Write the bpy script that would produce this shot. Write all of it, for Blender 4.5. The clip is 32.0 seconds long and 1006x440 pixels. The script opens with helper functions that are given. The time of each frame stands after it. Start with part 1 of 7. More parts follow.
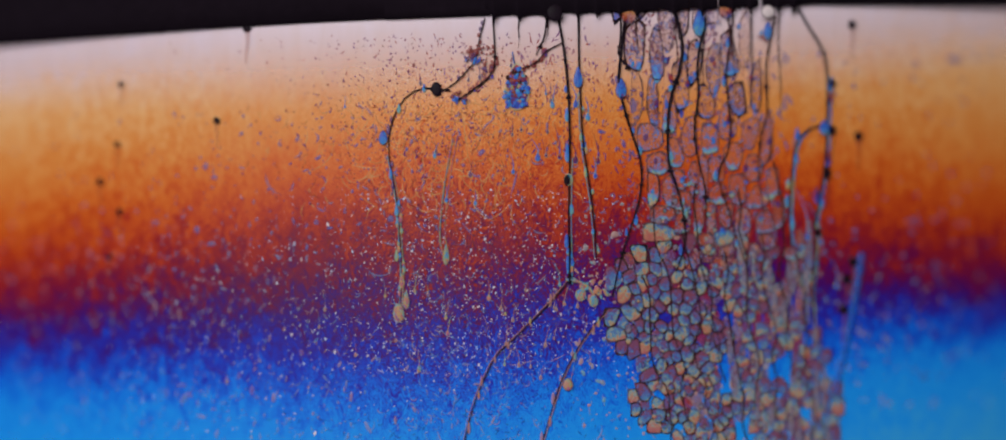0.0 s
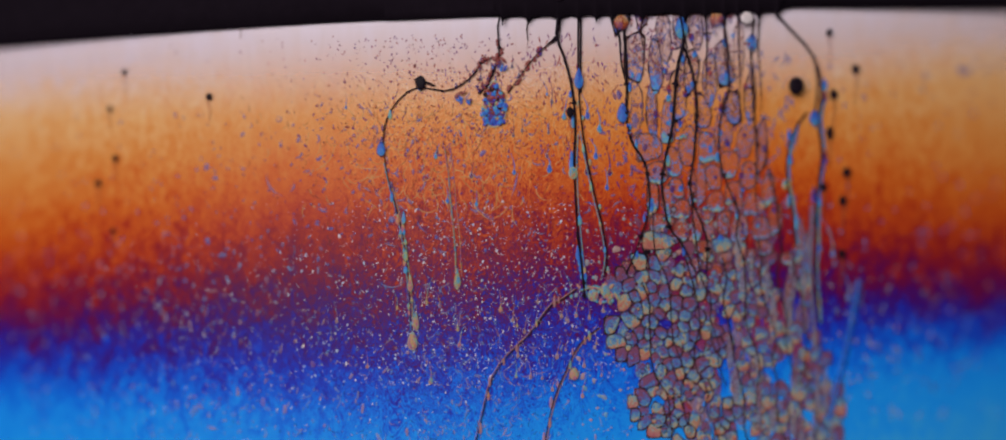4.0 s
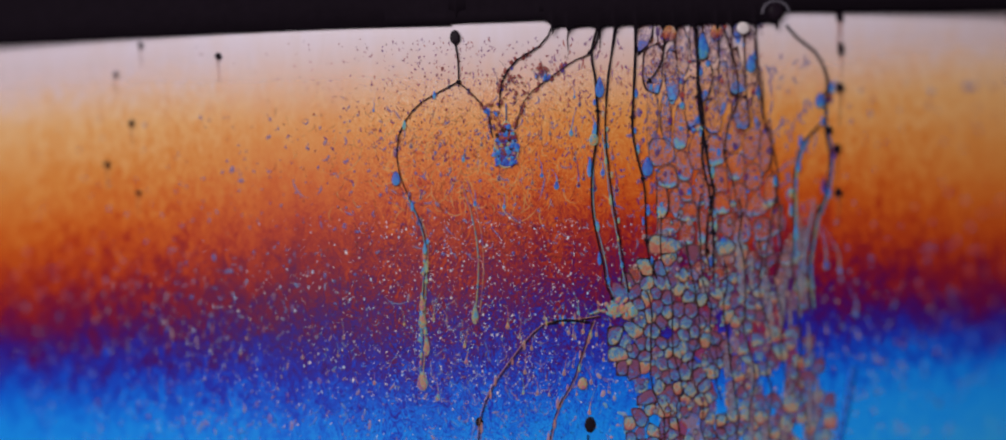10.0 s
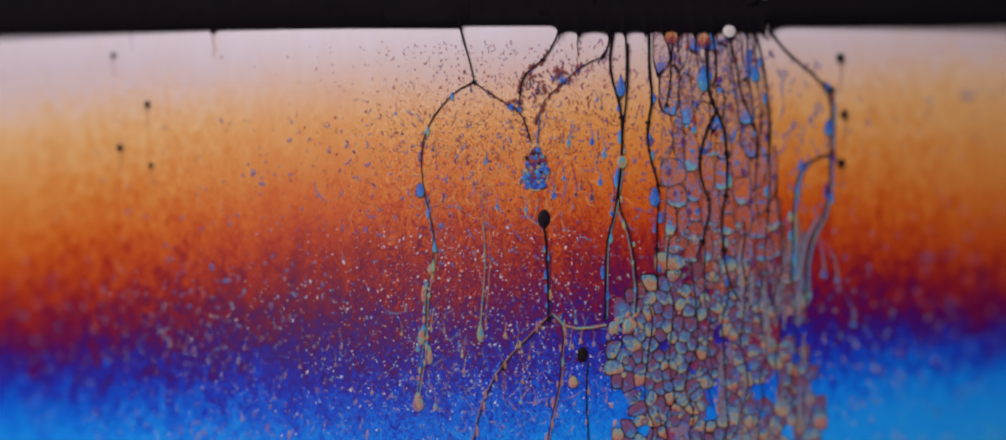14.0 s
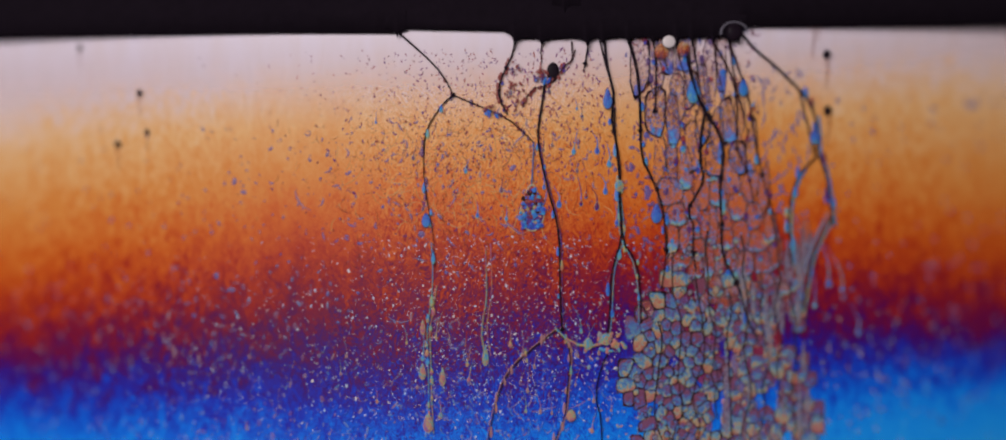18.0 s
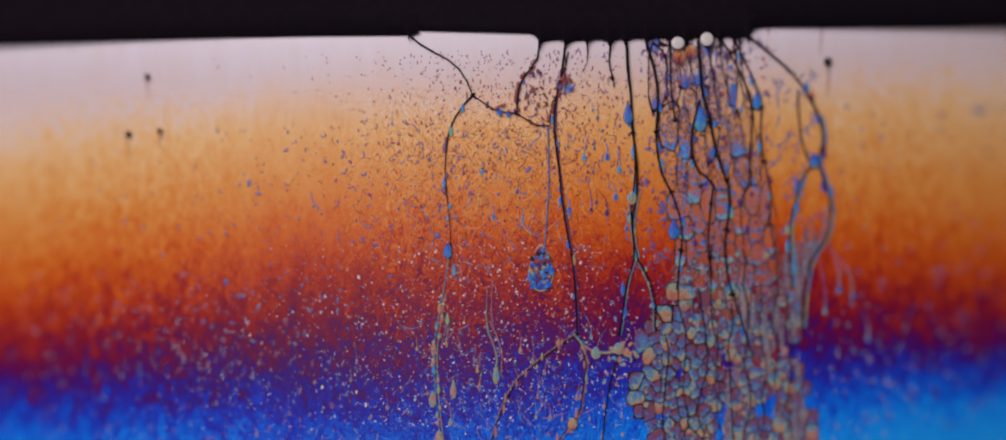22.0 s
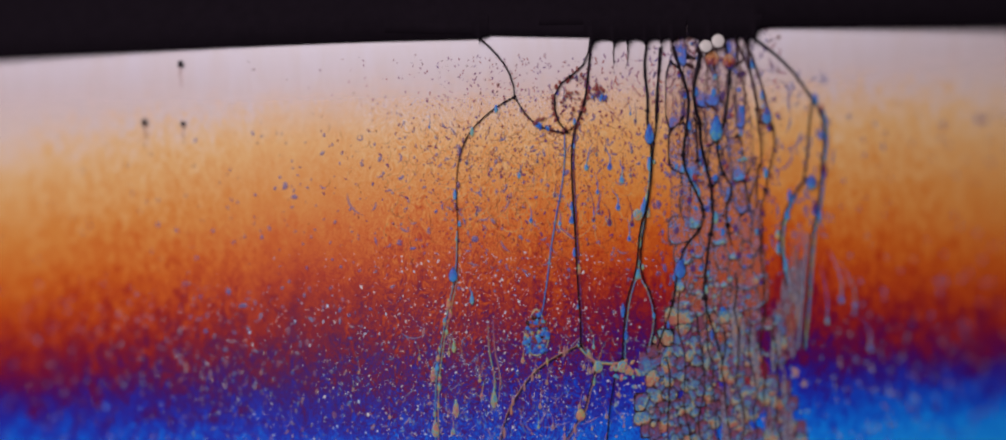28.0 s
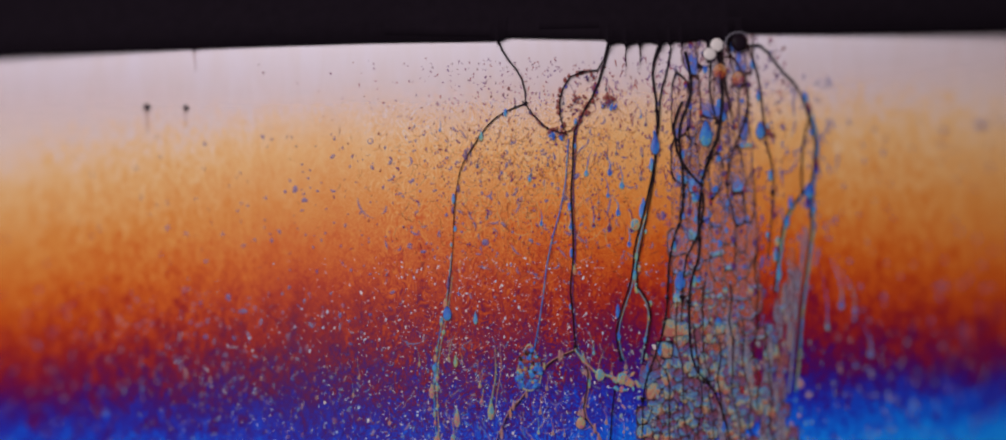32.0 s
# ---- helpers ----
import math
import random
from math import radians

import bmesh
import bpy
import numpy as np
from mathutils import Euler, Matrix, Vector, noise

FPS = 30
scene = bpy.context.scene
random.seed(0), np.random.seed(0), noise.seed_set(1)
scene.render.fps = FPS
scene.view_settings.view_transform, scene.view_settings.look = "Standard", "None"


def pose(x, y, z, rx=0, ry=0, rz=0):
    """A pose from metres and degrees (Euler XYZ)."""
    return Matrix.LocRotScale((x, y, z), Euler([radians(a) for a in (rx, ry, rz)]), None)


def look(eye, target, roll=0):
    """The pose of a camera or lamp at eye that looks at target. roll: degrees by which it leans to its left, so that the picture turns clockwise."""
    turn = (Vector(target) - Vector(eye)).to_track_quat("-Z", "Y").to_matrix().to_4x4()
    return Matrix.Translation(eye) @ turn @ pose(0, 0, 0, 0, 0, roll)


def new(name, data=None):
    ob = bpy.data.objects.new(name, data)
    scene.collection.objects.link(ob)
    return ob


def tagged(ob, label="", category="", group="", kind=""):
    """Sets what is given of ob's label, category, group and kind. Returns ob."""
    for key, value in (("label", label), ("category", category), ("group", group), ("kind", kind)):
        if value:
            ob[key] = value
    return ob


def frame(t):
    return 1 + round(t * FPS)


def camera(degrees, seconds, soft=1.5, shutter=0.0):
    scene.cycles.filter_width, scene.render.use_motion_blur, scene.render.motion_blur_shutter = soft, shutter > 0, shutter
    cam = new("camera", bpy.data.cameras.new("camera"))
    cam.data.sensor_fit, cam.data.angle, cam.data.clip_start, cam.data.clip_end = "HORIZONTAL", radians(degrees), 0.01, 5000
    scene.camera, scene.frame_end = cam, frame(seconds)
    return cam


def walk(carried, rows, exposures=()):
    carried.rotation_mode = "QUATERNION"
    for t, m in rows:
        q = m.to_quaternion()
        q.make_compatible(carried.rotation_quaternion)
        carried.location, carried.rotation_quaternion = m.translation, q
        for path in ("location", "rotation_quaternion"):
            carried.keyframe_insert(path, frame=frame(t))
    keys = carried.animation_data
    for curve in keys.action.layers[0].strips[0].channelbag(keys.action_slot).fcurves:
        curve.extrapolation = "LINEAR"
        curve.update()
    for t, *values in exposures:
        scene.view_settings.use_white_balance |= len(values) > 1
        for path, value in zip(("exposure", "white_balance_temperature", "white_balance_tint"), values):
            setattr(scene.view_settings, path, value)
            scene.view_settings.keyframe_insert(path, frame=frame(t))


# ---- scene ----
cam = camera(30, 32.0, soft=1.95)

# A vertical soap film, bowed like the side of a cylinder (radius 82 mm), drains before a macro lens.
# Places on the film are given as (u, v): units of 0.041 mm across and down, as seen from the lens.
EYE_Y = -0.12
UNIT = math.tan(radians(15)) * -EYE_Y / 784
RADIUS = 0.082
AXIS_X = -24 * UNIT
walk(cam, [(0, look((0, EYE_Y, 0), (0, 0, 0))), (32, look((0, EYE_Y, 0), (0, 0, 0)))])
cam.data.dof.use_dof = True
cam.data.dof.focus_distance = 0.1199
cam.data.dof.aperture_fstop = 4.0

# ---- light: one soft box over the lens in a dark room ----
world = bpy.data.worlds.new("dark_room")
world.use_nodes = True
world.node_tree.nodes["Background"].inputs[0].default_value = (0.012, 0.010, 0.013, 1)
world.node_tree.nodes["Background"].inputs[1].default_value = 0.3
scene.world = world
box_light = bpy.data.lights.new("soft_box", "AREA")
box_light.shape, box_light.size, box_light.size_y, box_light.energy = "RECTANGLE", 0.50, 0.30, 5.35
box_light.color = (1.0, 0.97, 0.96)
lamp = new("soft_box_light", box_light)
lamp.matrix_world = look((-0.21, -0.69, 0.20), (0, 0, 0))

BEATS = list(range(33))
STOPS = (0, 6, 9, 13, 17, 21, 25, 31)
MOVERS = []


# ---- geometry of the film ----
def on(u, v, lift=0.0):
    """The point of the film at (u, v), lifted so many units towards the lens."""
    way = Vector(((u - 784) * UNIT, -EYE_Y, (343 - v) * UNIT))
    ox, oy, r = -AXIS_X, EYE_Y - RADIUS, RADIUS + lift * UNIT
    a = way.x ** 2 + way.y ** 2
    b = ox * way.x + oy * way.y
    d = max(b * b - a * (ox * ox + oy * oy - r * r), 0.0)
    return Vector((0, EYE_Y, 0)) + way * ((-b - math.sqrt(d)) / a)


def facing(p, along):
    """A pose at p: X runs along, Y points away from the lens along the film's normal."""
    n = Vector((AXIS_X - p.x, RADIUS - p.y, 0)).normalized()
    x = (along - n * along.dot(n)).normalized()
    z = x.cross(n)
    return Matrix(((x.x, n.x, z.x, p.x), (x.y, n.y, z.y, p.y), (x.z, n.z, z.z, p.z), (0, 0, 0, 1)))


def upright(u, v, lift=0.0, turn=0.0):
    p = on(u, v, lift)
    t = Vector((RADIUS - p.y, p.x - AXIS_X, 0)).normalized()
    return facing(p, t) @ pose(0, 0, 0, 0, turn, 0)


def slide(du, dv):
    """Slides a sheet along the bowed film by (du, dv)."""
    c = Matrix.Translation((AXIS_X, RADIUS, 0))
    return Matrix.Translation((0, 0, -dv * UNIT)) @ c @ Matrix.Rotation(du * UNIT / RADIUS, 4, "Z") @ c.inverted()


def curve_through(times, values, t):
    """A smooth, not overshooting curve through the values."""
    times, values = np.asarray(times, float), np.asarray(values, float)
    if t <= times[0]:
        return values[0]
    if t >= times[-1]:
        slope = (values[-1] - values[-2]) / (times[-1] - times[-2])
        return values[-1] + slope * (t - times[-1]) * 0.6
    h = np.diff(times).reshape((-1,) + (1,) * (values.ndim - 1))
    s = np.diff(values, axis=0) / h
    m = np.zeros_like(values)
    ok = s[:-1] * s[1:] > 0
    m[1:-1] = np.where(ok, 2 * s[:-1] * s[1:] / np.where(ok, s[:-1] + s[1:], 1), 0)
    m[0], m[-1] = s[0], s[-1]
    i = int(np.searchsorted(times, t, side="right") - 1)
    w = times[i + 1] - times[i]
    x = (t - times[i]) / w
    return ((1 + 2 * x) * (1 - x) ** 2 * values[i] + x * (1 - x) ** 2 * w * m[i]
            + x * x * (3 - 2 * x) * values[i + 1] + x * x * (x - 1) * w * m[i + 1])


def part(name, mesh, material, parent=None, label=""):
    if isinstance(mesh, bmesh.types.BMesh):
        data = bpy.data.meshes.new(name)
        mesh.to_mesh(data)
        mesh.free()
    else:
        data = mesh
    if not data.materials:
        data.materials.append(material)
    ob = new(name, data)
    ob.parent = parent
    if label:
        ob["label"] = label
    return ob


def smooth(data):
    data.polygons.foreach_set("use_smooth", [True] * len(data.polygons))
    return data


def mesh_of(name, verts, faces):
    data = bpy.data.meshes.new(name)
    data.from_pydata([tuple(v) for v in verts], [], faces)
    data.update()
    return smooth(data)


# ---- materials ----
def shader(name):
    m = bpy.data.materials.new(name)
    m.use_nodes = True
    return m, m.node_tree, m.node_tree.nodes["Principled BSDF"]


def put(nt, kind, **settings):
    n = nt.nodes.new(kind)
    for k, v in settings.items():
        n.inputs[k.replace("_", " ")].default_value = v
    return n


def calc(nt, op, a, b=None, c=None):
    n = nt.nodes.new("ShaderNodeMath")
    n.operation = op
    for i, v in enumerate((a, b, c)):
        if v is None:
            continue
        if isinstance(v, (int, float)):
            n.inputs[i].default_value = v
        else:
            nt.links.new(v, n.inputs[i])
    return n.outputs[0]


def lin(c):
    return tuple(((x / 255 + 0.055) / 1.055) ** 2.4 if x > 10 else x / 255 / 12.92 for x in c) + (1,)


# Interference colours by the film's thickness: silver, gold, magenta, violet, blue, cyan, then the second order.
ORDERS = ((0.00, (216, 190, 186)), (0.02, (220, 186, 170)), (0.055, (223, 180, 141)), (0.11, (221, 165, 108)), (0.205, (212, 133, 64)),
          (0.30, (200, 92, 28)), (0.37, (176, 54, 22)), (0.42, (138, 22, 30)), (0.485, (90, 11, 68)),
          (0.54, (52, 15, 116)), (0.605, (25, 47, 182)), (0.68, (14, 104, 222)), (0.75, (26, 144, 236)),
          (0.82, (80, 176, 200)), (0.86, (160, 184, 116)), (0.91, (220, 152, 96)), (0.96, (200, 100, 132)), (1.0, (112, 96, 178)))


def interference(nt, thickness):
    r = nt.nodes.new("ShaderNodeValToRGB")
    e = r.color_ramp.elements
    for k, (at, c) in enumerate(ORDERS):
        el = e[k] if k < 2 else e.new(at)
        el.position, el.color = at, lin(c)
    nt.links.new(thickness, r.inputs[0])
    return r.outputs[0]


def noise_at(nt, coords, scale, detail=2.0, stretch=(1, 1, 1), distort=0.0, rough=0.55):
    mp = nt.nodes.new("ShaderNodeMapping")
    mp.inputs["Scale"].default_value = stretch
    nt.links.new(coords, mp.inputs[0])
    n = put(nt, "ShaderNodeTexNoise", Scale=scale, Detail=detail, Distortion=distort, Roughness=rough)
    nt.links.new(mp.outputs[0], n.inputs["Vector"])
    return n.outputs[0]


def crowd_swell(nt, across, height):
    """The film is thicker where the cells crowd."""
    x = calc(nt, "MULTIPLY_ADD", across, 1 / 180.0, -270.0 / 180.0)
    x = calc(nt, "MULTIPLY", x, x)
    return calc(nt, "DIVIDE", height, calc(nt, "MULTIPLY_ADD", x, x, 1.0))


def film_material():
    m, nt, b = shader("draining_film")
    co = nt.nodes.new("ShaderNodeTexCoord").outputs["Object"]
    xyz = nt.nodes.new("ShaderNodeSeparateXYZ")
    nt.links.new(co, xyz.inputs[0])
    down = calc(nt, "MULTIPLY_ADD", xyz.outputs[2], -1 / UNIT, 343.0)
    across = calc(nt, "MULTIPLY", xyz.outputs[0], 1 / UNIT)
    level = calc(nt, "MULTIPLY_ADD", across, 0.050, down)
    level = calc(nt, "MULTIPLY_ADD", calc(nt, "MULTIPLY", across, across), -0.000008, level)
    # the silver band is shorter where the film turns away on one side
    turned = nt.nodes.new("ShaderNodeMapRange")
    nt.links.new(across, turned.inputs[0])
    turned.inputs[1].default_value, turned.inputs[2].default_value = 330.0, 800.0
    turned.inputs[3].default_value, turned.inputs[4].default_value = 0.0, 45.0
    upper = nt.nodes.new("ShaderNodeMapRange")
    nt.links.new(down, upper.inputs[0])
    upper.inputs[1].default_value, upper.inputs[2].default_value = 20.0, 380.0
    upper.inputs[3].default_value, upper.inputs[4].default_value = 1.0, 0.0
    swell = calc(nt, "ADD", turned.outputs[0], crowd_swell(nt, across, 10.0))
    level = calc(nt, "MULTIPLY_ADD", swell, upper.outputs[0], level)
    # the bands rise a little left of the middle and hang on the far side
    off = calc(nt, "MULTIPLY_ADD", across, 1 / 260.0, 0.6)
    stretch = nt.nodes.new("ShaderNodeMapRange")
    nt.links.new(down, stretch.inputs[0])
    stretch.inputs[1].default_value, stretch.inputs[2].default_value = 380.0, 600.0
    stretch.inputs[3].default_value, stretch.inputs[4].default_value = 12.0, -46.0
    rise = calc(nt, "DIVIDE", stretch.outputs[0], calc(nt, "MULTIPLY_ADD", off, off, 1.0))
    low_part = nt.nodes.new("ShaderNodeMapRange")
    nt.links.new(down, low_part.inputs[0])
    low_part.inputs[1].default_value, low_part.inputs[2].default_value = 490.0, 665.0
    low_part.inputs[3].default_value, low_part.inputs[4].default_value = -0.15, 0.12
    hang = calc(nt, "MULTIPLY", calc(nt, "MAXIMUM", calc(nt, "SUBTRACT", across, 320.0), 0.0), low_part.outputs[0])
    near_part = nt.nodes.new("ShaderNodeMapRange")
    nt.links.new(down, near_part.inputs[0])
    near_part.inputs[1].default_value, near_part.inputs[2].default_value = 530.0, 690.0
    near_part.inputs[3].default_value, near_part.inputs[4].default_value = -0.085, 0.05
    near_side = calc(nt, "MULTIPLY", calc(nt, "MAXIMUM", calc(nt, "MULTIPLY_ADD", across, -1.0, -330.0), 0.0), near_part.outputs[0])
    level = calc(nt, "ADD", calc(nt, "ADD", calc(nt, "ADD", level, rise), hang), near_side)
    t = calc(nt, "MULTIPLY_ADD", level, 1 / 850.0, FILM_START)
    # streaks hanging downwards, mottling, and fine swirls that are strongest where the film is stirred
    streak = noise_at(nt, co, 700, 2, (1, 1, 0.2), 0.4)
    mottle = noise_at(nt, co, 1500, 3, (1, 1, 0.6), 1.0, 0.5)
    grain = noise_at(nt, co, 4200, 3, (1, 1, 0.8), 2.4, 0.7)
    t = calc(nt, "ADD", t, calc(nt, "MULTIPLY_ADD", streak, 0.07, -0.035))
    stirred = nt.nodes.new("ShaderNodeMapRange")
    nt.links.new(t, stirred.inputs[0])
    stirred.inputs[1].default_value, stirred.inputs[2].default_value = 0.2, 0.5
    stirred.inputs[3].default_value, stirred.inputs[4].default_value = 0.09, 0.18
    t = calc(nt, "ADD", t, calc(nt, "MULTIPLY", calc(nt, "SUBTRACT", mottle, 0.5), stirred.outputs[0]))
    # broader blotches towards both sides
    blotch = noise_at(nt, co, 2300, 2, (1, 1, 0.55), 1.0, 0.6)
    sides = nt.nodes.new("ShaderNodeMapRange")
    nt.links.new(calc(nt, "ABSOLUTE", across), sides.inputs[0])
    sides.inputs[1].default_value, sides.inputs[2].default_value = 250.0, 600.0
    sides.inputs[3].default_value, sides.inputs[4].default_value = 0.0, 0.26
    t = calc(nt, "ADD", t, calc(nt, "MULTIPLY", calc(nt, "SUBTRACT", blotch, 0.5), sides.outputs[0]))
    depth = nt.nodes.new("ShaderNodeMapRange")
    nt.links.new(t, depth.inputs[0])
    depth.inputs[1].default_value, depth.inputs[2].default_value = 0.05, 0.5
    depth.inputs[3].default_value, depth.inputs[4].default_value = 0.03, 0.22
    g = calc(nt, "MULTIPLY", calc(nt, "SUBTRACT", grain, 0.5), depth.outputs[0])
    t = calc(nt, "ADD", t, g)
    # thin curling contour lines in the stirred middle
    curl = noise_at(nt, co, 700, 2, (1, 1, 0.5), 2.2, 0.5)
    fine_line = calc(nt, "ABSOLUTE", calc(nt, "SUBTRACT", calc(nt, "FRACT", calc(nt, "MULTIPLY", curl, 13.0)), 0.5))
    stroke = calc(nt, "MAXIMUM", calc(nt, "MULTIPLY_ADD", fine_line, -5.0, 1.0), 0.0)
    dark_line = calc(nt, "MAXIMUM", calc(nt, "MULTIPLY_ADD", fine_line, 7.0, -2.5), 0.0)
    stroke = calc(nt, "SUBTRACT", stroke, calc(nt, "MULTIPLY", dark_line, 0.8))
    reach = nt.nodes.new("ShaderNodeMapRange")
    nt.links.new(calc(nt, "ABSOLUTE", calc(nt, "ADD", across, 30.0)), reach.inputs[0])
    reach.inputs[1].default_value, reach.inputs[2].default_value = 120.0, 330.0
    reach.inputs[3].default_value, reach.inputs[4].default_value = -0.085, 0.0
    t = calc(nt, "ADD", t, calc(nt, "MULTIPLY", stroke, reach.outputs[0]))
    # the thickening slows down in the bright blue
    t = calc(nt, "MINIMUM", t, calc(nt, "MULTIPLY_ADD", t, 0.22, 0.73 * 0.78))
    t = calc(nt, "MINIMUM", calc(nt, "MAXIMUM", t, 0.0), 0.80)
    nt.links.new(interference(nt, t), b.inputs["Base Color"])
    b.inputs["Roughness"].default_value = 0.32
    b.inputs["Specular IOR Level"].default_value = 0.12
    bump = put(nt, "ShaderNodeBump", Strength=0.12, Distance=0.00004)
    nt.links.new(grain, bump.inputs["Height"])
    nt.links.new(bump.outputs[0], b.inputs["Normal"])
    return m


def veil_material():
    """Silvery film that thins out downwards in streaks."""
    m, nt, b = shader("silver_film")
    co = nt.nodes.new("ShaderNodeTexCoord").outputs["Object"]
    xyz = nt.nodes.new("ShaderNodeSeparateXYZ")
    nt.links.new(co, xyz.inputs[0])
    down = calc(nt, "MULTIPLY_ADD", xyz.outputs[2], -1 / UNIT, 343.0)
    across = calc(nt, "MULTIPLY", xyz.outputs[0], 1 / UNIT)
    streak = noise_at(nt, co, 900, 2, (1, 1, 0.25), 0.4)
    down = calc(nt, "ADD", down, calc(nt, "MULTIPLY_ADD", streak, 16.0, -8.0))
    down = calc(nt, "MULTIPLY_ADD", calc(nt, "MAXIMUM", calc(nt, "ADD", across, -350.0), 0.0), 0.16, down)
    down = calc(nt, "ADD", down, crowd_swell(nt, across, 20.0))
    fade = nt.nodes.new("ShaderNodeMapRange")
    fade.interpolation_type = "SMOOTHSTEP"
    nt.links.new(down, fade.inputs[0])
    fade.inputs[1].default_value, fade.inputs[2].default_value = 6.0, 205.0
    fade.inputs[3].default_value, fade.inputs[4].default_value = 0.9, 0.0
    nt.links.new(fade.outputs[0], b.inputs["Alpha"])
    mix = nt.nodes.new("ShaderNodeMix")
    mix.data_type = "RGBA"
    nt.links.new(streak, mix.inputs[0])
    mix.inputs[6].default_value, mix.inputs[7].default_value = lin((235, 223, 244)), lin((236, 217, 226))
    nt.links.new(mix.outputs[2], b.inputs["Base Color"])
    b.inputs["Roughness"].default_value = 0.32
    b.inputs["Specular IOR Level"].default_value = 0.12
    return m


def dark_material(name, colour, rough=0.4, spread=0.5):
    m, nt, b = shader(name)
    co = nt.nodes.new("ShaderNodeTexCoord").outputs["Object"]
    n = noise_at(nt, co, 1500, 3)
    mix = nt.nodes.new("ShaderNodeMix")
    mix.data_type = "RGBA"
    nt.links.new(n, mix.inputs[0])
    mix.inputs[6].default_value = (*[c * (1 - spread) for c in colour], 1)
    mix.inputs[7].default_value = (*[c * (1 + spread) for c in colour], 1)
    nt.links.new(mix.outputs[2], b.inputs["Base Color"])
    b.inputs["Roughness"].default_value = rough
    b.inputs["Specular IOR Level"].default_value = 0.03
    return m


def cell_material(name, top, spread, fall, swirl, clear=0.8, sharp=4.0, fold=0.0, tinted=0.14, tone=(158, 118, 124)):
    """Liquid in a small cell: thin above, thick below, each cell with its own start."""
    m, nt, b = shader(name)
    tc = nt.nodes.new("ShaderNodeTexCoord")
    gz = nt.nodes.new("ShaderNodeSeparateXYZ")
    nt.links.new(tc.outputs["Generated"], gz.inputs[0])
    rnd = nt.nodes.new("ShaderNodeObjectInfo").outputs["Random"]
    low = calc(nt, "SUBTRACT", 1.0, gz.outputs[2])
    if fold:  # the liquid lies slanted, each cell its own way
        slant_by = calc(nt, "MULTIPLY", calc(nt, "SUBTRACT", calc(nt, "FRACT", calc(nt, "MULTIPLY", rnd, 7.3)), 0.5), 1.8)
        low = calc(nt, "ABSOLUTE", calc(nt, "MULTIPLY_ADD", calc(nt, "SUBTRACT", gz.outputs[0], 0.5), slant_by, low))
    low = calc(nt, "POWER", low, sharp)
    t = calc(nt, "MULTIPLY_ADD", low, fall, top)
    t = calc(nt, "ADD", t, calc(nt, "MULTIPLY_ADD", rnd, spread, -spread / 2))
    shift = nt.nodes.new("ShaderNodeVectorMath")
    shift.operation = "ADD"
    nt.links.new(tc.outputs["Object"], shift.inputs[0])
    nt.links.new(rnd, shift.inputs[1])
    n1 = noise_at(nt, shift.outputs[0], 2600, 3, (1, 1, 0.6), 1.6, 0.6)
    n2 = noise_at(nt, shift.outputs[0], 9000, 2, (1, 1, 0.5), 1.2, 0.6)
    t = calc(nt, "ADD", t, calc(nt, "MULTIPLY_ADD", n1, swirl, -swirl / 2))
    t = calc(nt, "ADD", t, calc(nt, "MULTIPLY_ADD", n2, swirl * 0.7, -swirl * 0.35))
    if fold:  # several orders of colour follow one another in a cell
        t = calc(nt, "ADD", calc(nt, "PINGPONG", calc(nt, "SUBTRACT", t, fold), 1.0 - fold), fold)
    t = calc(nt, "MINIMUM", calc(nt, "MAXIMUM", t, 0.02), 1.0)
    tint = nt.nodes.new("ShaderNodeMix")
    tint.data_type = "RGBA"
    tint.inputs[0].default_value = tinted
    nt.links.new(interference(nt, t), tint.inputs[6])
    tint.inputs[7].default_value = lin(tone)
    nt.links.new(tint.outputs[2], b.inputs["Base Color"])
    b.inputs["Alpha"].default_value = clear
    b.inputs["Roughness"].default_value = 0.4
    b.inputs["Specular IOR Level"].default_value = 0.1
    return m


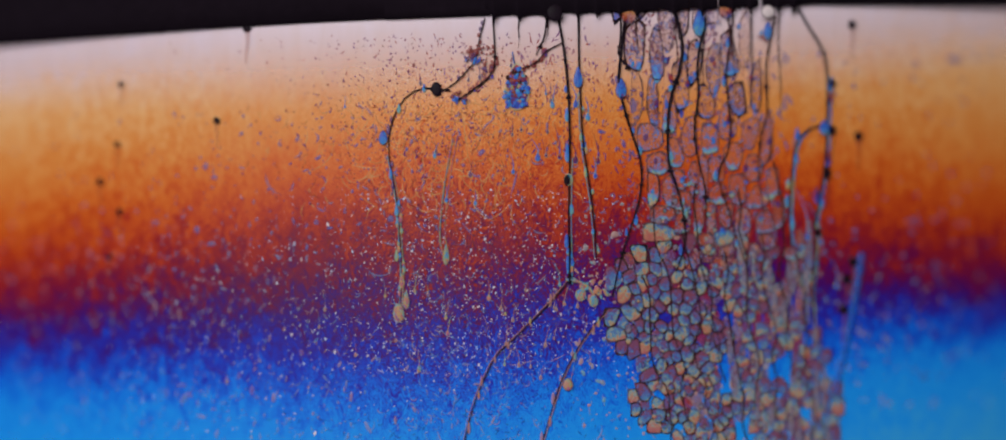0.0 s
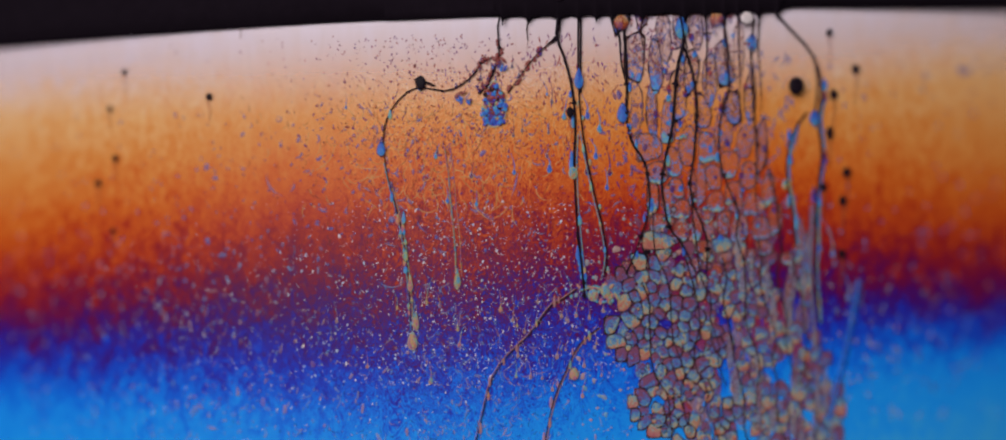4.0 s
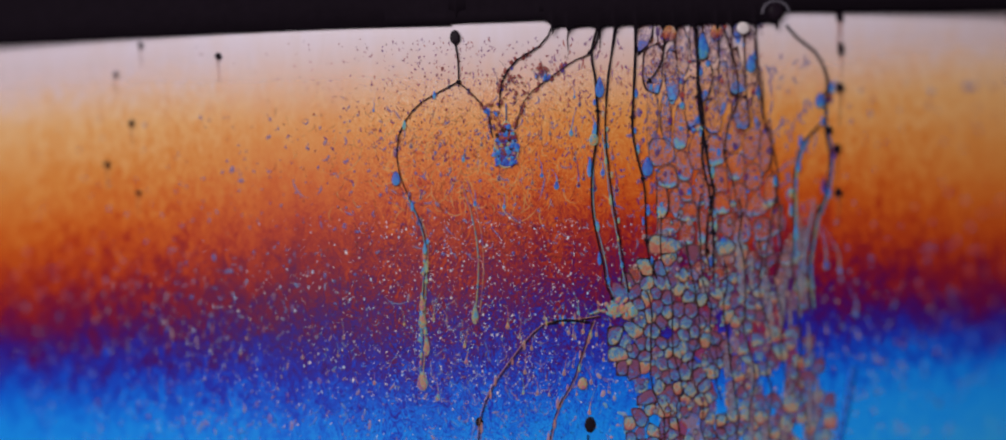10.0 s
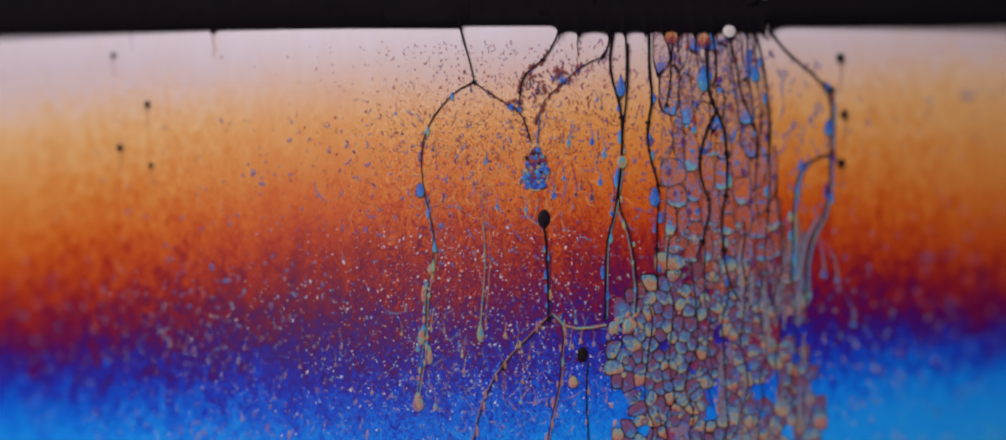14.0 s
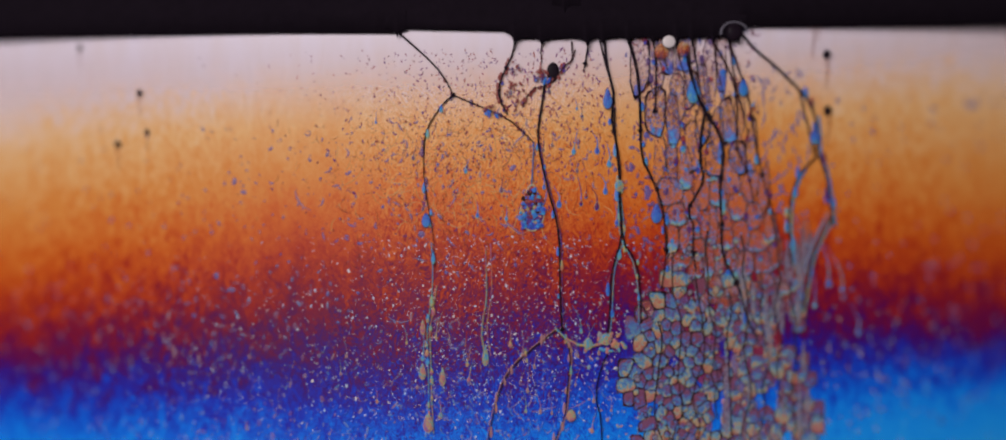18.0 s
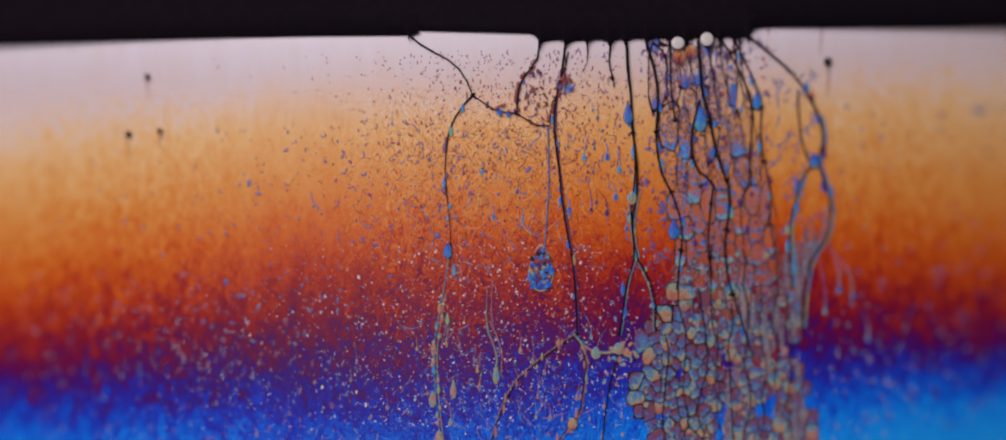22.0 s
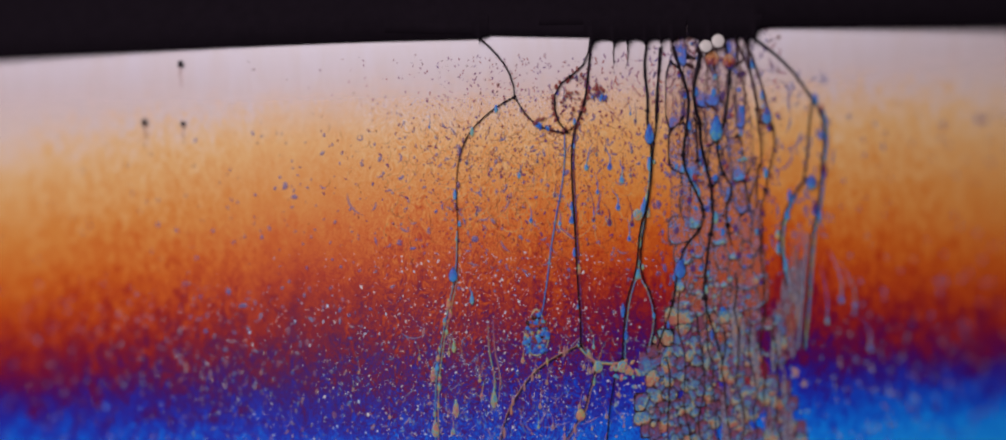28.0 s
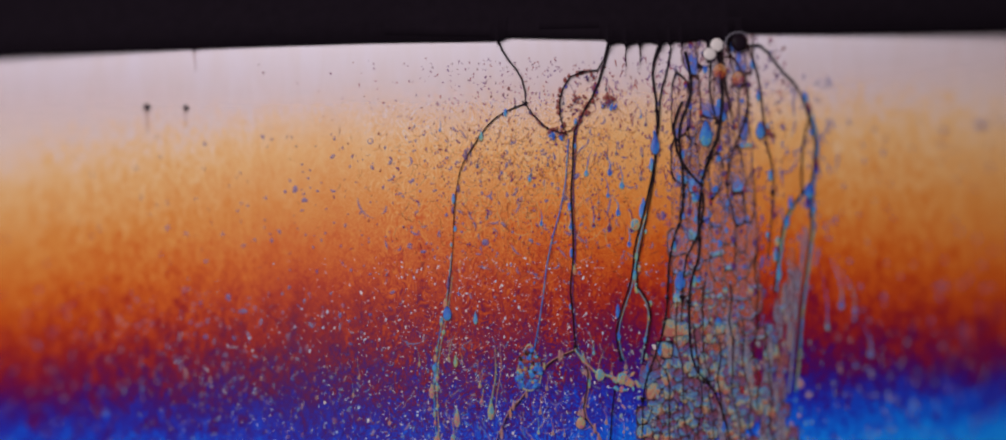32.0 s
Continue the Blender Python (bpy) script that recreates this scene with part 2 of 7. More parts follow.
def clear_cell_material(name, mauve, share, deep, blue=(98, 112, 186), pale=(206, 158, 144), thick=0.5, grain=4200):
    """A clear cell: the film shows through, stained mauve in streaks, with thick blue liquid at its foot."""
    m, nt, b = shader(name)
    tc = nt.nodes.new("ShaderNodeTexCoord")
    gz = nt.nodes.new("ShaderNodeSeparateXYZ")
    nt.links.new(tc.outputs["Generated"], gz.inputs[0])
    rnd = nt.nodes.new("ShaderNodeObjectInfo").outputs["Random"]
    shift = nt.nodes.new("ShaderNodeVectorMath")
    shift.operation = "ADD"
    nt.links.new(tc.outputs["Object"], shift.inputs[0])
    nt.links.new(rnd, shift.inputs[1])
    broad = noise_at(nt, shift.outputs[0], 2000, 2, (1, 1, 0.6), 1.0)
    fine = noise_at(nt, shift.outputs[0], grain, 2, (1, 1, 0.55), 2.4, 0.6)
    low = calc(nt, "ADD", calc(nt, "SUBTRACT", 1.0, gz.outputs[2]), calc(nt, "MULTIPLY_ADD", broad, 0.7, -0.35))
    low = calc(nt, "ADD", low, calc(nt, "MULTIPLY_ADD", rnd, 0.4, -0.2))

    def step(value, a, c):
        r = nt.nodes.new("ShaderNodeMapRange")
        r.interpolation_type = "SMOOTHSTEP"
        nt.links.new(value, r.inputs[0])
        r.inputs[1].default_value, r.inputs[2].default_value = a, c
        return r.outputs[0]

    foot = step(low, 0.72, 0.98)
    own = calc(nt, "MULTIPLY_ADD", calc(nt, "FRACT", calc(nt, "MULTIPLY", rnd, 9.7)), 0.16, -0.07)
    stain = step(calc(nt, "ADD", fine, own), 0.62 - share, 0.72 - share)
    pool = calc(nt, "MULTIPLY_ADD", calc(nt, "MULTIPLY", low, low), deep, 0.52)
    pool = calc(nt, "ADD", pool, calc(nt, "MULTIPLY_ADD", fine, 0.3, -0.15))
    mix = nt.nodes.new("ShaderNodeMix")
    mix.data_type = "RGBA"
    nt.links.new(foot, mix.inputs[0])
    kinds = nt.nodes.new("ShaderNodeMix")
    kinds.data_type = "RGBA"
    nt.links.new(step(noise_at(nt, shift.outputs[0], 2900, 2, (1, 1, 0.7), 1.5), 0.46, 0.6), kinds.inputs[0])
    kinds.inputs[6].default_value, kinds.inputs[7].default_value = lin(mauve), lin(blue)
    body = nt.nodes.new("ShaderNodeMix")
    body.data_type = "RGBA"
    nt.links.new(stain, body.inputs[0])
    body.inputs[6].default_value = lin(pale)
    nt.links.new(kinds.outputs[2], body.inputs[7])
    nt.links.new(body.outputs[2], mix.inputs[6])
    soft = nt.nodes.new("ShaderNodeMix")
    soft.data_type = "RGBA"
    soft.inputs[0].default_value = 0.3
    nt.links.new(interference(nt, pool), soft.inputs[6])
    soft.inputs[7].default_value = lin((140, 130, 150))
    nt.links.new(soft.outputs[2], mix.inputs[7])
    nt.links.new(mix.outputs[2], b.inputs["Base Color"])
    alpha = calc(nt, "MAXIMUM", calc(nt, "MULTIPLY", foot, 0.92), calc(nt, "MULTIPLY_ADD", stain, thick, 0.16))
    nt.links.new(alpha, b.inputs["Alpha"])
    b.inputs["Roughness"].default_value = 0.4
    b.inputs["Specular IOR Level"].default_value = 0.1
    return m


def pearl_material(name, stops, clear, sway, noise):
    """Liquid in a small low cell: one order of colours after another from its top to its foot, cut by fine swirls."""
    m, nt, b = shader(name)
    tc = nt.nodes.new("ShaderNodeTexCoord")
    gz = nt.nodes.new("ShaderNodeSeparateXYZ")
    nt.links.new(tc.outputs["Generated"], gz.inputs[0])
    rnd = nt.nodes.new("ShaderNodeObjectInfo").outputs["Random"]
    shift = nt.nodes.new("ShaderNodeVectorMath")
    shift.operation = "ADD"
    nt.links.new(tc.outputs["Object"], shift.inputs[0])
    nt.links.new(rnd, shift.inputs[1])
    broad = noise_at(nt, shift.outputs[0], 2400, 2, (1, 1, 0.8), 1.2)
    fine = noise_at(nt, shift.outputs[0], 7000, 3, (1, 1, 0.7), 2.0, 0.65)
    tilt = calc(nt, "MULTIPLY", calc(nt, "SUBTRACT", calc(nt, "FRACT", calc(nt, "MULTIPLY", rnd, 7.3)), 0.5), 0.9)
    t = calc(nt, "MULTIPLY_ADD", gz.outputs[2], -0.62, 0.69)
    t = calc(nt, "MULTIPLY_ADD", calc(nt, "SUBTRACT", gz.outputs[0], 0.5), tilt, t)
    t = calc(nt, "ADD", t, calc(nt, "MULTIPLY_ADD", rnd, sway, -sway / 2))
    t = calc(nt, "ADD", t, calc(nt, "MULTIPLY_ADD", broad, noise, -noise / 2))
    t = calc(nt, "ADD", t, calc(nt, "MULTIPLY_ADD", fine, noise, -noise / 2))
    r = nt.nodes.new("ShaderNodeValToRGB")
    e = r.color_ramp.elements
    for k, (at, c) in enumerate(stops):
        el = e[k] if k < 2 else e.new(at)
        el.position, el.color = at, lin(c)
    nt.links.new(t, r.inputs[0])
    nt.links.new(r.outputs[0], b.inputs["Base Color"])
    nt.links.new(calc(nt, "MULTIPLY_ADD", fine, 0.5, clear - 0.25), b.inputs["Alpha"])
    b.inputs["Roughness"].default_value = 0.35
    b.inputs["Specular IOR Level"].default_value = 0.15
    return m


def fleck_material(name, a, c, clear=0.6):
    m, nt, b = shader(name)
    r = nt.nodes.new("ShaderNodeValToRGB")
    r.color_ramp.elements[0].color, r.color_ramp.elements[1].color = lin(a), lin(c)
    nt.links.new(nt.nodes.new("ShaderNodeNewGeometry").outputs["Random Per Island"], r.inputs[0])
    nt.links.new(r.outputs[0], b.inputs["Base Color"])
    b.inputs["Alpha"].default_value = clear
    b.inputs["Roughness"].default_value = 0.35
    b.inputs["Specular IOR Level"].default_value = 0.25
    return m


FILM_START = -0.06
FILM = film_material()
BLACK = dark_material("black_film", (0.0092, 0.0058, 0.0098), 0.9, 0.25)
BORDER = dark_material("border_liquid", (0.012, 0.007, 0.012), 0.35)
RIM = dark_material("rim_liquid", (0.09, 0.055, 0.075), 0.5)
RIM.node_tree.nodes["Principled BSDF"].inputs["Alpha"].default_value = 0.6
MAUVE_WALL = fleck_material("mauve_wall", (92, 56, 56), (98, 76, 88), 0.65)
BROWN = dark_material("brown_liquid", (0.035, 0.014, 0.016), 0.5)
VEIL = dark_material("backdrop_cloth", (0.010, 0.009, 0.011), 0.9)
CELL_TOP = clear_cell_material("silvery_cell", (136, 72, 74), 0.08, 0.14)
CELL_HIGH = clear_cell_material("clear_cell", (122, 64, 78), 0.14, 0.22, (80, 124, 200), (222, 160, 122), 0.5)
CELL_MID = clear_cell_material("stained_cell", (178, 98, 84), 0.10, 0.30, (68, 130, 206), (234, 152, 104), 0.66, 5200)
CELL_LOW = pearl_material("thick_cell", ((0.0, (132, 74, 96)), (0.14, (110, 84, 140)), (0.3, (70, 108, 184)), (0.48, (92, 150, 184)), (0.62, (136, 164, 154)),
                          (0.74, (186, 168, 124)), (0.87, (196, 136, 108)), (1.0, (184, 104, 96))), 0.76, 0.9, 1.5)
CELL_DRAPE = pearl_material("draped_cell", ((0.0, (140, 92, 110)), (0.3, (148, 128, 150)), (0.6, (116, 138, 176)), (0.8, (176, 158, 144)), (1.0, (186, 128, 116))), 0.6, 0.5, 2.0)
HAZE_LOW = pearl_material("thick_haze", ((0.0, (164, 44, 44)), (0.35, (146, 70, 90)), (0.6, (110, 90, 160)), (0.8, (130, 134, 170)), (1.0, (164, 116, 116))), 0.6, 1.2, 1.4)
BLUE_DROP = cell_material("blue_drop", 0.67, 0.12, 0.12, 0.4, 0.8, 1.4, 0.0, 0.3, (96, 104, 150))
MAUVE_DROP = cell_material("mauve_drop", 0.42, 0.14, 0.2, 0.5, 0.85, 2.0)
CREAM_DROP = cell_material("cream_drop", 0.83, 0.08, 0.10, 0.5, 0.66, 1.0)
DROP_RIM = fleck_material("cream_rim", (190, 190, 160), (190, 190, 160), 0.55)
SILVER_DROP = fleck_material("silver_drop", (214, 200, 202), (218, 204, 206), 0.9)
RUST_DROP = cell_material("rust_drop", 0.16, 0.06, 0.46, 0.6, 0.55, 2.0, 0.0, 0.15)
PINK_DROP = cell_material("pink_drop", 0.91, 0.10, 0.06, 0.30, 0.7, 1.0)
TEAL_DROP = cell_material("teal_drop", 0.76, 0.10, 0.08, 0.25, 0.75, 1.0)
DARK_FLECKS = fleck_material("dark_flecks", (142, 46, 22), (94, 48, 132), 0.72)
PALE_FLECKS = fleck_material("pale_flecks", (240, 222, 220), (176, 200, 238), 0.85)
FAINT_FLECKS = fleck_material("faint_flecks", (200, 146, 144), (100, 160, 220), 0.42)
FAINT_RIM = fleck_material("faint_rim", (180, 170, 190), (180, 170, 190), 0.2)
LIGHT_CURLS = fleck_material("light_curls", (240, 186, 124), (228, 154, 84), 0.5)
RUST_CURLS = fleck_material("rust_curls", (150, 62, 28), (112, 56, 76), 0.36)
NOODLES = fleck_material("dark_noodles", (146, 40, 14), (92, 38, 132), 0.82)
DEEP_CURLS = fleck_material("deep_curls", (22, 30, 130), (40, 20, 110), 0.45)
BLURRED_FLECKS = fleck_material("blurred_flecks", (190, 120, 140), (130, 150, 210), 0.24)
PASTEL_FLECKS = fleck_material("pastel_flecks", (216, 150, 132), (110, 176, 196), 0.6)
SALMON = fleck_material("salmon_liquid", (196, 120, 118), (186, 142, 136), 0.55)
RUST_BEAD = fleck_material("rust_bead", (150, 56, 30), (112, 50, 62), 0.82)
VIOLET_DRIP = fleck_material("violet_drip", (104, 60, 92), (88, 70, 140), 0.7)
SMEAR = fleck_material("lavender_smear", (150, 138, 160), (132, 140, 178), 0.26)
BLUE_STREAK = fleck_material("blue_streak", (40, 110, 215), (40, 110, 215), 0.4)
SPOT_TRAIL = fleck_material("spot_trail", (170, 92, 64), (160, 84, 60), 0.26)
CROWD_FLECKS = fleck_material("crowd_flecks", (140, 62, 56), (84, 96, 180), 0.6)
BLUE_FLECKS = fleck_material("blue_flecks", (80, 100, 180), (130, 120, 160), 0.55)

# ---- the sheets ----
def sheet(name, u0, u1, top, edge, lift, material, step=12.0, rows=24):
    """A bowed sheet from v = top down to v = edge(u)."""
    n = max(2, int((u1 - u0) / step))
    verts, faces = [], []
    for j in range(rows + 1):
        for i in range(n + 1):
            u = u0 + (u1 - u0) * i / n
            e = edge(u)
            verts.append(on(u, top + (e - top) * j / rows, lift))
    w = n + 1
    for j in range(rows):
        for i in range(n):
            a = j * w + i
            faces.append((a, a + w, a + w + 1, a + 1))
    k = len(verts)
    if not lift:
        return part(name, mesh_of(name, verts, faces), material)
    for i in range(n + 1):  # a rounded rim that turns back to the film
        verts.append(verts[rows * w + i] + Vector((0, lift * UNIT * 0.9, -UNIT * 0.6)))
    for i in range(n):
        faces.append((rows * w + i, k + i, k + i + 1, rows * w + i + 1))
    return part(name, mesh_of(name, verts, faces), material)


film = new("soap_film")
tagged(film, "draining soap film in silver, gold, magenta, violet and blue bands", "soap film")
for band, a, b, words in (("silver_band", -190, 90, "silvery white band"), ("gold_band", 90, 330, "gold and orange band"), ("magenta_band", 330, 450, "red and magenta band"),
                          ("violet_band", 450, 540, "violet band"), ("blue_band", 540, 960, "bright blue band")):
    strip = sheet(band, -420, 1980, a, lambda u: b, 0.0, FILM, 24.0, 12)
    strip.parent = film
    strip["label"] = words
FILM_DOWN = (-21, -3, 8, 24, 48, 68, 84, 110)
MOVERS.append((film, [(t, slide(0, float(curve_through(STOPS, FILM_DOWN, t)) - 30)) for t in BEATS]))

veil = sheet("silver_film", -420, 1980, -200, lambda u: 240, 0.35, veil_material(), 24.0, 10)
tagged(veil, "thin silvery film fading downwards into the gold", "soap film")
VEIL_DOWN = (-22, -12, -6, 0, 6, 12, 20, 32)
MOVERS.append((veil, [(t, slide(0, float(curve_through(STOPS, VEIL_DOWN, t)))) for t in BEATS]))

backdrop = part("backdrop", mesh_of("backdrop", [(-0.4, 0.12, -0.3), (0.4, 0.12, -0.3), (0.4, 0.12, 0.3), (-0.4, 0.12, 0.3),
                (-0.4, 0.13, -0.3), (0.4, 0.13, -0.3), (0.4, 0.13, 0.3), (-0.4, 0.13, 0.3)],
                [(0, 1, 2, 3), (7, 6, 5, 4), (0, 4, 5, 1), (1, 5, 6, 2), (2, 6, 7, 3), (3, 7, 4, 0)]), VEIL)
tagged(backdrop, "dark cloth backdrop behind the soap film", "backdrop", kind="structure")


def tilting(u, v, du, dv, lean):
    """Slides a sheet and leans it about its point (u, v)."""
    p = on(u, v)
    return slide(du, dv) @ Matrix.Translation(p) @ pose(0, 0, 0, 0, lean, 0) @ Matrix.Translation(-p)


FINGER_STOPS = (0, 3, 6, 9, 11, 13, 17, 19, 21, 25, 28, 31)
black_left = sheet("black_film", -620, 727, -260, lambda u: 40 + 18 * (max(0, 600 - u) / 600) ** 1.6, 9, BLACK, 8.0, 8)
LEFT_SIDE = (-60, -60, -60, -40, -10, 0, -87, -119, -101, -39, 20, 44)
LEFT_DOWN = (-9.5, -8.3, -5.5, 1.8, 1.4, 0.8, 8.7, 10.9, 12.7, 17.4, 22.4, 24.4)
LEFT_LEAN = (24.9, 25.5, 27.9, 18.9, 9.1, -0.4, -3.6, -3.2, -0.0, 8.6, 14.3, 9.7)
MOVERS.append((black_left, [(t, tilting(600, 40, float(curve_through(FINGER_STOPS, LEFT_SIDE, t)), float(curve_through(FINGER_STOPS, LEFT_DOWN, t)),
              -math.degrees(math.atan(float(curve_through(FINGER_STOPS, LEFT_LEAN, t)) / 600)))) for t in BEATS]))
black_mid = sheet("black_film", 600, 1048, -260, lambda u: 37, 11, BLACK)
MID_LEAN = (10, 10, 10, 3, -4, -7, -5, -5)
MID_DOWN = (-18, -15, -9, -3, 11, 14, 16, 21)
MOVERS.append((black_mid, [(t, tilting(860, 37, 0, float(curve_through(STOPS, MID_DOWN, t)),
              -math.degrees(math.atan(float(curve_through(STOPS, MID_LEAN, t)) / 260)))) for t in BEATS]))
RIGHT_DOWN = (-33, -28, -26, -24, -14, 0, 6, 5, 5, 4, 5, 14)
RIGHT_SIDE = (20, 0, -16, -30, 12, 0, -84, -52, -56, -36, -44, -82)
black_right = sheet("black_film", 1216, 1980, -260, lambda u: 37 + 0.012 * (u - 1216) + 16 * math.exp(-(u - 1216) / 7), 12, BLACK, 5.0, 6)
MOVERS.append((black_right, [(t, slide(float(curve_through(FINGER_STOPS, RIGHT_SIDE, t)), float(curve_through(FINGER_STOPS, RIGHT_DOWN, t)))) for t in BEATS]))
# pale fingers of film reach up into the black; the black hangs down between them in teeth
EDGE_STOPS = (0, 3, 6, 9, 11, 13, 14.5, 17, 19, 21, 23, 25, 28, 31)
TOP_NEAR = (20, 23, 28, 37, 43, 45, 49, 60, 60, 61, 62, 62, 62, 67)
TOP_FAR = (12, 18, 25, 33, 39, 44, 51, 58, 58, 57, 57, 58, 58, 61)
TEETH = {
    "pocket": (770, 779, 794, 847, 872, 881, 863, 810, 798, 827, 855, 884, 923, 944),
    "second": (809, 820, 828, 869, 899, 910, 894, 852, 841, 865, 899, 927, 957, 973),
    "riser": (831, 845, 853, 893, 924, 935, 919, 880, 881, 902, 928, 950, 978, 994),
    "fourth": (853, 869, 878, 917, 949, 960, 944, 908, 930, 944, 960, 981, 1008, 1026),
    "fifth": (901, 901, 909, 940, 976, 983, 967, 932, 953, 967, 983, 1003, 1031, 1043),
    "sixth": (931, 928, 940, 973, 1009, 1016, 1000, 972, 991, 1004, 1013, 1027, 1049, 1061),
    "seventh": (967, 950, 973, 1015, 1047, 1052, 1026, 1010, 1031, 1042, 1047, 1069, 1092, 1102),
    "eighth": (993, 1002, 998, 1036, 1068, 1075, 1049, 1033, 1043, 1055, 1062, 1082, 1100, 1115),
    "ninth": (1053, 1069, 1068, 1070, 1099, 1104, 1075, 1059, 1055, 1067, 1074, 1093, 1108, 1132),
    "tenth": (1095, 1102, 1093, 1104, 1130, 1129, 1102, 1079, 1079, 1091, 1110, 1113, 1130, 1124),
    "eleventh": (1143, 1136, 1120, 1128, 1153, 1154, 1132, 1108, 1119, 1119, 1128, 1137, 1149, 1128),
    "twelfth": (1171, 1157, 1142, 1145, 1177, 1186, 1153, 1132, 1141, 1140, 1150, 1156, 1163, 1129),
    "last": (1215, 1194, 1167, 1164, 1195, 1198, 1165, 1126, 1152, 1150, 1159, 1168, 1167, 1130),
    "arch": (1240, 1220, 1204, 1192, 1232, 1219, 1178, 1138, 1168, 1164, 1174, 1184, 1178, 1142)}


def top_at(u, t):
    """How low the black film reaches at u, above the pale fingers."""
    near, far = float(curve_through(EDGE_STOPS, TOP_NEAR, t)), float(curve_through(EDGE_STOPS, TOP_FAR, t))
    return near + (far - near) * (u - 880) / 260 - 1.5


def tooth_at(name, t):
    return float(curve_through(EDGE_STOPS, TEETH[name], t))


def tooth_mesh(near, far, deep, near_rise=0.0, far_rise=0.0):
    """A tooth of black film: a bar with a hollow-sided point below, half of a finger's rounded top to each side."""
    xs = [-near * (1 - k / 9) for k in range(9)] + [far * k / 9 for k in range(10)]
    verts, faces = [], []
    for x in xs:
        f = 1 - abs(x) / (near if x < 0 else far)
        z = -deep * (1 - (1 - min(f, 1.0) ** 3.0) ** (1 / 3.0)) + (near_rise if x < 0 else far_rise) * (1 - f) ** 0.5
        verts += [(x * UNIT, 0, 34 * UNIT), (x * UNIT, 0, z * UNIT), (x * UNIT, 3 * UNIT, (z - 0.6) * UNIT)]
    for k in range(len(xs) - 1):
        for j in range(2):
            a = k * 3 + j
            faces.append((a, a + 1, a + 4, a + 3))
    return mesh_of("tooth", verts, faces)


def build_teeth():
    names = list(TEETH)
    for k, name in enumerate(names):
        gap = [max(b - a for a, b in zip(TEETH[names[i]], TEETH[names[i + 1]])) / 2 for i in (k - 1, k) if 0 <= i < len(names) - 1]
        near, far = (14.0, gap[0]) if k == 0 else (gap[0], 14.0) if k == len(names) - 1 else gap
        near, far = (near, 44.0) if name == "second" else (44.0, far) if name == "fourth" else (near, 12.0) if name in ("eleventh", "twelfth", "last") else (25.0, 11.0) if name == "arch" else (near, far)
        near = 18.0 if name == "twelfth" else 30.0 if name == "last" else near
        near, far = min(max(near, 8.0), 44.0), min(max(far, 8.0), 44.0)
        ob = part("black_tooth", tooth_mesh(near, far, 16.0 if name in ("pocket", "fourth", "ninth") else 12.0, 9.0 if k == 0 else 0.0, 16.0 if name == "arch" else 0.0), BLACK)
        tagged(ob, "pointed tooth of black film between two pale fingers", "black film", "teeth of the black film")
        rows = []
        for t in BEATS:
            u = tooth_at(name, t)
            hidden = 50 * min(1.0, max(0.0, 19.5 - t)) if name == "riser" else 0
            rows.append((t, upright(u, top_at(u, t) - hidden, 12.6 + 0.12 * k)))
        MOVERS.append((ob, rows))


build_teeth()
STEM_SIDE = (652, 668, 676, 700, 720, 727, 708, 640, 608, 626, 650, 688, 747, 771)
STEM_DOWN = (-20, -16, -10, -4, 38, 38, 38, 47, 51, 53, 55, 57, 58, 61)
ob = tagged(part("black_tooth", tooth_mesh(12.0, 14.0, 10.0, 3.0, 3.0), BLACK), "pointed tooth of black film above a dark thread", "black film", "teeth of the black film")
MOVERS.append((ob, [(t, upright(float(curve_through(EDGE_STOPS, STEM_SIDE, t)), float(curve_through(EDGE_STOPS, STEM_DOWN, t)), 12.4)) for t in BEATS]))
black_top = sheet("black_film", 840, 1420, -260, lambda u: 23, 12, BLACK)
MOVERS.append((black_top, [(t, tilting(1010, 23, 0, top_at(1010, t) - 45,
              math.degrees(math.atan((top_at(1140, t) - top_at(880, t)) / 260)))) for t in BEATS]))
for ob in (black_left, black_mid, black_top, black_right):
    tagged(ob, "black film too thin to reflect, above the silver band", "black film", "black film above the colours")

# ---- dark borders: chains of short rigid pieces ----
SEGMENTS = {}


def segment_mesh(length, width, liquid):
    """A flattened, round-ended thread of liquid."""
    key = (round(length), round(width * 2), liquid.name)
    if key in SEGMENTS:
        return SEGMENTS[key]
    l, w = key[0] * UNIT, key[1] / 2 * UNIT
    verts, faces = [], []
    stations = ((-l / 2 - w * 0.5, 0.25), (-l / 2 - w * 0.3, 0.8), (-l / 2, 1.0), (l / 2, 1.0), (l / 2 + w * 0.3, 0.8), (l / 2 + w * 0.5, 0.25))
    for x, s in stations:
        for k in range(6):
            a = math.pi * 2 * k / 6
            verts.append((x, -math.sin(a) * w * 0.3 * s, math.cos(a) * w * 0.5 * s))
    for i in range(len(stations) - 1):
        for k in range(6):
            a, b = i * 6 + k, i * 6 + (k + 1) % 6
            faces.append((a, b, b + 6, a + 6))
    faces.append(tuple(range(6)))
    faces.append(tuple(range(len(verts) - 1, len(verts) - 7, -1)))
    SEGMENTS[key] = mesh_of("segment", verts, faces)
    return SEGMENTS[key]


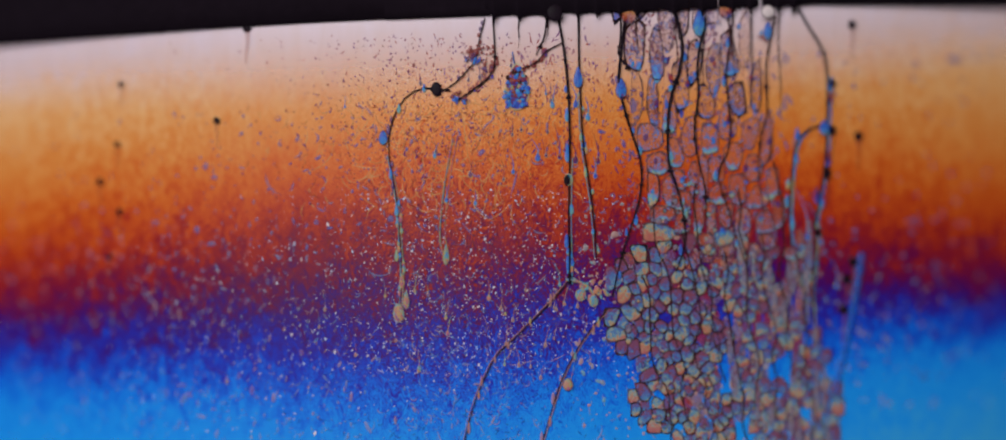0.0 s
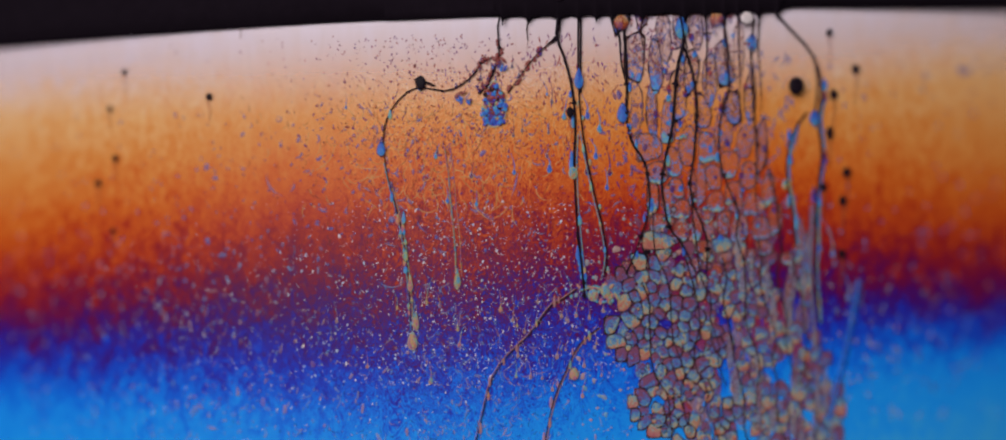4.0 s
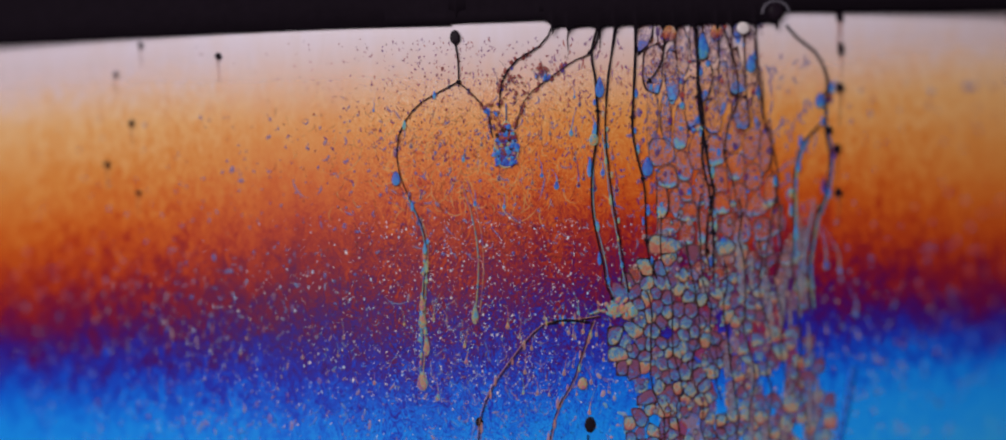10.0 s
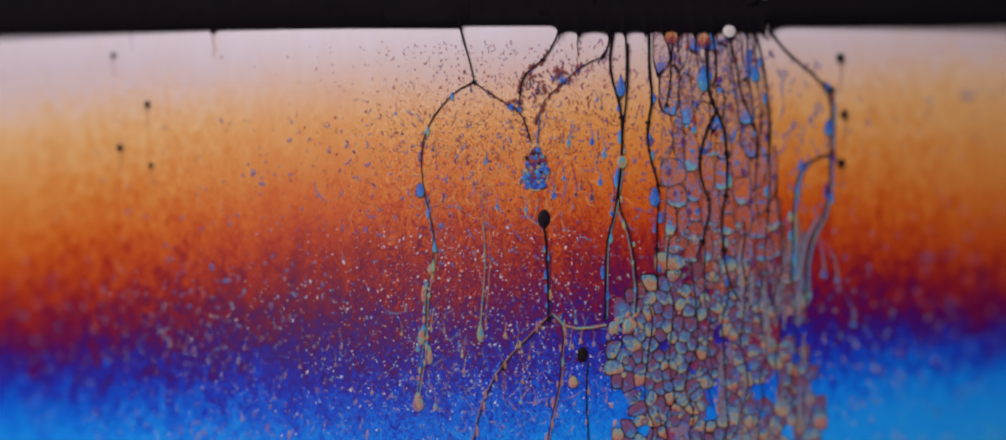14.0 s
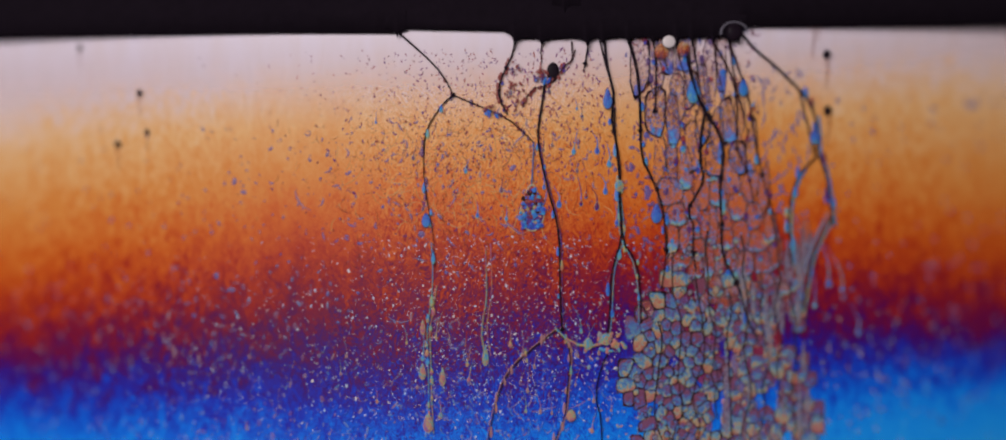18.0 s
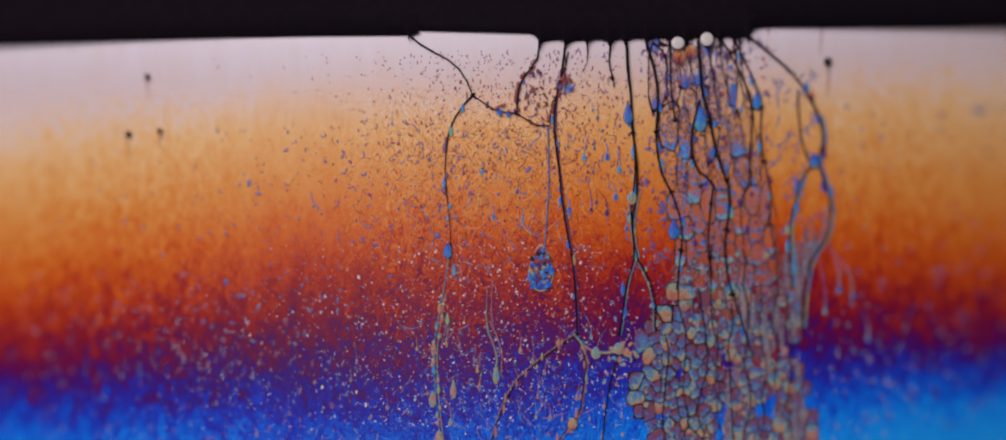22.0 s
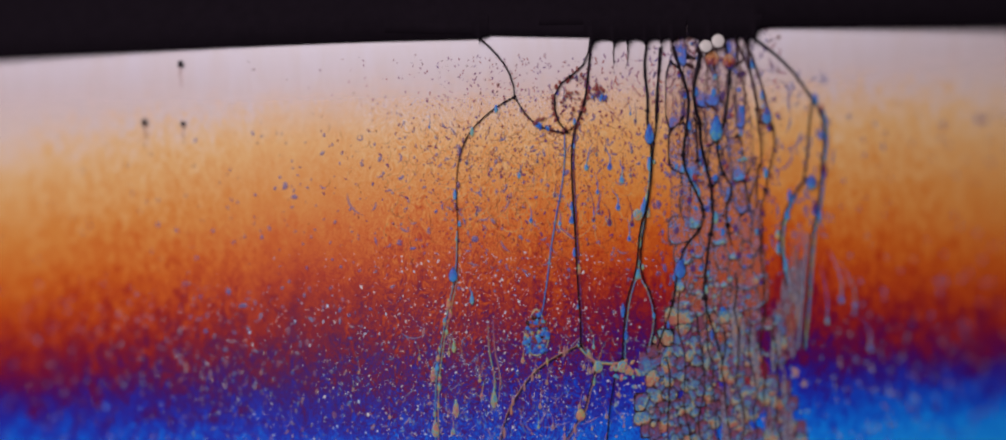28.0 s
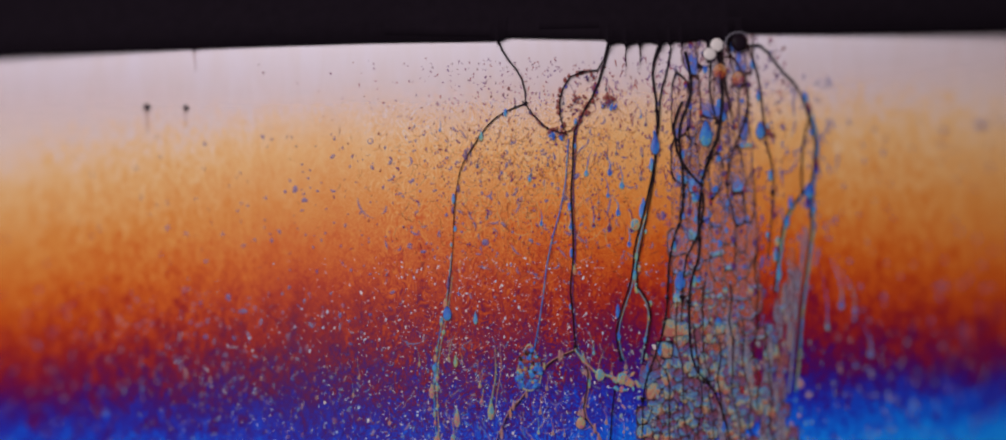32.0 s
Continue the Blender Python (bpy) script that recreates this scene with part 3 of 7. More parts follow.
class Border:
    """A dark thread in the film, known by its course at several times."""

    def __init__(self, width, label, lift=4.0, taper=1.0, liquid=None, name="film_border"):
        self.width, self.label, self.lift, self.taper = width, label, lift, taper
        self.times, self.courses, self.liquid, self.name = [], [], liquid or BORDER, name

    def at(self, t, *uv):
        self.times.append(t)
        self.courses.append(np.array(uv, float).reshape(-1, 2))
        return self

    def nodes(self, n):
        order = sorted(range(len(self.times)), key=lambda k: self.times[k])
        self.times, self.courses = [self.times[k] for k in order], [self.courses[k] for k in order]
        out = []
        for c in self.courses:
            if len(c) > 2:  # soften the corners
                fine = [c[0]]
                for a, b in zip(c, c[1:]):
                    fine += [a * 0.75 + b * 0.25, a * 0.25 + b * 0.75]
                c = np.array(fine + [c[-1]])
            s = np.concatenate(([0], np.cumsum(np.hypot(*np.diff(c, axis=0).T))))
            g = np.linspace(0, s[-1], n)
            out.append(np.stack([np.interp(g, s, c[:, 0]), np.interp(g, s, c[:, 1])], 1))
        return np.array(out)

    def build(self):
        longest = max(np.hypot(*np.diff(c, axis=0).T).sum() for c in self.courses)
        n = max(4, int(longest / 21) + 1)
        nodes = self.nodes(n)
        tracks = [curve_through(self.times, nodes, t) for t in BEATS]
        thing = new(self.name)
        tagged(thing, self.label, self.name.replace("_", " "), "dark borders in the film" if self.liquid in (BORDER, BROWN) else "pale threads in the film")
        for i in range(n - 1):
            w = self.width * (1 + (self.taper - 1) * i / (n - 2))
            length = np.mean(sorted([float(np.hypot(*(q[i + 1] - q[i]))) for q in tracks])[-8:]) + 1
            s = part("segment", segment_mesh(length, w, self.liquid), self.liquid, thing)
            rows = []
            for t, q in zip(BEATS, tracks):
                a, b = on(*q[i], self.lift), on(*q[i + 1], self.lift)
                if (b - a).length < UNIT * 0.5:
                    b = a + Vector((0, 0, -UNIT))
                rows.append((t, facing((a + b) / 2, b - a)))
            MOVERS.append((s, rows))
        return thing


hook = Border(2.3, "thin dark hooked thread hanging in the gold film", 4, 0.3)
hook.at(0, 693, 140, 670, 137, 652, 138, 630, 152, 613, 180, 605, 215, 606, 245, 612, 275, 620, 320, 624, 380, 627, 430, 624, 480)
hook.at(6, 658, 122, 640, 138, 615, 165, 600, 195, 594, 225, 596, 250, 606, 280, 618, 305, 633, 335, 643, 380, 644, 430, 648, 500, 655, 545)
hook.at(9, 698, 128, 675, 140, 645, 157, 622, 180, 610, 205, 606, 240, 612, 275, 628, 305, 645, 335, 655, 360, 661, 400, 657, 460, 660, 520, 657, 585)
hook.at(13, 745, 124, 720, 135, 700, 150, 675, 180, 662, 205, 657, 245, 658, 275, 665, 310, 675, 345, 680, 375, 676, 410, 665, 450, 664, 495, 662, 540, 650, 610)
hook.at(17, 706, 148, 690, 160, 672, 185, 660, 205, 654, 235, 651, 275, 655, 320, 661, 350, 668, 390, 668, 430, 668, 460, 660, 495, 662, 550, 661, 600, 663, 650)
hook.at(21, 726, 150, 712, 165, 697, 190, 689, 215, 687, 245, 690, 290, 695, 330, 699, 370, 698, 410, 690, 460, 683, 510, 680, 560, 680, 610, 683, 640, 688, 690)
hook.at(25, 774, 148, 760, 160, 740, 180, 722, 205, 710, 235, 705, 270, 706, 310, 709, 350, 711, 390, 707, 425, 698, 460, 688, 505, 682, 560, 683, 600, 683, 640, 690, 690)
hook.at(31, 815, 160, 795, 168, 775, 178, 752, 200, 730, 235, 717, 260, 710, 300, 708, 340, 707, 390, 704, 430, 699, 470, 690, 510, 683, 550, 678, 600, 680, 640, 682, 690)

stem = Border(3.1, "dark thread running from the black film down to a junction", 5, 0.7)
stem.at(0, 690, 140, 681, 139, 672, 138).at(6, 664, 119, 662, 121, 660, 123)
stem.at(9, 697, 88, 698, 105, 698, 128).at(13, 727, 40, 731, 60, 738, 90, 745, 124)
stem.at(17, 640, 47, 660, 75, 685, 105, 698, 125, 706, 148).at(21, 626, 53, 650, 76, 690, 95, 712, 118, 726, 150)
stem.at(25, 688, 56, 712, 77, 745, 95, 762, 115, 774, 148).at(31, 771, 61, 783, 85, 805, 110, 815, 135, 816, 160)

vee = Border(2.2, "thin dark thread sagging between two junctions", 5)
vee.at(0, 693, 140, 712, 128, 728, 110, 742, 95, 747, 60, 755, 30).at(6, 664, 125, 685, 138, 705, 150, 720, 155, 732, 175, 740, 195)
vee.at(9, 698, 130, 720, 145, 745, 170, 752, 205).at(13, 745, 124, 770, 145, 795, 160, 812, 168, 822, 190, 825, 215)
vee.at(17, 706, 148, 735, 160, 760, 170, 775, 180, 795, 195, 815, 215, 828, 235).at(21, 726, 150, 745, 160, 765, 175, 780, 172, 800, 175, 820, 195, 845, 198)
vee.at(25, 774, 148, 795, 165, 815, 180, 830, 185, 848, 190, 862, 200, 880, 203).at(31, 815, 160, 830, 180, 850, 200, 868, 205, 880, 208)

pocket = Border(2.3, "dark wall round the side of a pale pocket", 5.5)
pocket.at(0, 768, 28, 771, 70, 772, 112, 745, 135, 715, 155).at(6, 790, 30, 780, 65, 760, 75, 742, 95, 740, 130)
pocket.at(9, 850, 35, 835, 55, 810, 82, 785, 88, 765, 120, 757, 160).at(13, 882, 40, 878, 55, 865, 80, 850, 95, 830, 110, 818, 130, 815, 165)
pocket.at(17, 808, 55, 808, 70, 800, 88, 792, 102, 780, 115, 775, 140, 778, 165).at(21, 826, 58, 826, 70, 825, 95, 815, 108, 800, 125, 795, 150, 795, 175)
pocket.at(25, 882, 58, 886, 90, 878, 110, 860, 115, 848, 130, 845, 155, 850, 190).at(31, 942, 68, 938, 90, 930, 110, 905, 112, 885, 120, 872, 145, 870, 175, 880, 203)

slant = Border(2.0, "dark slanting wall under pale fingers", 5, 0.8, BROWN)
slant.at(0, 870, 70, 850, 80, 835, 100, 815, 105, 800, 120).at(6, 865, 70, 840, 90, 815, 115, 795, 150, 775, 175)
slant.at(9, 900, 83, 870, 100, 845, 125, 820, 135, 800, 160, 790, 200).at(13, 945, 88, 920, 95, 900, 110, 880, 130, 865, 145, 850, 160, 840, 200)
slant.at(17, 908, 85, 903, 97, 880, 108, 865, 125, 845, 135, 825, 135, 812, 160).at(21, 865, 60, 868, 90, 867, 120, 868, 140, 850, 155, 845, 190)
slant.at(25, 888, 100, 893, 150, 885, 200, 875, 205).at(31, 935, 105, 925, 145, 910, 175, 890, 205, 875, 208)

leg_a = Border(1.8, "dark thread with pinkish flanks slanting down through the blue", 4, 0.9, BROWN)
leg_a.at(0, 885, 440, 860, 470, 830, 500, 800, 530, 775, 550, 757, 585, 742, 620, 730, 660, 724, 690)
leg_a.at(6, 921, 462, 893, 476, 860, 500, 830, 535, 800, 565, 780, 590, 768, 620, 758, 660, 753, 690)
leg_a.at(9, 935, 483, 905, 490, 870, 500, 845, 510, 815, 545, 790, 580, 768, 610, 755, 640, 750, 690)
leg_a.at(13, 862, 487, 835, 510, 810, 535, 785, 565, 765, 595, 752, 625, 742, 655, 735, 690)
leg_a.at(17, 863, 512, 840, 530, 815, 550, 795, 570, 780, 595, 770, 625, 763, 660, 758, 690)
leg_a.at(21, 893, 520, 870, 535, 845, 555, 820, 575, 800, 595, 785, 625, 772, 660, 765, 690)
leg_a.at(25, 903, 532, 880, 545, 855, 560, 830, 580, 810, 600, 795, 630, 780, 660, 770, 690)
leg_a.at(31, 898, 545, 875, 555, 850, 570, 828, 600, 810, 625, 795, 640, 785, 665, 775, 690)

leg_b = Border(1.9, "dark thread with pinkish flanks slanting down through the blue", 4.5, 0.9, BROWN)
leg_b.at(0, 945, 485, 915, 520, 890, 560, 872, 600, 858, 645, 845, 690).at(6, 922, 475, 905, 500, 900, 530, 898, 575, 882, 610, 870, 660, 862, 690)
leg_b.at(9, 937, 490, 915, 530, 903, 560, 897, 590, 880, 615, 865, 650, 858, 690).at(13, 865, 490, 880, 508, 875, 540, 872, 600, 860, 640, 852, 690)
leg_b.at(17, 864, 512, 880, 530, 885, 550, 880, 600, 875, 650, 862, 690).at(21, 893, 520, 905, 545, 912, 560, 905, 600, 902, 645, 885, 665, 868, 690)
leg_b.at(25, 903, 532, 915, 550, 922, 580, 915, 620, 908, 648, 890, 665, 870, 690).at(31, 898, 545, 910, 560, 920, 580, 915, 610, 908, 645, 920, 670, 928, 690)

leg_c = Border(2.0, "thin dark thread rising from the blue", 4)
leg_c.at(0, 890, 740, 890, 790, 890, 850).at(6, 915, 705, 915, 760, 915, 810).at(9, 917, 700, 917, 740, 917, 800).at(13, 912, 580, 913, 630, 913, 690)
leg_c.at(17, 945, 540, 930, 570, 922, 620, 935, 650, 938, 690).at(21, 965, 555, 950, 590, 942, 640, 938, 690)
leg_c.at(25, 962, 550, 955, 590, 945, 650, 942, 690).at(31, 965, 580, 955, 620, 950, 690)

riser = Border(3.4, "long dark thread drawn up through the film by a black drop", 5, 0.75)
riser.at(0, 888, 380, 888, 410, 888, 430)
riser.at(6, 904, 380, 910, 410, 918, 440)
riser.at(9, 915, 497, 900, 500, 880, 500, 868, 503)
riser.at(11, 895, 503, 885, 500, 870, 499, 862, 502)
riser.at(13, 858, 410, 860, 440, 861, 460, 862, 487)
riser.at(14.5, 844, 320, 850, 380, 853, 440, 853, 500)
riser.at(17, 838, 175, 832, 220, 835, 255, 848, 285, 858, 320, 860, 400, 862, 470, 864, 510)
riser.at(19, 868, 90, 866, 125, 850, 165, 842, 195, 840, 230, 850, 275, 870, 320, 882, 360, 884, 420, 887, 515)
riser.at(21, 905, 72, 900, 95, 888, 120, 868, 145, 860, 170, 855, 215, 858, 250, 865, 300, 872, 340, 885, 380, 893, 430, 896, 480, 893, 518)
riser.at(25, 882, 60, 888, 95, 893, 130, 887, 180, 885, 210, 883, 260, 886, 310, 890, 360, 896, 420, 900, 480, 903, 530)
riser.at(31, 945, 68, 938, 100, 925, 145, 905, 180, 893, 208, 893, 250, 890, 300, 893, 350, 895, 400, 890, 450, 895, 490, 898, 540)

wall_a = Border(4.2, "dark beaded border between gold film and pale fingers", 6, 0.55)
wall_a.at(0, 870, 28, 878, 70, 883, 110, 887, 160, 888, 210, 888, 250, 887, 300, 886, 350, 888, 400, 888, 440)
wall_a.at(6, 872, 40, 877, 70, 888, 100, 893, 140, 897, 190, 897, 240, 898, 300, 900, 350, 908, 400, 920, 455, 922, 475)
wall_a.at(9, 910, 40, 903, 85, 910, 120, 915, 160, 917, 200, 912, 230, 913, 280, 917, 330, 928, 370, 935, 420, 937, 480)
wall_a.at(13, 960, 50, 950, 90, 955, 130, 970, 155, 972, 200, 970, 240, 963, 290, 958, 320, 945, 360, 943, 420, 945, 480)
wall_a.at(17, 935, 62, 945, 110, 958, 145, 948, 175, 958, 220, 965, 270, 960, 310, 960, 370, 948, 400, 942, 450, 943, 500, 938, 530)
wall_a.at(21, 970, 70, 972, 110, 980, 150, 978, 190, 985, 240, 986, 290, 978, 330, 985, 390, 975, 430, 968, 480, 965, 520)
wall_a.at(25, 1002, 68, 1000, 120, 1005, 160, 1000, 205, 1007, 250, 1005, 300, 998, 340, 995, 410, 980, 450, 972, 500, 970, 540)
wall_a.at(31, 1022, 75, 1013, 110, 1020, 150, 1022, 190, 1022, 240, 1015, 280, 1005, 330, 990, 380, 987, 430, 970, 480, 960, 520, 968, 560)

wall_b = Border(3.0, "dark border with pale beads along it", 5.5, 0.7)
wall_b.at(0, 902, 30, 902, 100, 905, 150, 908, 220, 916, 270, 925, 330, 930, 400).at(6, 908, 40, 907, 90, 907, 150, 908, 200, 915, 250, 928, 300, 945, 350, 962, 400)
wall_b.at(9, 937, 45, 933, 90, 930, 150, 930, 220, 940, 280, 950, 330, 965, 380, 970, 440, 975, 480)
wall_b.at(13, 983, 55, 983, 110, 978, 150, 972, 180, 971, 240, 962, 300, 980, 340, 990, 400, 995, 450, 990, 490)
wall_b.at(17, 958, 150, 955, 180, 962, 250, 963, 320, 962, 375, 985, 400, 990, 450, 992, 500).at(21, 978, 165, 980, 195, 986, 260, 978, 330, 988, 395, 1010, 430, 1020, 470, 1022, 510)
wall_b.at(25, 1003, 180, 1003, 210, 1006, 300, 995, 400, 1015, 440, 1025, 480, 1020, 520).at(31, 1022, 210, 1022, 240, 1010, 320, 990, 430, 1010, 460, 1015, 500, 1005, 560)

wall_c = Border(4.8, "dark border winding down beside the crowded cells", 6, 0.4)
wall_c.at(0, 975, 28, 968, 80, 963, 130, 972, 165, 985, 210, 1000, 250, 1000, 300, 985, 350, 968, 400, 955, 460)
wall_c.at(6, 985, 40, 980, 70, 970, 110, 975, 160, 985, 200, 985, 240, 995, 270, 1005, 330, 1008, 360)
wall_c.at(9, 975, 45, 974, 100, 975, 150, 978, 200, 985, 240, 998, 290, 1003, 340, 1008, 390, 1025, 420)
wall_c.at(13, 1018, 50, 1015, 110, 1022, 150, 1010, 200, 1015, 240, 1030, 290, 1025, 340, 1020, 400, 1025, 450)
wall_c.at(17, 975, 70, 990, 110, 995, 160, 995, 220, 1000, 260, 1020, 300, 1025, 350, 1030, 400, 1025, 440)
wall_c.at(21, 1003, 75, 1015, 110, 1020, 150, 1013, 210, 1015, 260, 1030, 300, 1055, 340, 1060, 400, 1060, 430)
wall_c.at(25, 1025, 75, 1045, 120, 1050, 160, 1045, 200, 1042, 260, 1050, 310, 1070, 350, 1060, 420, 1045, 500, 1025, 540)
wall_c.at(31, 1065, 80, 1075, 120, 1075, 150, 1060, 190, 1062, 230, 1065, 260, 1065, 320, 1052, 370, 1050, 450, 1035, 510, 1010, 580, 1008, 640, 1002, 690)

wall_d = Border(5.6, "thick dark border zigzagging through the crowded cells", 7, 0.4)
wall_d.at(0, 1055, 28, 1065, 70, 1060, 110, 1045, 150, 1040, 200, 1042, 260, 1055, 290, 1065, 330, 1070, 380, 1055, 420)
wall_d.at(6, 1060, 45, 1065, 80, 1055, 120, 1050, 170, 1053, 230, 1065, 270, 1062, 310, 1070, 350, 1085, 390, 1108, 430)
wall_d.at(9, 1075, 50, 1078, 90, 1070, 140, 1065, 190, 1070, 250, 1085, 290, 1105, 305, 1105, 340, 1090, 390, 1085, 440)
wall_d.at(13, 1110, 50, 1105, 120, 1110, 150, 1130, 190, 1138, 240, 1135, 290, 1122, 320, 1120, 360, 1130, 420, 1145, 450)
wall_d.at(17, 1065, 75, 1068, 100, 1080, 140, 1095, 180, 1115, 210, 1122, 240, 1113, 280, 1115, 320, 1125, 360, 1130, 410, 1155, 450, 1165, 510, 1185, 540)
wall_d.at(21, 1090, 70, 1088, 130, 1105, 170, 1135, 195, 1145, 230, 1140, 290, 1135, 340, 1125, 380, 1135, 430, 1150, 480, 1165, 550)
wall_d.at(25, 1070, 70, 1062, 100, 1065, 150, 1078, 190, 1098, 220, 1110, 250, 1125, 290, 1125, 340, 1115, 400, 1110, 450, 1130, 480, 1140, 550, 1150, 600)
wall_d.at(31, 1115, 80, 1120, 130, 1115, 200, 1105, 230, 1095, 260, 1090, 330, 1095, 380, 1080, 430, 1078, 500, 1085, 560, 1110, 580, 1130, 640, 1140, 690)

wall_e = Border(3.6, "dark border along the blurred edge of the cells", 6, 0.4, BROWN)
wall_e.at(0, 1135, 28, 1140, 70, 1130, 110, 1135, 160, 1140, 200, 1135, 240, 1115, 270, 1130, 310, 1145, 360, 1165, 420)
wall_e.at(6, 1165, 40, 1165, 100, 1168, 160, 1185, 210, 1195, 250, 1195, 310).at(9, 1170, 40, 1172, 110, 1175, 170, 1195, 200, 1205, 250, 1205, 320, 1195, 390)
wall_e.at(13, 1190, 60, 1200, 110, 1205, 160, 1205, 240, 1210, 290, 1200, 350, 1188, 405, 1195, 460).at(17, 1130, 65, 1145, 110, 1160, 150, 1165, 200, 1180, 250, 1200, 300, 1210, 350)
wall_e.at(21, 1130, 65, 1150, 110, 1170, 150, 1175, 200, 1195, 250, 1205, 310).at(25, 1160, 70, 1180, 120, 1195, 150, 1190, 200, 1200, 250, 1195, 300, 1190, 350)
wall_e.at(31, 1165, 70, 1180, 110, 1190, 170, 1195, 220, 1205, 260, 1200, 330, 1195, 400)

wall_f = Border(3.6, "dark border winding through the blurred cells", 6.5, 0.4, BROWN)
wall_f.at(0, 1208, 28, 1195, 85, 1193, 120, 1197, 180, 1185, 215, 1180, 260, 1190, 330).at(6, 1145, 40, 1150, 80, 1160, 140, 1150, 190, 1150, 260, 1150, 330)
wall_f.at(9, 1140, 45, 1145, 100, 1150, 170, 1130, 190, 1125, 250, 1145, 280, 1150, 340).at(13, 1140, 50, 1150, 100, 1155, 150, 1180, 190, 1185, 240, 1175, 300, 1180, 350)
wall_f.at(17, 1110, 60, 1135, 100, 1150, 150, 1150, 200, 1150, 250, 1175, 280, 1190, 340).at(21, 1120, 60, 1145, 100, 1165, 150, 1165, 200, 1165, 260, 1150, 310, 1160, 370)
wall_f.at(25, 1137, 65, 1150, 100, 1180, 150, 1190, 200, 1175, 250, 1185, 300, 1160, 340, 1155, 400).at(31, 1135, 75, 1160, 110, 1170, 160, 1160, 200, 1145, 240, 1140, 300, 1150, 330, 1150, 400)

wall_g = Border(4.4, "dark border looping between pale cells", 6.5, 0.45)
wall_g.at(0, 1100, 30, 1085, 100, 1090, 150, 1080, 200, 1090, 260, 1100, 290, 1100, 340).at(6, 1065, 105, 1085, 150, 1100, 185, 1097, 225, 1085, 270, 1085, 330, 1088, 380)
wall_g.at(9, 1078, 125, 1090, 160, 1102, 200, 1110, 250, 1112, 290, 1105, 310, 1100, 370, 1110, 420).at(13, 1120, 185, 1105, 210, 1090, 255, 1095, 290, 1115, 315, 1110, 350, 1090, 400)
wall_g.at(17, 1078, 145, 1075, 190, 1080, 235, 1095, 260, 1075, 290, 1060, 300, 1070, 340, 1080, 400).at(21, 1095, 155, 1085, 190, 1080, 230, 1095, 265, 1120, 275, 1110, 310, 1105, 370, 1115, 420)
wall_g.at(25, 1080, 190, 1072, 230, 1070, 280, 1085, 330, 1095, 380, 1090, 420, 1085, 480).at(31, 1075, 150, 1062, 185, 1068, 215, 1068, 230, 1085, 260, 1100, 280, 1100, 340, 1075, 400, 1075, 480)

arch = Border(4.6, "dark outer border curving down from the black film", 5, 0.75)
arch.at(0, 1245, 15, 1265, 50, 1285, 80, 1290, 120, 1290, 200, 1285, 270, 1270, 350).at(6, 1200, 20, 1225, 40, 1255, 60, 1268, 100, 1272, 140, 1262, 175, 1280, 210, 1280, 260, 1275, 320)
arch.at(9, 1222, 35, 1240, 55, 1260, 65, 1280, 100, 1285, 130, 1275, 150, 1278, 175, 1290, 220, 1285, 270, 1275, 320)
arch.at(13, 1215, 45, 1235, 75, 1265, 100, 1290, 125, 1303, 160, 1300, 200, 1297, 240, 1295, 300, 1280, 340)
arch.at(17, 1150, 55, 1180, 80, 1215, 110, 1250, 140, 1270, 180, 1275, 230, 1285, 260, 1295, 310, 1295, 340)
arch.at(21, 1160, 55, 1200, 90, 1235, 120, 1255, 150, 1275, 185, 1285, 220, 1275, 250, 1290, 290, 1300, 330)
arch.at(25, 1185, 60, 1220, 95, 1245, 120, 1265, 155, 1285, 200, 1285, 240, 1290, 280, 1290, 320)
arch.at(31, 1165, 70, 1190, 70, 1220, 110, 1245, 135, 1265, 180, 1275, 220, 1270, 260, 1265, 310, 1265, 360)

loop = Border(3.6, "grey-brown thread looping back to the cells", 4, 0.8, BROWN)
loop.at(0, 1285, 195, 1260, 200, 1240, 220, 1235, 260, 1230, 320, 1232, 380).at(6, 1262, 175, 1240, 205, 1228, 240, 1225, 290, 1235, 330, 1238, 400)
loop.at(9, 1278, 175, 1250, 210, 1235, 250, 1230, 300, 1232, 380).at(13, 1297, 240, 1265, 245, 1245, 265, 1238, 310, 1240, 380, 1235, 440)
loop.at(17, 1275, 240, 1250, 260, 1235, 290, 1228, 340, 1228, 420).at(21, 1270, 250, 1250, 270, 1240, 310, 1230, 350, 1235, 450)
loop.at(25, 1262, 275, 1240, 310, 1230, 350, 1235, 430).at(31, 1258, 290, 1225, 330, 1215, 380, 1210, 450)

hook.at(3, 700, 148, 680, 140, 660, 128, 640, 135, 615, 160, 602, 185, 597, 215, 600, 250, 605, 280, 612, 310, 622, 350, 630, 400, 635, 450, 635, 500)
hook.at(11, 728, 127, 705, 140, 680, 152, 660, 170, 645, 190, 635, 215, 632, 250, 638, 280, 648, 310, 662, 345, 672, 385, 665, 420, 662, 460, 660, 520, 660, 560, 655, 600)
hook.at(19, 706, 148, 685, 175, 670, 205, 672, 250, 678, 300, 686, 350, 690, 400, 688, 460, 675, 520, 678, 580, 680, 640, 683, 690)
hook.at(23, 748, 147, 725, 170, 708, 200, 700, 240, 697, 280, 702, 320, 706, 370, 705, 410, 695, 460, 685, 500, 675, 550, 680, 600, 683, 640, 690, 690)
hook.at(28, 800, 152, 775, 165, 745, 190, 725, 215, 712, 260, 711, 310, 714, 360, 713, 420, 705, 460, 692, 520, 684, 570, 680, 620, 681, 690)
stem.at(3, 668, 133, 662, 131, 656, 129)
stem.at(11, 720, 55, 725, 75, 728, 100, 730, 127)
stem.at(19, 608, 52, 640, 72, 675, 100, 695, 125, 706, 148)
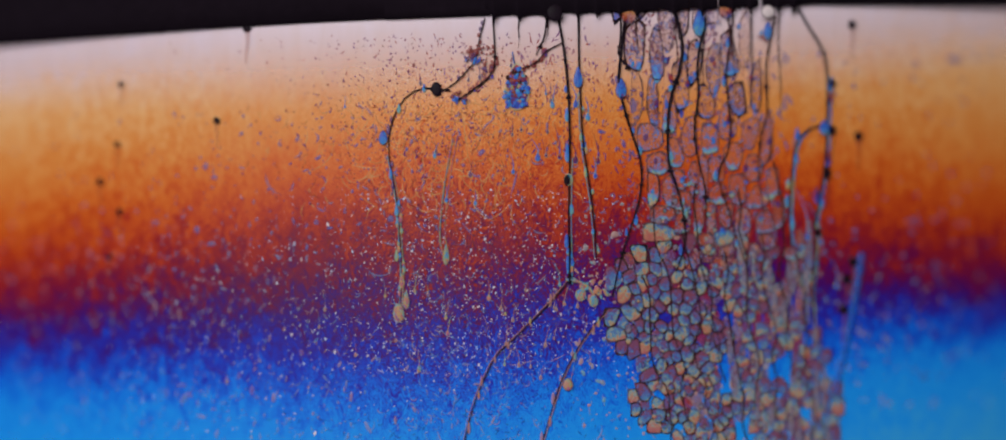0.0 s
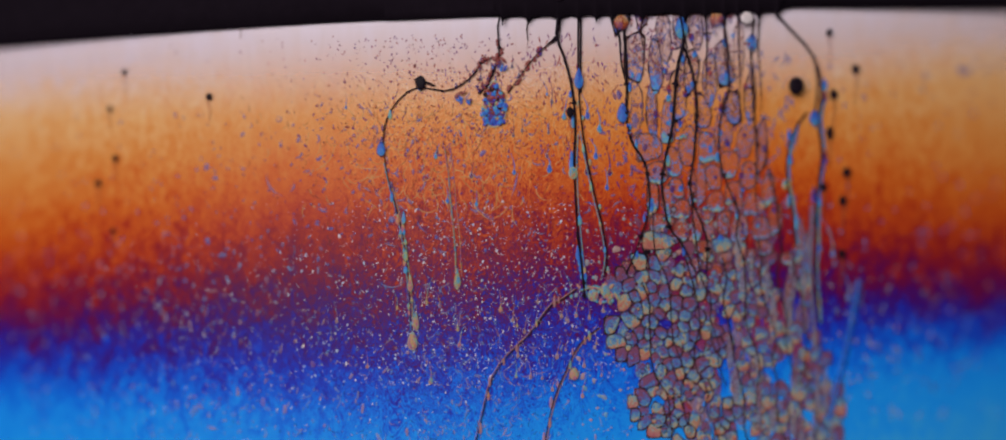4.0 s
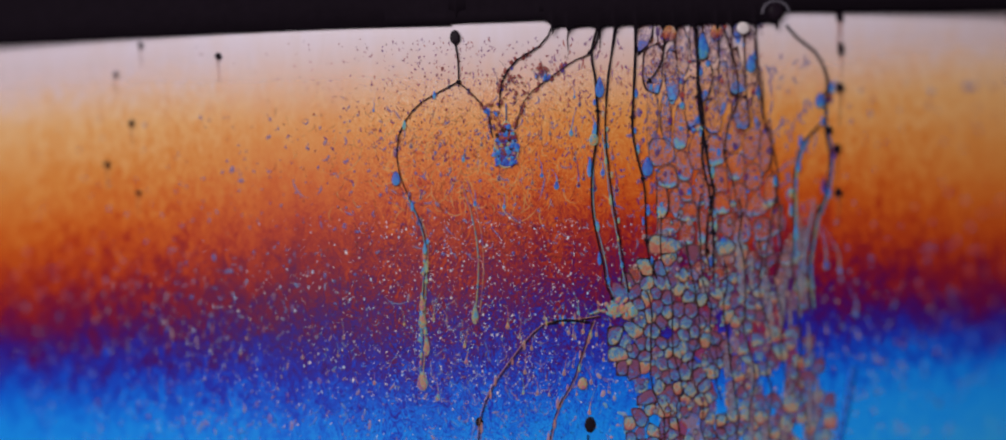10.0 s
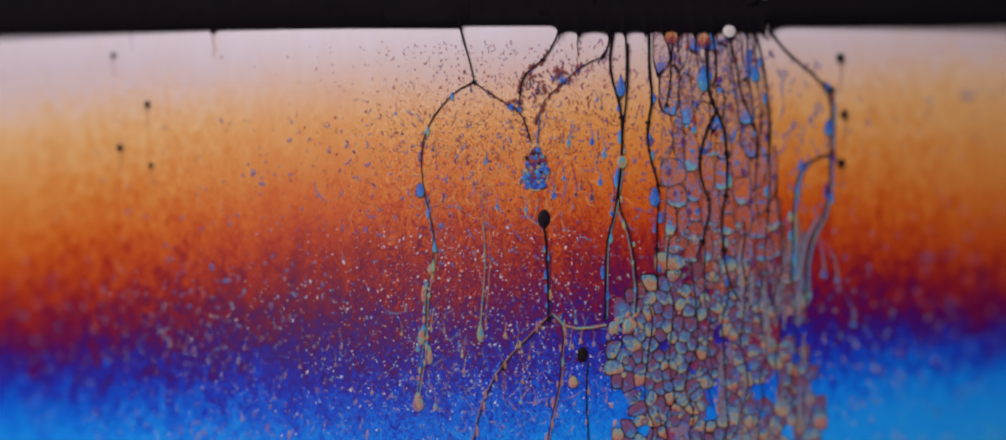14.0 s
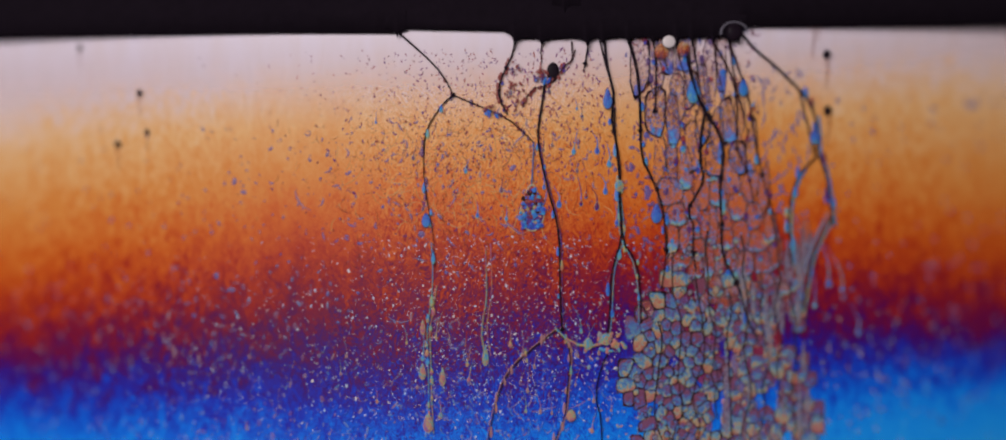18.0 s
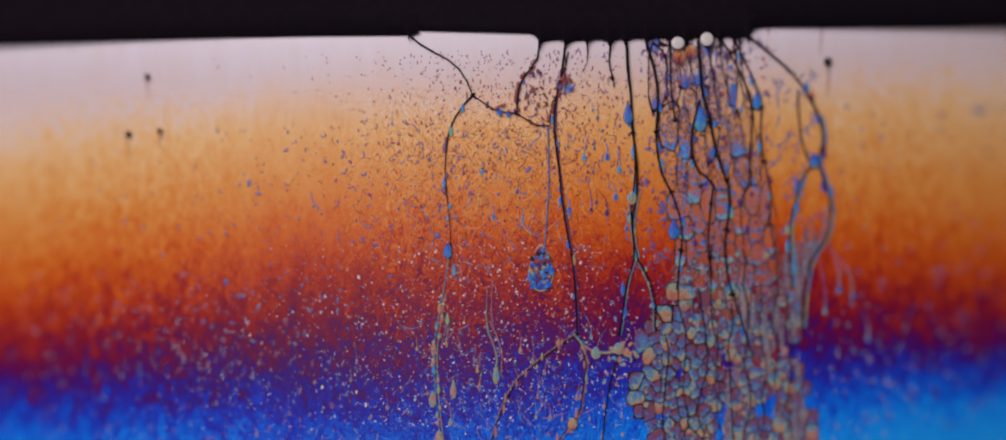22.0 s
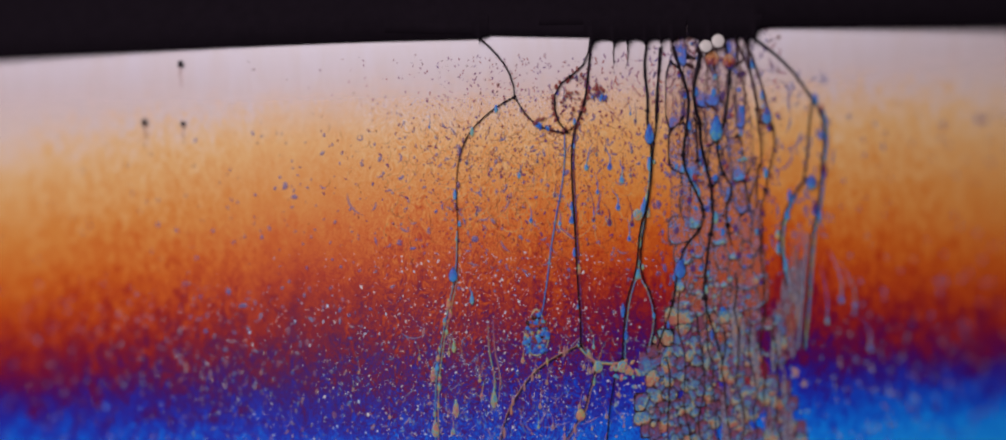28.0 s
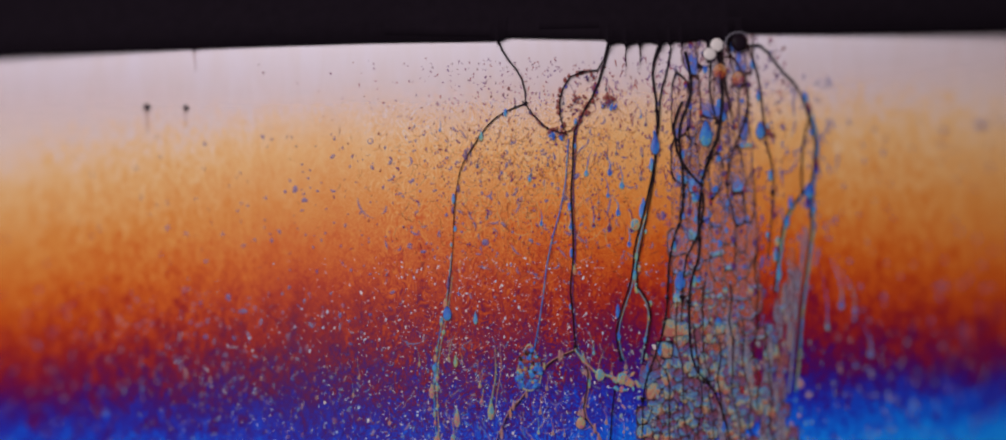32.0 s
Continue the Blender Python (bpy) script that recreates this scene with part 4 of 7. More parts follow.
stem.at(23, 650, 56, 676, 73, 720, 95, 738, 120, 748, 147)
stem.at(28, 747, 59, 770, 80, 790, 105, 800, 130, 802, 152)
vee.at(3, 700, 148, 715, 143, 735, 120, 750, 95, 755, 65, 770, 50)
vee.at(11, 730, 127, 750, 145, 770, 165, 782, 180, 788, 215)
vee.at(19, 706, 148, 735, 160, 765, 172, 790, 175, 815, 195, 835, 205)
vee.at(23, 748, 147, 770, 165, 795, 178, 820, 180, 845, 195, 868, 195)
vee.at(28, 802, 152, 820, 180, 840, 198, 865, 205, 885, 207)
pocket.at(3, 775, 25, 772, 50, 780, 75, 785, 95, 778, 120, 768, 142, 752, 150)
pocket.at(11, 870, 40, 868, 60, 850, 80, 830, 88, 820, 100, 803, 118, 798, 140, 800, 170)
pocket.at(19, 800, 60, 797, 90, 780, 125, 780, 160, 800, 185)
pocket.at(23, 855, 60, 853, 90, 835, 110, 825, 125, 820, 150, 822, 180)
pocket.at(28, 920, 60, 915, 95, 895, 115, 872, 130, 862, 155, 868, 190, 885, 207)
slant.at(3, 865, 60, 845, 75, 830, 95, 815, 110, 800, 130)
slant.at(11, 935, 85, 910, 92, 890, 105, 870, 120, 845, 145, 830, 160, 820, 200)
slant.at(23, 905, 110, 890, 130, 872, 145, 868, 190)
slant.at(28, 918, 100, 915, 150, 900, 195, 878, 208)
leg_a.at(3, 890, 448, 870, 465, 850, 475, 835, 500, 815, 525, 790, 545, 770, 570, 757, 600, 748, 640, 735, 690)
leg_a.at(11, 935, 500, 900, 505, 870, 500, 850, 500, 825, 520, 800, 550, 775, 580, 760, 610, 748, 640, 740, 690)
leg_a.at(28, 905, 538, 880, 550, 850, 567, 825, 590, 805, 620, 790, 650, 780, 690)
leg_b.at(3, 938, 525, 910, 540, 890, 560, 870, 595, 862, 610, 850, 650, 845, 690)
leg_b.at(11, 902, 510, 903, 550, 893, 590, 875, 620, 862, 650, 855, 690)
leg_b.at(28, 905, 538, 920, 560, 930, 575, 918, 610, 912, 640, 895, 665, 880, 690)
riser.at(3, 899, 370, 902, 400, 904, 440)
riser.at(23, 857, 62, 858, 95, 868, 130, 868, 190, 880, 250, 887, 330, 895, 420, 903, 525)
riser.at(28, 922, 62, 918, 100, 912, 160, 893, 205, 890, 250, 893, 310, 897, 370, 900, 440, 905, 500, 905, 540)
wall_a.at(3, 868, 30, 865, 55, 878, 85, 888, 120, 895, 160, 897, 200, 893, 240, 895, 290, 898, 340, 902, 400, 905, 455)
wall_a.at(11, 948, 50, 935, 85, 945, 115, 948, 160, 950, 205, 945, 235, 935, 260, 928, 310, 928, 350, 940, 390, 952, 440, 968, 450)
wall_a.at(19, 955, 70, 952, 110, 962, 150, 958, 185, 965, 220, 972, 260, 972, 310, 980, 360, 980, 380, 965, 420, 962, 470, 957, 515)
wall_a.at(23, 985, 70, 985, 110, 988, 150, 990, 200, 1000, 260, 1000, 310, 990, 360, 995, 405, 978, 440, 972, 490, 965, 520)
wall_a.at(28, 1007, 75, 1003, 110, 1010, 150, 1008, 195, 1015, 220, 1016, 270, 1008, 325, 997, 355, 993, 420, 978, 460, 972, 510, 970, 560)
wall_b.at(3, 900, 30, 900, 100, 902, 160, 908, 210, 917, 260, 928, 310, 940, 360, 945, 410, 935, 440)
wall_b.at(11, 975, 50, 970, 90, 960, 140, 955, 200, 957, 260, 962, 330, 972, 380, 985, 430)
wall_b.at(19, 958, 185, 965, 220, 972, 300, 980, 380, 1000, 410, 1010, 450, 1010, 500)
wall_b.at(28, 1028, 75, 1025, 130, 1025, 190, 1018, 220, 1015, 290, 993, 420, 1015, 455, 1025, 500, 1015, 540)
wall_c.at(3, 968, 30, 970, 60, 978, 110, 980, 150, 975, 190, 988, 240, 1012, 262, 1022, 310, 1015, 360, 990, 400, 965, 450)
wall_c.at(11, 1010, 50, 1008, 110, 1003, 160, 995, 200, 1003, 240, 1015, 290, 1012, 350, 1010, 400, 1020, 440)
wall_c.at(19, 993, 70, 1000, 100, 1003, 150, 1003, 200, 1005, 250, 1025, 280, 1040, 320, 1050, 355, 1050, 400, 1045, 430, 1042, 455)
wall_c.at(23, 1015, 70, 1030, 120, 1033, 170, 1030, 220, 1040, 270, 1075, 330, 1070, 390, 1060, 430, 1045, 480)
wall_c.at(28, 1050, 75, 1060, 110, 1075, 150, 1070, 200, 1062, 250, 1080, 290, 1100, 330, 1090, 360, 1065, 385, 1055, 430, 1050, 470, 1025, 540)
wall_d.at(3, 1062, 25, 1068, 60, 1055, 100, 1052, 150, 1045, 205, 1028, 250, 1022, 280, 1030, 320, 1032, 350, 1060, 380, 1070, 420)
wall_d.at(11, 1098, 50, 1098, 100, 1105, 150, 1122, 195, 1133, 235, 1132, 290, 1112, 318, 1115, 350, 1135, 400, 1140, 440)
wall_d.at(19, 1078, 70, 1082, 110, 1090, 150, 1110, 175, 1130, 200, 1140, 240, 1132, 290, 1130, 330, 1120, 365, 1125, 400, 1145, 430, 1160, 480, 1175, 520)
wall_d.at(23, 1085, 65, 1095, 110, 1095, 170, 1080, 225, 1100, 260, 1140, 300, 1130, 380, 1135, 450, 1160, 510, 1180, 560)
wall_d.at(28, 1090, 68, 1092, 95, 1082, 125, 1080, 155, 1090, 185, 1092, 225, 1100, 255, 1110, 300, 1112, 350, 1105, 370, 1100, 420, 1095, 460, 1125, 560)
wall_e.at(3, 1115, 30, 1125, 75, 1125, 115, 1130, 140, 1110, 190, 1100, 250, 1110, 300, 1130, 340, 1150, 400)
wall_e.at(11, 1185, 60, 1190, 100, 1200, 170, 1208, 240, 1220, 300, 1205, 350, 1190, 400, 1190, 450)
wall_e.at(19, 1145, 70, 1155, 100, 1170, 140, 1180, 180, 1185, 230, 1190, 280, 1200, 330, 1215, 370)
wall_e.at(23, 1160, 60, 1185, 110, 1205, 160, 1195, 220, 1195, 300, 1215, 360)
wall_e.at(28, 1165, 70, 1180, 110, 1195, 160, 1200, 190, 1210, 220, 1200, 260, 1190, 310, 1180, 350, 1190, 395)
wall_f.at(3, 1190, 30, 1180, 75, 1178, 110, 1185, 190, 1190, 230, 1185, 280, 1190, 330)
wall_f.at(11, 1120, 50, 1150, 100, 1155, 140, 1142, 190, 1135, 240, 1145, 300, 1150, 340)
wall_f.at(19, 1115, 70, 1130, 100, 1145, 130, 1150, 170, 1145, 210, 1155, 250, 1160, 300)
wall_f.at(28, 1150, 70, 1165, 100, 1180, 150, 1180, 190, 1190, 240, 1175, 290, 1165, 310, 1175, 360)
wall_g.at(3, 1068, 60, 1080, 90, 1085, 150, 1080, 220, 1078, 260, 1070, 300, 1085, 340, 1110, 380, 1105, 440)
wall_g.at(11, 1105, 150, 1098, 195, 1085, 235, 1078, 260, 1092, 290, 1112, 318, 1098, 370, 1100, 420)
wall_g.at(19, 1120, 200, 1112, 225, 1103, 270, 1105, 300, 1090, 330, 1090, 360, 1100, 375, 1090, 400, 1092, 440)
wall_g.at(28, 1138, 100, 1135, 140, 1130, 190, 1115, 220, 1125, 270, 1145, 295, 1130, 320, 1135, 360, 1140, 380)
arch.at(3, 1220, 25, 1240, 50, 1265, 80, 1280, 105, 1288, 150, 1280, 190, 1285, 240, 1272, 310, 1270, 360)
arch.at(11, 1230, 45, 1250, 70, 1275, 85, 1292, 115, 1300, 150, 1295, 190, 1288, 215, 1300, 250, 1295, 310, 1280, 340)
arch.at(19, 1165, 55, 1185, 85, 1215, 105, 1235, 130, 1260, 155, 1275, 185, 1280, 225, 1270, 245, 1290, 270, 1295, 330, 1300, 360)
arch.at(23, 1168, 52, 1205, 80, 1245, 115, 1262, 145, 1282, 180, 1285, 220, 1272, 255, 1290, 290, 1292, 330)
arch.at(28, 1175, 60, 1210, 85, 1240, 115, 1262, 150, 1280, 175, 1287, 210, 1280, 260, 1278, 310, 1265, 370)
loop.at(3, 1255, 180, 1240, 195, 1228, 230, 1225, 280, 1235, 315, 1240, 370)
loop.at(11, 1288, 215, 1260, 230, 1245, 250, 1238, 300, 1245, 340, 1240, 420)
loop.at(19, 1270, 250, 1250, 270, 1235, 300, 1230, 340, 1240, 400)
loop.at(28, 1255, 280, 1235, 305, 1220, 340, 1215, 380, 1225, 440)

strut = Border(3.2, "thin inner thread dividing the outer arch", 4.5, 0.9, BROWN)
strut.at(0, 1285, 80, 1290, 120, 1290, 200).at(6, 1268, 100, 1272, 140, 1262, 175).at(9, 1280, 100, 1285, 130, 1275, 150).at(13, 1290, 125, 1303, 160, 1300, 200)
strut.at(17, 1250, 140, 1258, 170, 1268, 200, 1272, 235).at(21, 1240, 140, 1243, 180, 1248, 220, 1262, 248).at(25, 1262, 152, 1255, 190, 1257, 230, 1260, 268)
strut.at(28, 1265, 160, 1260, 200, 1258, 240, 1252, 280).at(31, 1262, 180, 1253, 215, 1250, 255, 1250, 295)
tailing = Border(3.0, "blurred grey thread running on from the outer arch", 3.5, 0.9, BROWN)
tailing.at(0, 1270, 350, 1272, 400, 1265, 450, 1268, 500).at(6, 1275, 320, 1272, 380, 1272, 430, 1278, 500).at(9, 1275, 320, 1268, 370, 1262, 420, 1268, 480)
tailing.at(13, 1280, 340, 1262, 380, 1255, 420, 1258, 470).at(17, 1295, 340, 1275, 370, 1262, 420, 1252, 480).at(21, 1297, 330, 1292, 372, 1265, 400, 1255, 450, 1252, 500)
tailing.at(25, 1290, 320, 1280, 370, 1265, 420, 1255, 470, 1252, 540).at(28, 1266, 370, 1262, 420, 1258, 480, 1252, 540).at(31, 1265, 360, 1258, 420, 1250, 480, 1246, 540, 1240, 600)
streak = Border(15, "broad blurred blue streak sinking beside the crowded cells", 1.5, 0.8, BLUE_STREAK, "blue_streak")
streak.at(0, 1342, 400, 1332, 470, 1318, 540, 1302, 610).at(3, 1340, 430, 1328, 500, 1312, 570, 1296, 640).at(6, 1334, 470, 1322, 540, 1306, 610, 1290, 680)
streak.at(9, 1330, 540, 1318, 610, 1302, 680, 1286, 750).at(13, 1326, 690, 1314, 760, 1298, 830, 1282, 900).at(31, 1320, 900, 1310, 970, 1296, 1040, 1282, 1110)
streak.build()
# the dark hook ends above a chain of pale beads
chain = Border(2.0, "chain of pale beads", 4)
for t, c in zip(hook.times, hook.courses):
    chain.at(t, *c.ravel())
HOOK_TIMES, HOOK_ENDS = (0, 6, 13, 17, 21, 25, 31), (480, 520, 560, 470, 425, 455, 500)
hook.courses = [c[c[:, 1] < float(curve_through(HOOK_TIMES, HOOK_ENDS, t))] for t, c in zip(hook.times, hook.courses)]

for border in (strut, tailing, hook, stem, vee, pocket, slant, leg_a, leg_b, leg_c, riser, wall_a, wall_b, wall_c, wall_d, wall_e, wall_f, wall_g, arch, loop):
    border.build()


# ---- the drift of the film round the cells ----
ANCHORS = []


def anchor(*uv):
    ANCHORS.append(np.array(uv, float).reshape(8, 2))


anchor(900, 121, 903, 127, 923, 139, 971, 135, 943, 153, 969, 170, 1000, 190, 1017, 222)
anchor(899, 190, 899, 214, 916, 205, 971, 244, 963, 282, 980, 300, 995, 320, 992, 338)
anchor(1035, 20, 1047, 52, 1078, 64, 1104, 108, 1075, 150, 1090, 175, 1090, 200, 1100, 230)
anchor(1115, 270, 1113, 308, 1113, 303, 1122, 322, 1118, 370, 1128, 400, 1110, 450, 1088, 490)
anchor(1290, 200, 1272, 188, 1280, 173, 1296, 240, 1272, 240, 1270, 250, 1265, 275, 1258, 300)
anchor(1000, 440, 1000, 460, 1005, 485, 985, 500, 1002, 530, 1016, 550, 1029, 570, 1042, 610)
anchor(985, 610, 985, 620, 985, 630, 970, 650, 985, 670, 1003, 690, 1015, 705, 1030, 735)
anchor(1290, 560, 1290, 570, 1280, 580, 1262, 590, 1262, 600, 1255, 615, 1245, 630, 1230, 650)
anchor(1120, 590, 1120, 600, 1120, 610, 1110, 620, 1115, 640, 1120, 655, 1115, 670, 1100, 690)
anchor(960, -36, 965, -4, 985, 8, 1030, 52, 990, 94, 1015, 119, 1040, 144, 1060, 174)
anchor(1170, -28, 1150, 4, 1155, 16, 1190, 60, 1130, 102, 1145, 127, 1160, 152, 1160, 182)


def spread(u, v):
    """The terms of a smooth drift over the crowd."""
    x, y = (u - 1090) / 150, (v - 350) / 300
    return np.array([1.0, x, y, x * y, y * y])


ANCHOR_HOME = np.array([a[3] for a in ANCHORS])
ANCHOR_TERMS = np.array([spread(*a) for a in ANCHOR_HOME])
DRIFT = {t: np.linalg.lstsq(ANCHOR_TERMS, np.array([curve_through(STOPS, a, t) for a in ANCHORS]) - ANCHOR_HOME, rcond=None)[0] for t in BEATS}


def drift(u, v, t):
    """Where a point that lies at (u, v) at 13 s lies at t."""
    move = spread(u, v) @ DRIFT[t]
    return u + move[0], v + move[1]


# ---- the crowded cells ----
def edges_at(v):
    """The span of the crowd at height v."""
    left = np.interp(v, (40, 150, 300, 440, 490, 560, 700, 800), (1032, 1034, 1038, 1028, 962, 968, 988, 1000))
    right = np.interp(v, (-100, 50, 150, 300, 450, 560, 700, 800), (1176, 1182, 1203, 1218, 1235, 1262, 1268, 1275))
    return left, right


COLUMNS = (0.0, 0.19, 0.32, 0.47, 0.60, 0.74, 0.91, 1.0)


def cell_seeds(seed, scale):
    """Long cells in columns above, crowded round ones below."""
    rng = random.Random(seed)
    seeds = []
    for a, b in zip(COLUMNS, COLUMNS[1:]):
        v = -120 + rng.uniform(0, 50)
        while v < 440:
            l, r = edges_at(v)
            wide = (b - a) * (r - l)
            high = float(np.interp(v, (-100, 60, 220, 340, 440), (84, 74, 54, 38, 28))) * rng.uniform(0.6, 1.4) * scale
            v += high / 2
            if high > 44 and wide > 26 and rng.random() < 0.4:  # two abreast
                seeds += [(l + (a + (b - a) * f) * (r - l) + rng.uniform(-2, 2), v + rng.uniform(-8, 8), wide / 2, high * 0.9) for f in (0.26, 0.76)]
            else:
                seeds.append((l + (a + b) / 2 * (r - l) + rng.uniform(-0.16, 0.16) * wide, v, wide, high))
            v += high / 2
    spots, tries = [], 0
    while tries < 14000:
        tries += 1
        v = rng.uniform(425, 805)
        l, r = edges_at(v)
        u = rng.uniform(l - 8 + 20 * math.sin(v / 19), r + 6 + 12 * math.sin(v / 31))
        size = rng.choice((11, 13, 15, 17, 19, 23)) * scale
        if all(abs(u - a) > 60 or ((u - a) ** 2 + ((v - b) * 0.85) ** 2) > (0.5 * (size + c)) ** 2 for a, b, c in spots):
            spots.append((u, v, size))
    seeds += [(u, v, c * 1.1, c * 1.25) for u, v, c in spots]
    return seeds


def clip(poly, p, q):
    """The part of a convex outline nearer to p than to q."""
    mx, my, nx, ny = (p[0] + q[0]) / 2, (p[1] + q[1]) / 2, q[0] - p[0], q[1] - p[1]
    out = []
    for a, b in zip(poly, poly[1:] + poly[:1]):
        da, db = (a[0] - mx) * nx + (a[1] - my) * ny, (b[0] - mx) * nx + (b[1] - my) * ny
        if da <= 0:
            out.append(a)
        if da * db < 0:
            s = da / (da - db)
            out.append((a[0] + (b[0] - a[0]) * s, a[1] + (b[1] - a[1]) * s))
    return out


def rounded(poly, times=2):
    for _ in range(times):
        out = []
        for a, b in zip(poly, poly[1:] + poly[:1]):
            out += [(a[0] * 0.75 + b[0] * 0.25, a[1] * 0.75 + b[1] * 0.25), (a[0] * 0.25 + b[0] * 0.75, a[1] * 0.25 + b[1] * 0.75)]
        poly = out
    return poly


def dome(outline, height):
    """A pillow of liquid over an outline (x, z in units)."""
    n = len(outline)
    verts, faces = [], []
    for s, h in ((1.0, 0.0), (0.9, 0.45), (0.6, 0.85)):
        verts += [(x * s * UNIT, -h * height * UNIT, z * s * UNIT) for x, z in outline]
    verts.append((0, -height * UNIT, 0))
    for k in range(2):
        for i in range(n):
            j = (i + 1) % n
            faces.append((k * n + i, k * n + j, (k + 1) * n + j, (k + 1) * n + i))
    faces += [(2 * n + i, 2 * n + (i + 1) % n, 3 * n) for i in range(n)]
    return mesh_of("dome", verts, faces)


def ring(outline, width, height):
    """A raised rim along an outline."""
    n = len(outline)
    r = sum(math.hypot(x, z) for x, z in outline) / n
    verts, faces = [], []
    for s, h in ((1 + 0.5 * width / r, 0.0), (1.0, 1.0), (1 - 0.5 * width / r, 0.2)):
        verts += [(x * s * UNIT, -h * height * UNIT, z * s * UNIT) for x, z in outline]
    for k in range(2):
        for i in range(n):
            j = (i + 1) % n
            faces.append((k * n + i, k * n + j, (k + 1) * n + j, (k + 1) * n + i))
    return mesh_of("rim", verts, faces)


def outlines(seeds, share):
    """Cuts the crowd into cells, each a rounded outline round its middle."""
    for i, (u, v, wide, high) in enumerate(seeds):
        # outlines are cut in a space where the cells are as wide as they are high
        half, tall = (0.62 if v < 400 else share) * wide, share * high
        box = [(u - half, (v - tall) * wide / high), (u + half, (v - tall) * wide / high), (u + half, (v + tall) * wide / high), (u - half, (v + tall) * wide / high)]
        me = (u, v * wide / high)
        for j, (a, b, _, _) in enumerate(seeds):
            if j != i and abs(a - u) < 3 * wide and abs(b - v) < 3 * high:
                box = clip(box, me, (a, b * wide / high))
        if len(box) < 3:
            continue
        xs, zs = [a for a, _ in box], [b for _, b in box]
        area = abs(sum(a[0] * b[1] - b[0] * a[1] for a, b in zip(box, box[1:] + box[:1]))) / 2
        if area < 0.6 * (max(xs) - min(xs)) * (max(zs) - min(zs)):
            continue
        poly = [(a, b * high / wide) for a, b in box]
        cu, cv = sum(a for a, b in poly) / len(poly), sum(b for a, b in poly) / len(poly)
        yield cu, cv, [(a - cu, cv - b) for a, b in poly]


def reach_of(poly, w):
    """How far a convex outline reaches from its middle in the direction w."""
    c, d = math.cos(w), math.sin(w)
    best = 1.0
    for (ax, az), (bx, bz) in zip(poly, poly[1:] + poly[:1]):
        ex, ez = bx - ax, bz - az
        den = c * ez - d * ex
        if abs(den) > 1e-9:
            r, s = (ax * ez - az * ex) / den, (ax * d - az * c) / den
            if r > 0 and -1e-6 <= s <= 1 + 1e-6:
                best = max(best, r)
    return best


def cell_wall(poly, inner, width, height, n=22):
    """The liquid between a cell's rounded inside and its neighbours: thin along the sides, thick in the corners."""
    verts, faces = [], []
    for k in range(n):
        w = 2 * math.pi * k / n
        a, b = reach_of(poly, w) + width * 0.35, reach_of(inner, w) - width * 0.5
        b = min(b, a - width * 0.6)
        for r, h in ((a, 0.3), ((a + b) / 2, 1.0), (b, 0.0)):
            verts.append((r * math.cos(w) * UNIT, -h * height * UNIT, r * math.sin(w) * UNIT))
    for k in range(n):
        j = (k + 1) % n
        for i in range(2):
            faces.append((k * 3 + i, j * 3 + i, j * 3 + i + 1, k * 3 + i + 1))
    return mesh_of("wall", verts, faces)


def bare(u, v):
    """Where the film lies bare between the low cells."""
    return noise.noise(Vector((u / 52, v / 80, 4.2))) > 0.34 and v > 400


def oval(a, b, tip=0.0, n=14):
    """An outline half as wide as a, as high as b, drawn out to a tip above."""
    out = []
    for k in range(n):
        w = 2 * math.pi * k / n
        x, z = a * math.cos(w), b * math.sin(w)
        if z > 0:
            x *= 1 - tip * (z / b)
            z *= 1 + tip
        out.append((x, z))
    return out


def film_cell(cu, cv, poly, mat, wall, wide, lift, words):
    """One cell of the crowd, with the dark liquid round it."""
    outline = rounded(poly, 3)
    cell = tagged(part("film_cell", dome(outline, 0.5), mat), words, "liquid cell", "crowded cells of the film")
    if wall:
        part("wall", cell_wall(poly, outline, wide, 0.9), wall, cell, "dark liquid wall")
    MOVERS.append((cell, [(t, upright(*drift(cu, cv, t), lift)) for t in BEATS]))
    return cell


def cling(homes, cu, cv, lift, outline, mat, label):
    """A tiny drop that clings to the nearest cell and moves with it."""
    u, v, low, cell = min(homes, key=lambda h: (h[0] - cu) ** 2 + (h[1] - cv) ** 2)
    drop = part("drop", dome(outline, 0.5), mat, cell, label)
    drop.location = ((cu - u) * UNIT, (low - lift) * UNIT, (v - cv) * UNIT)
    return drop


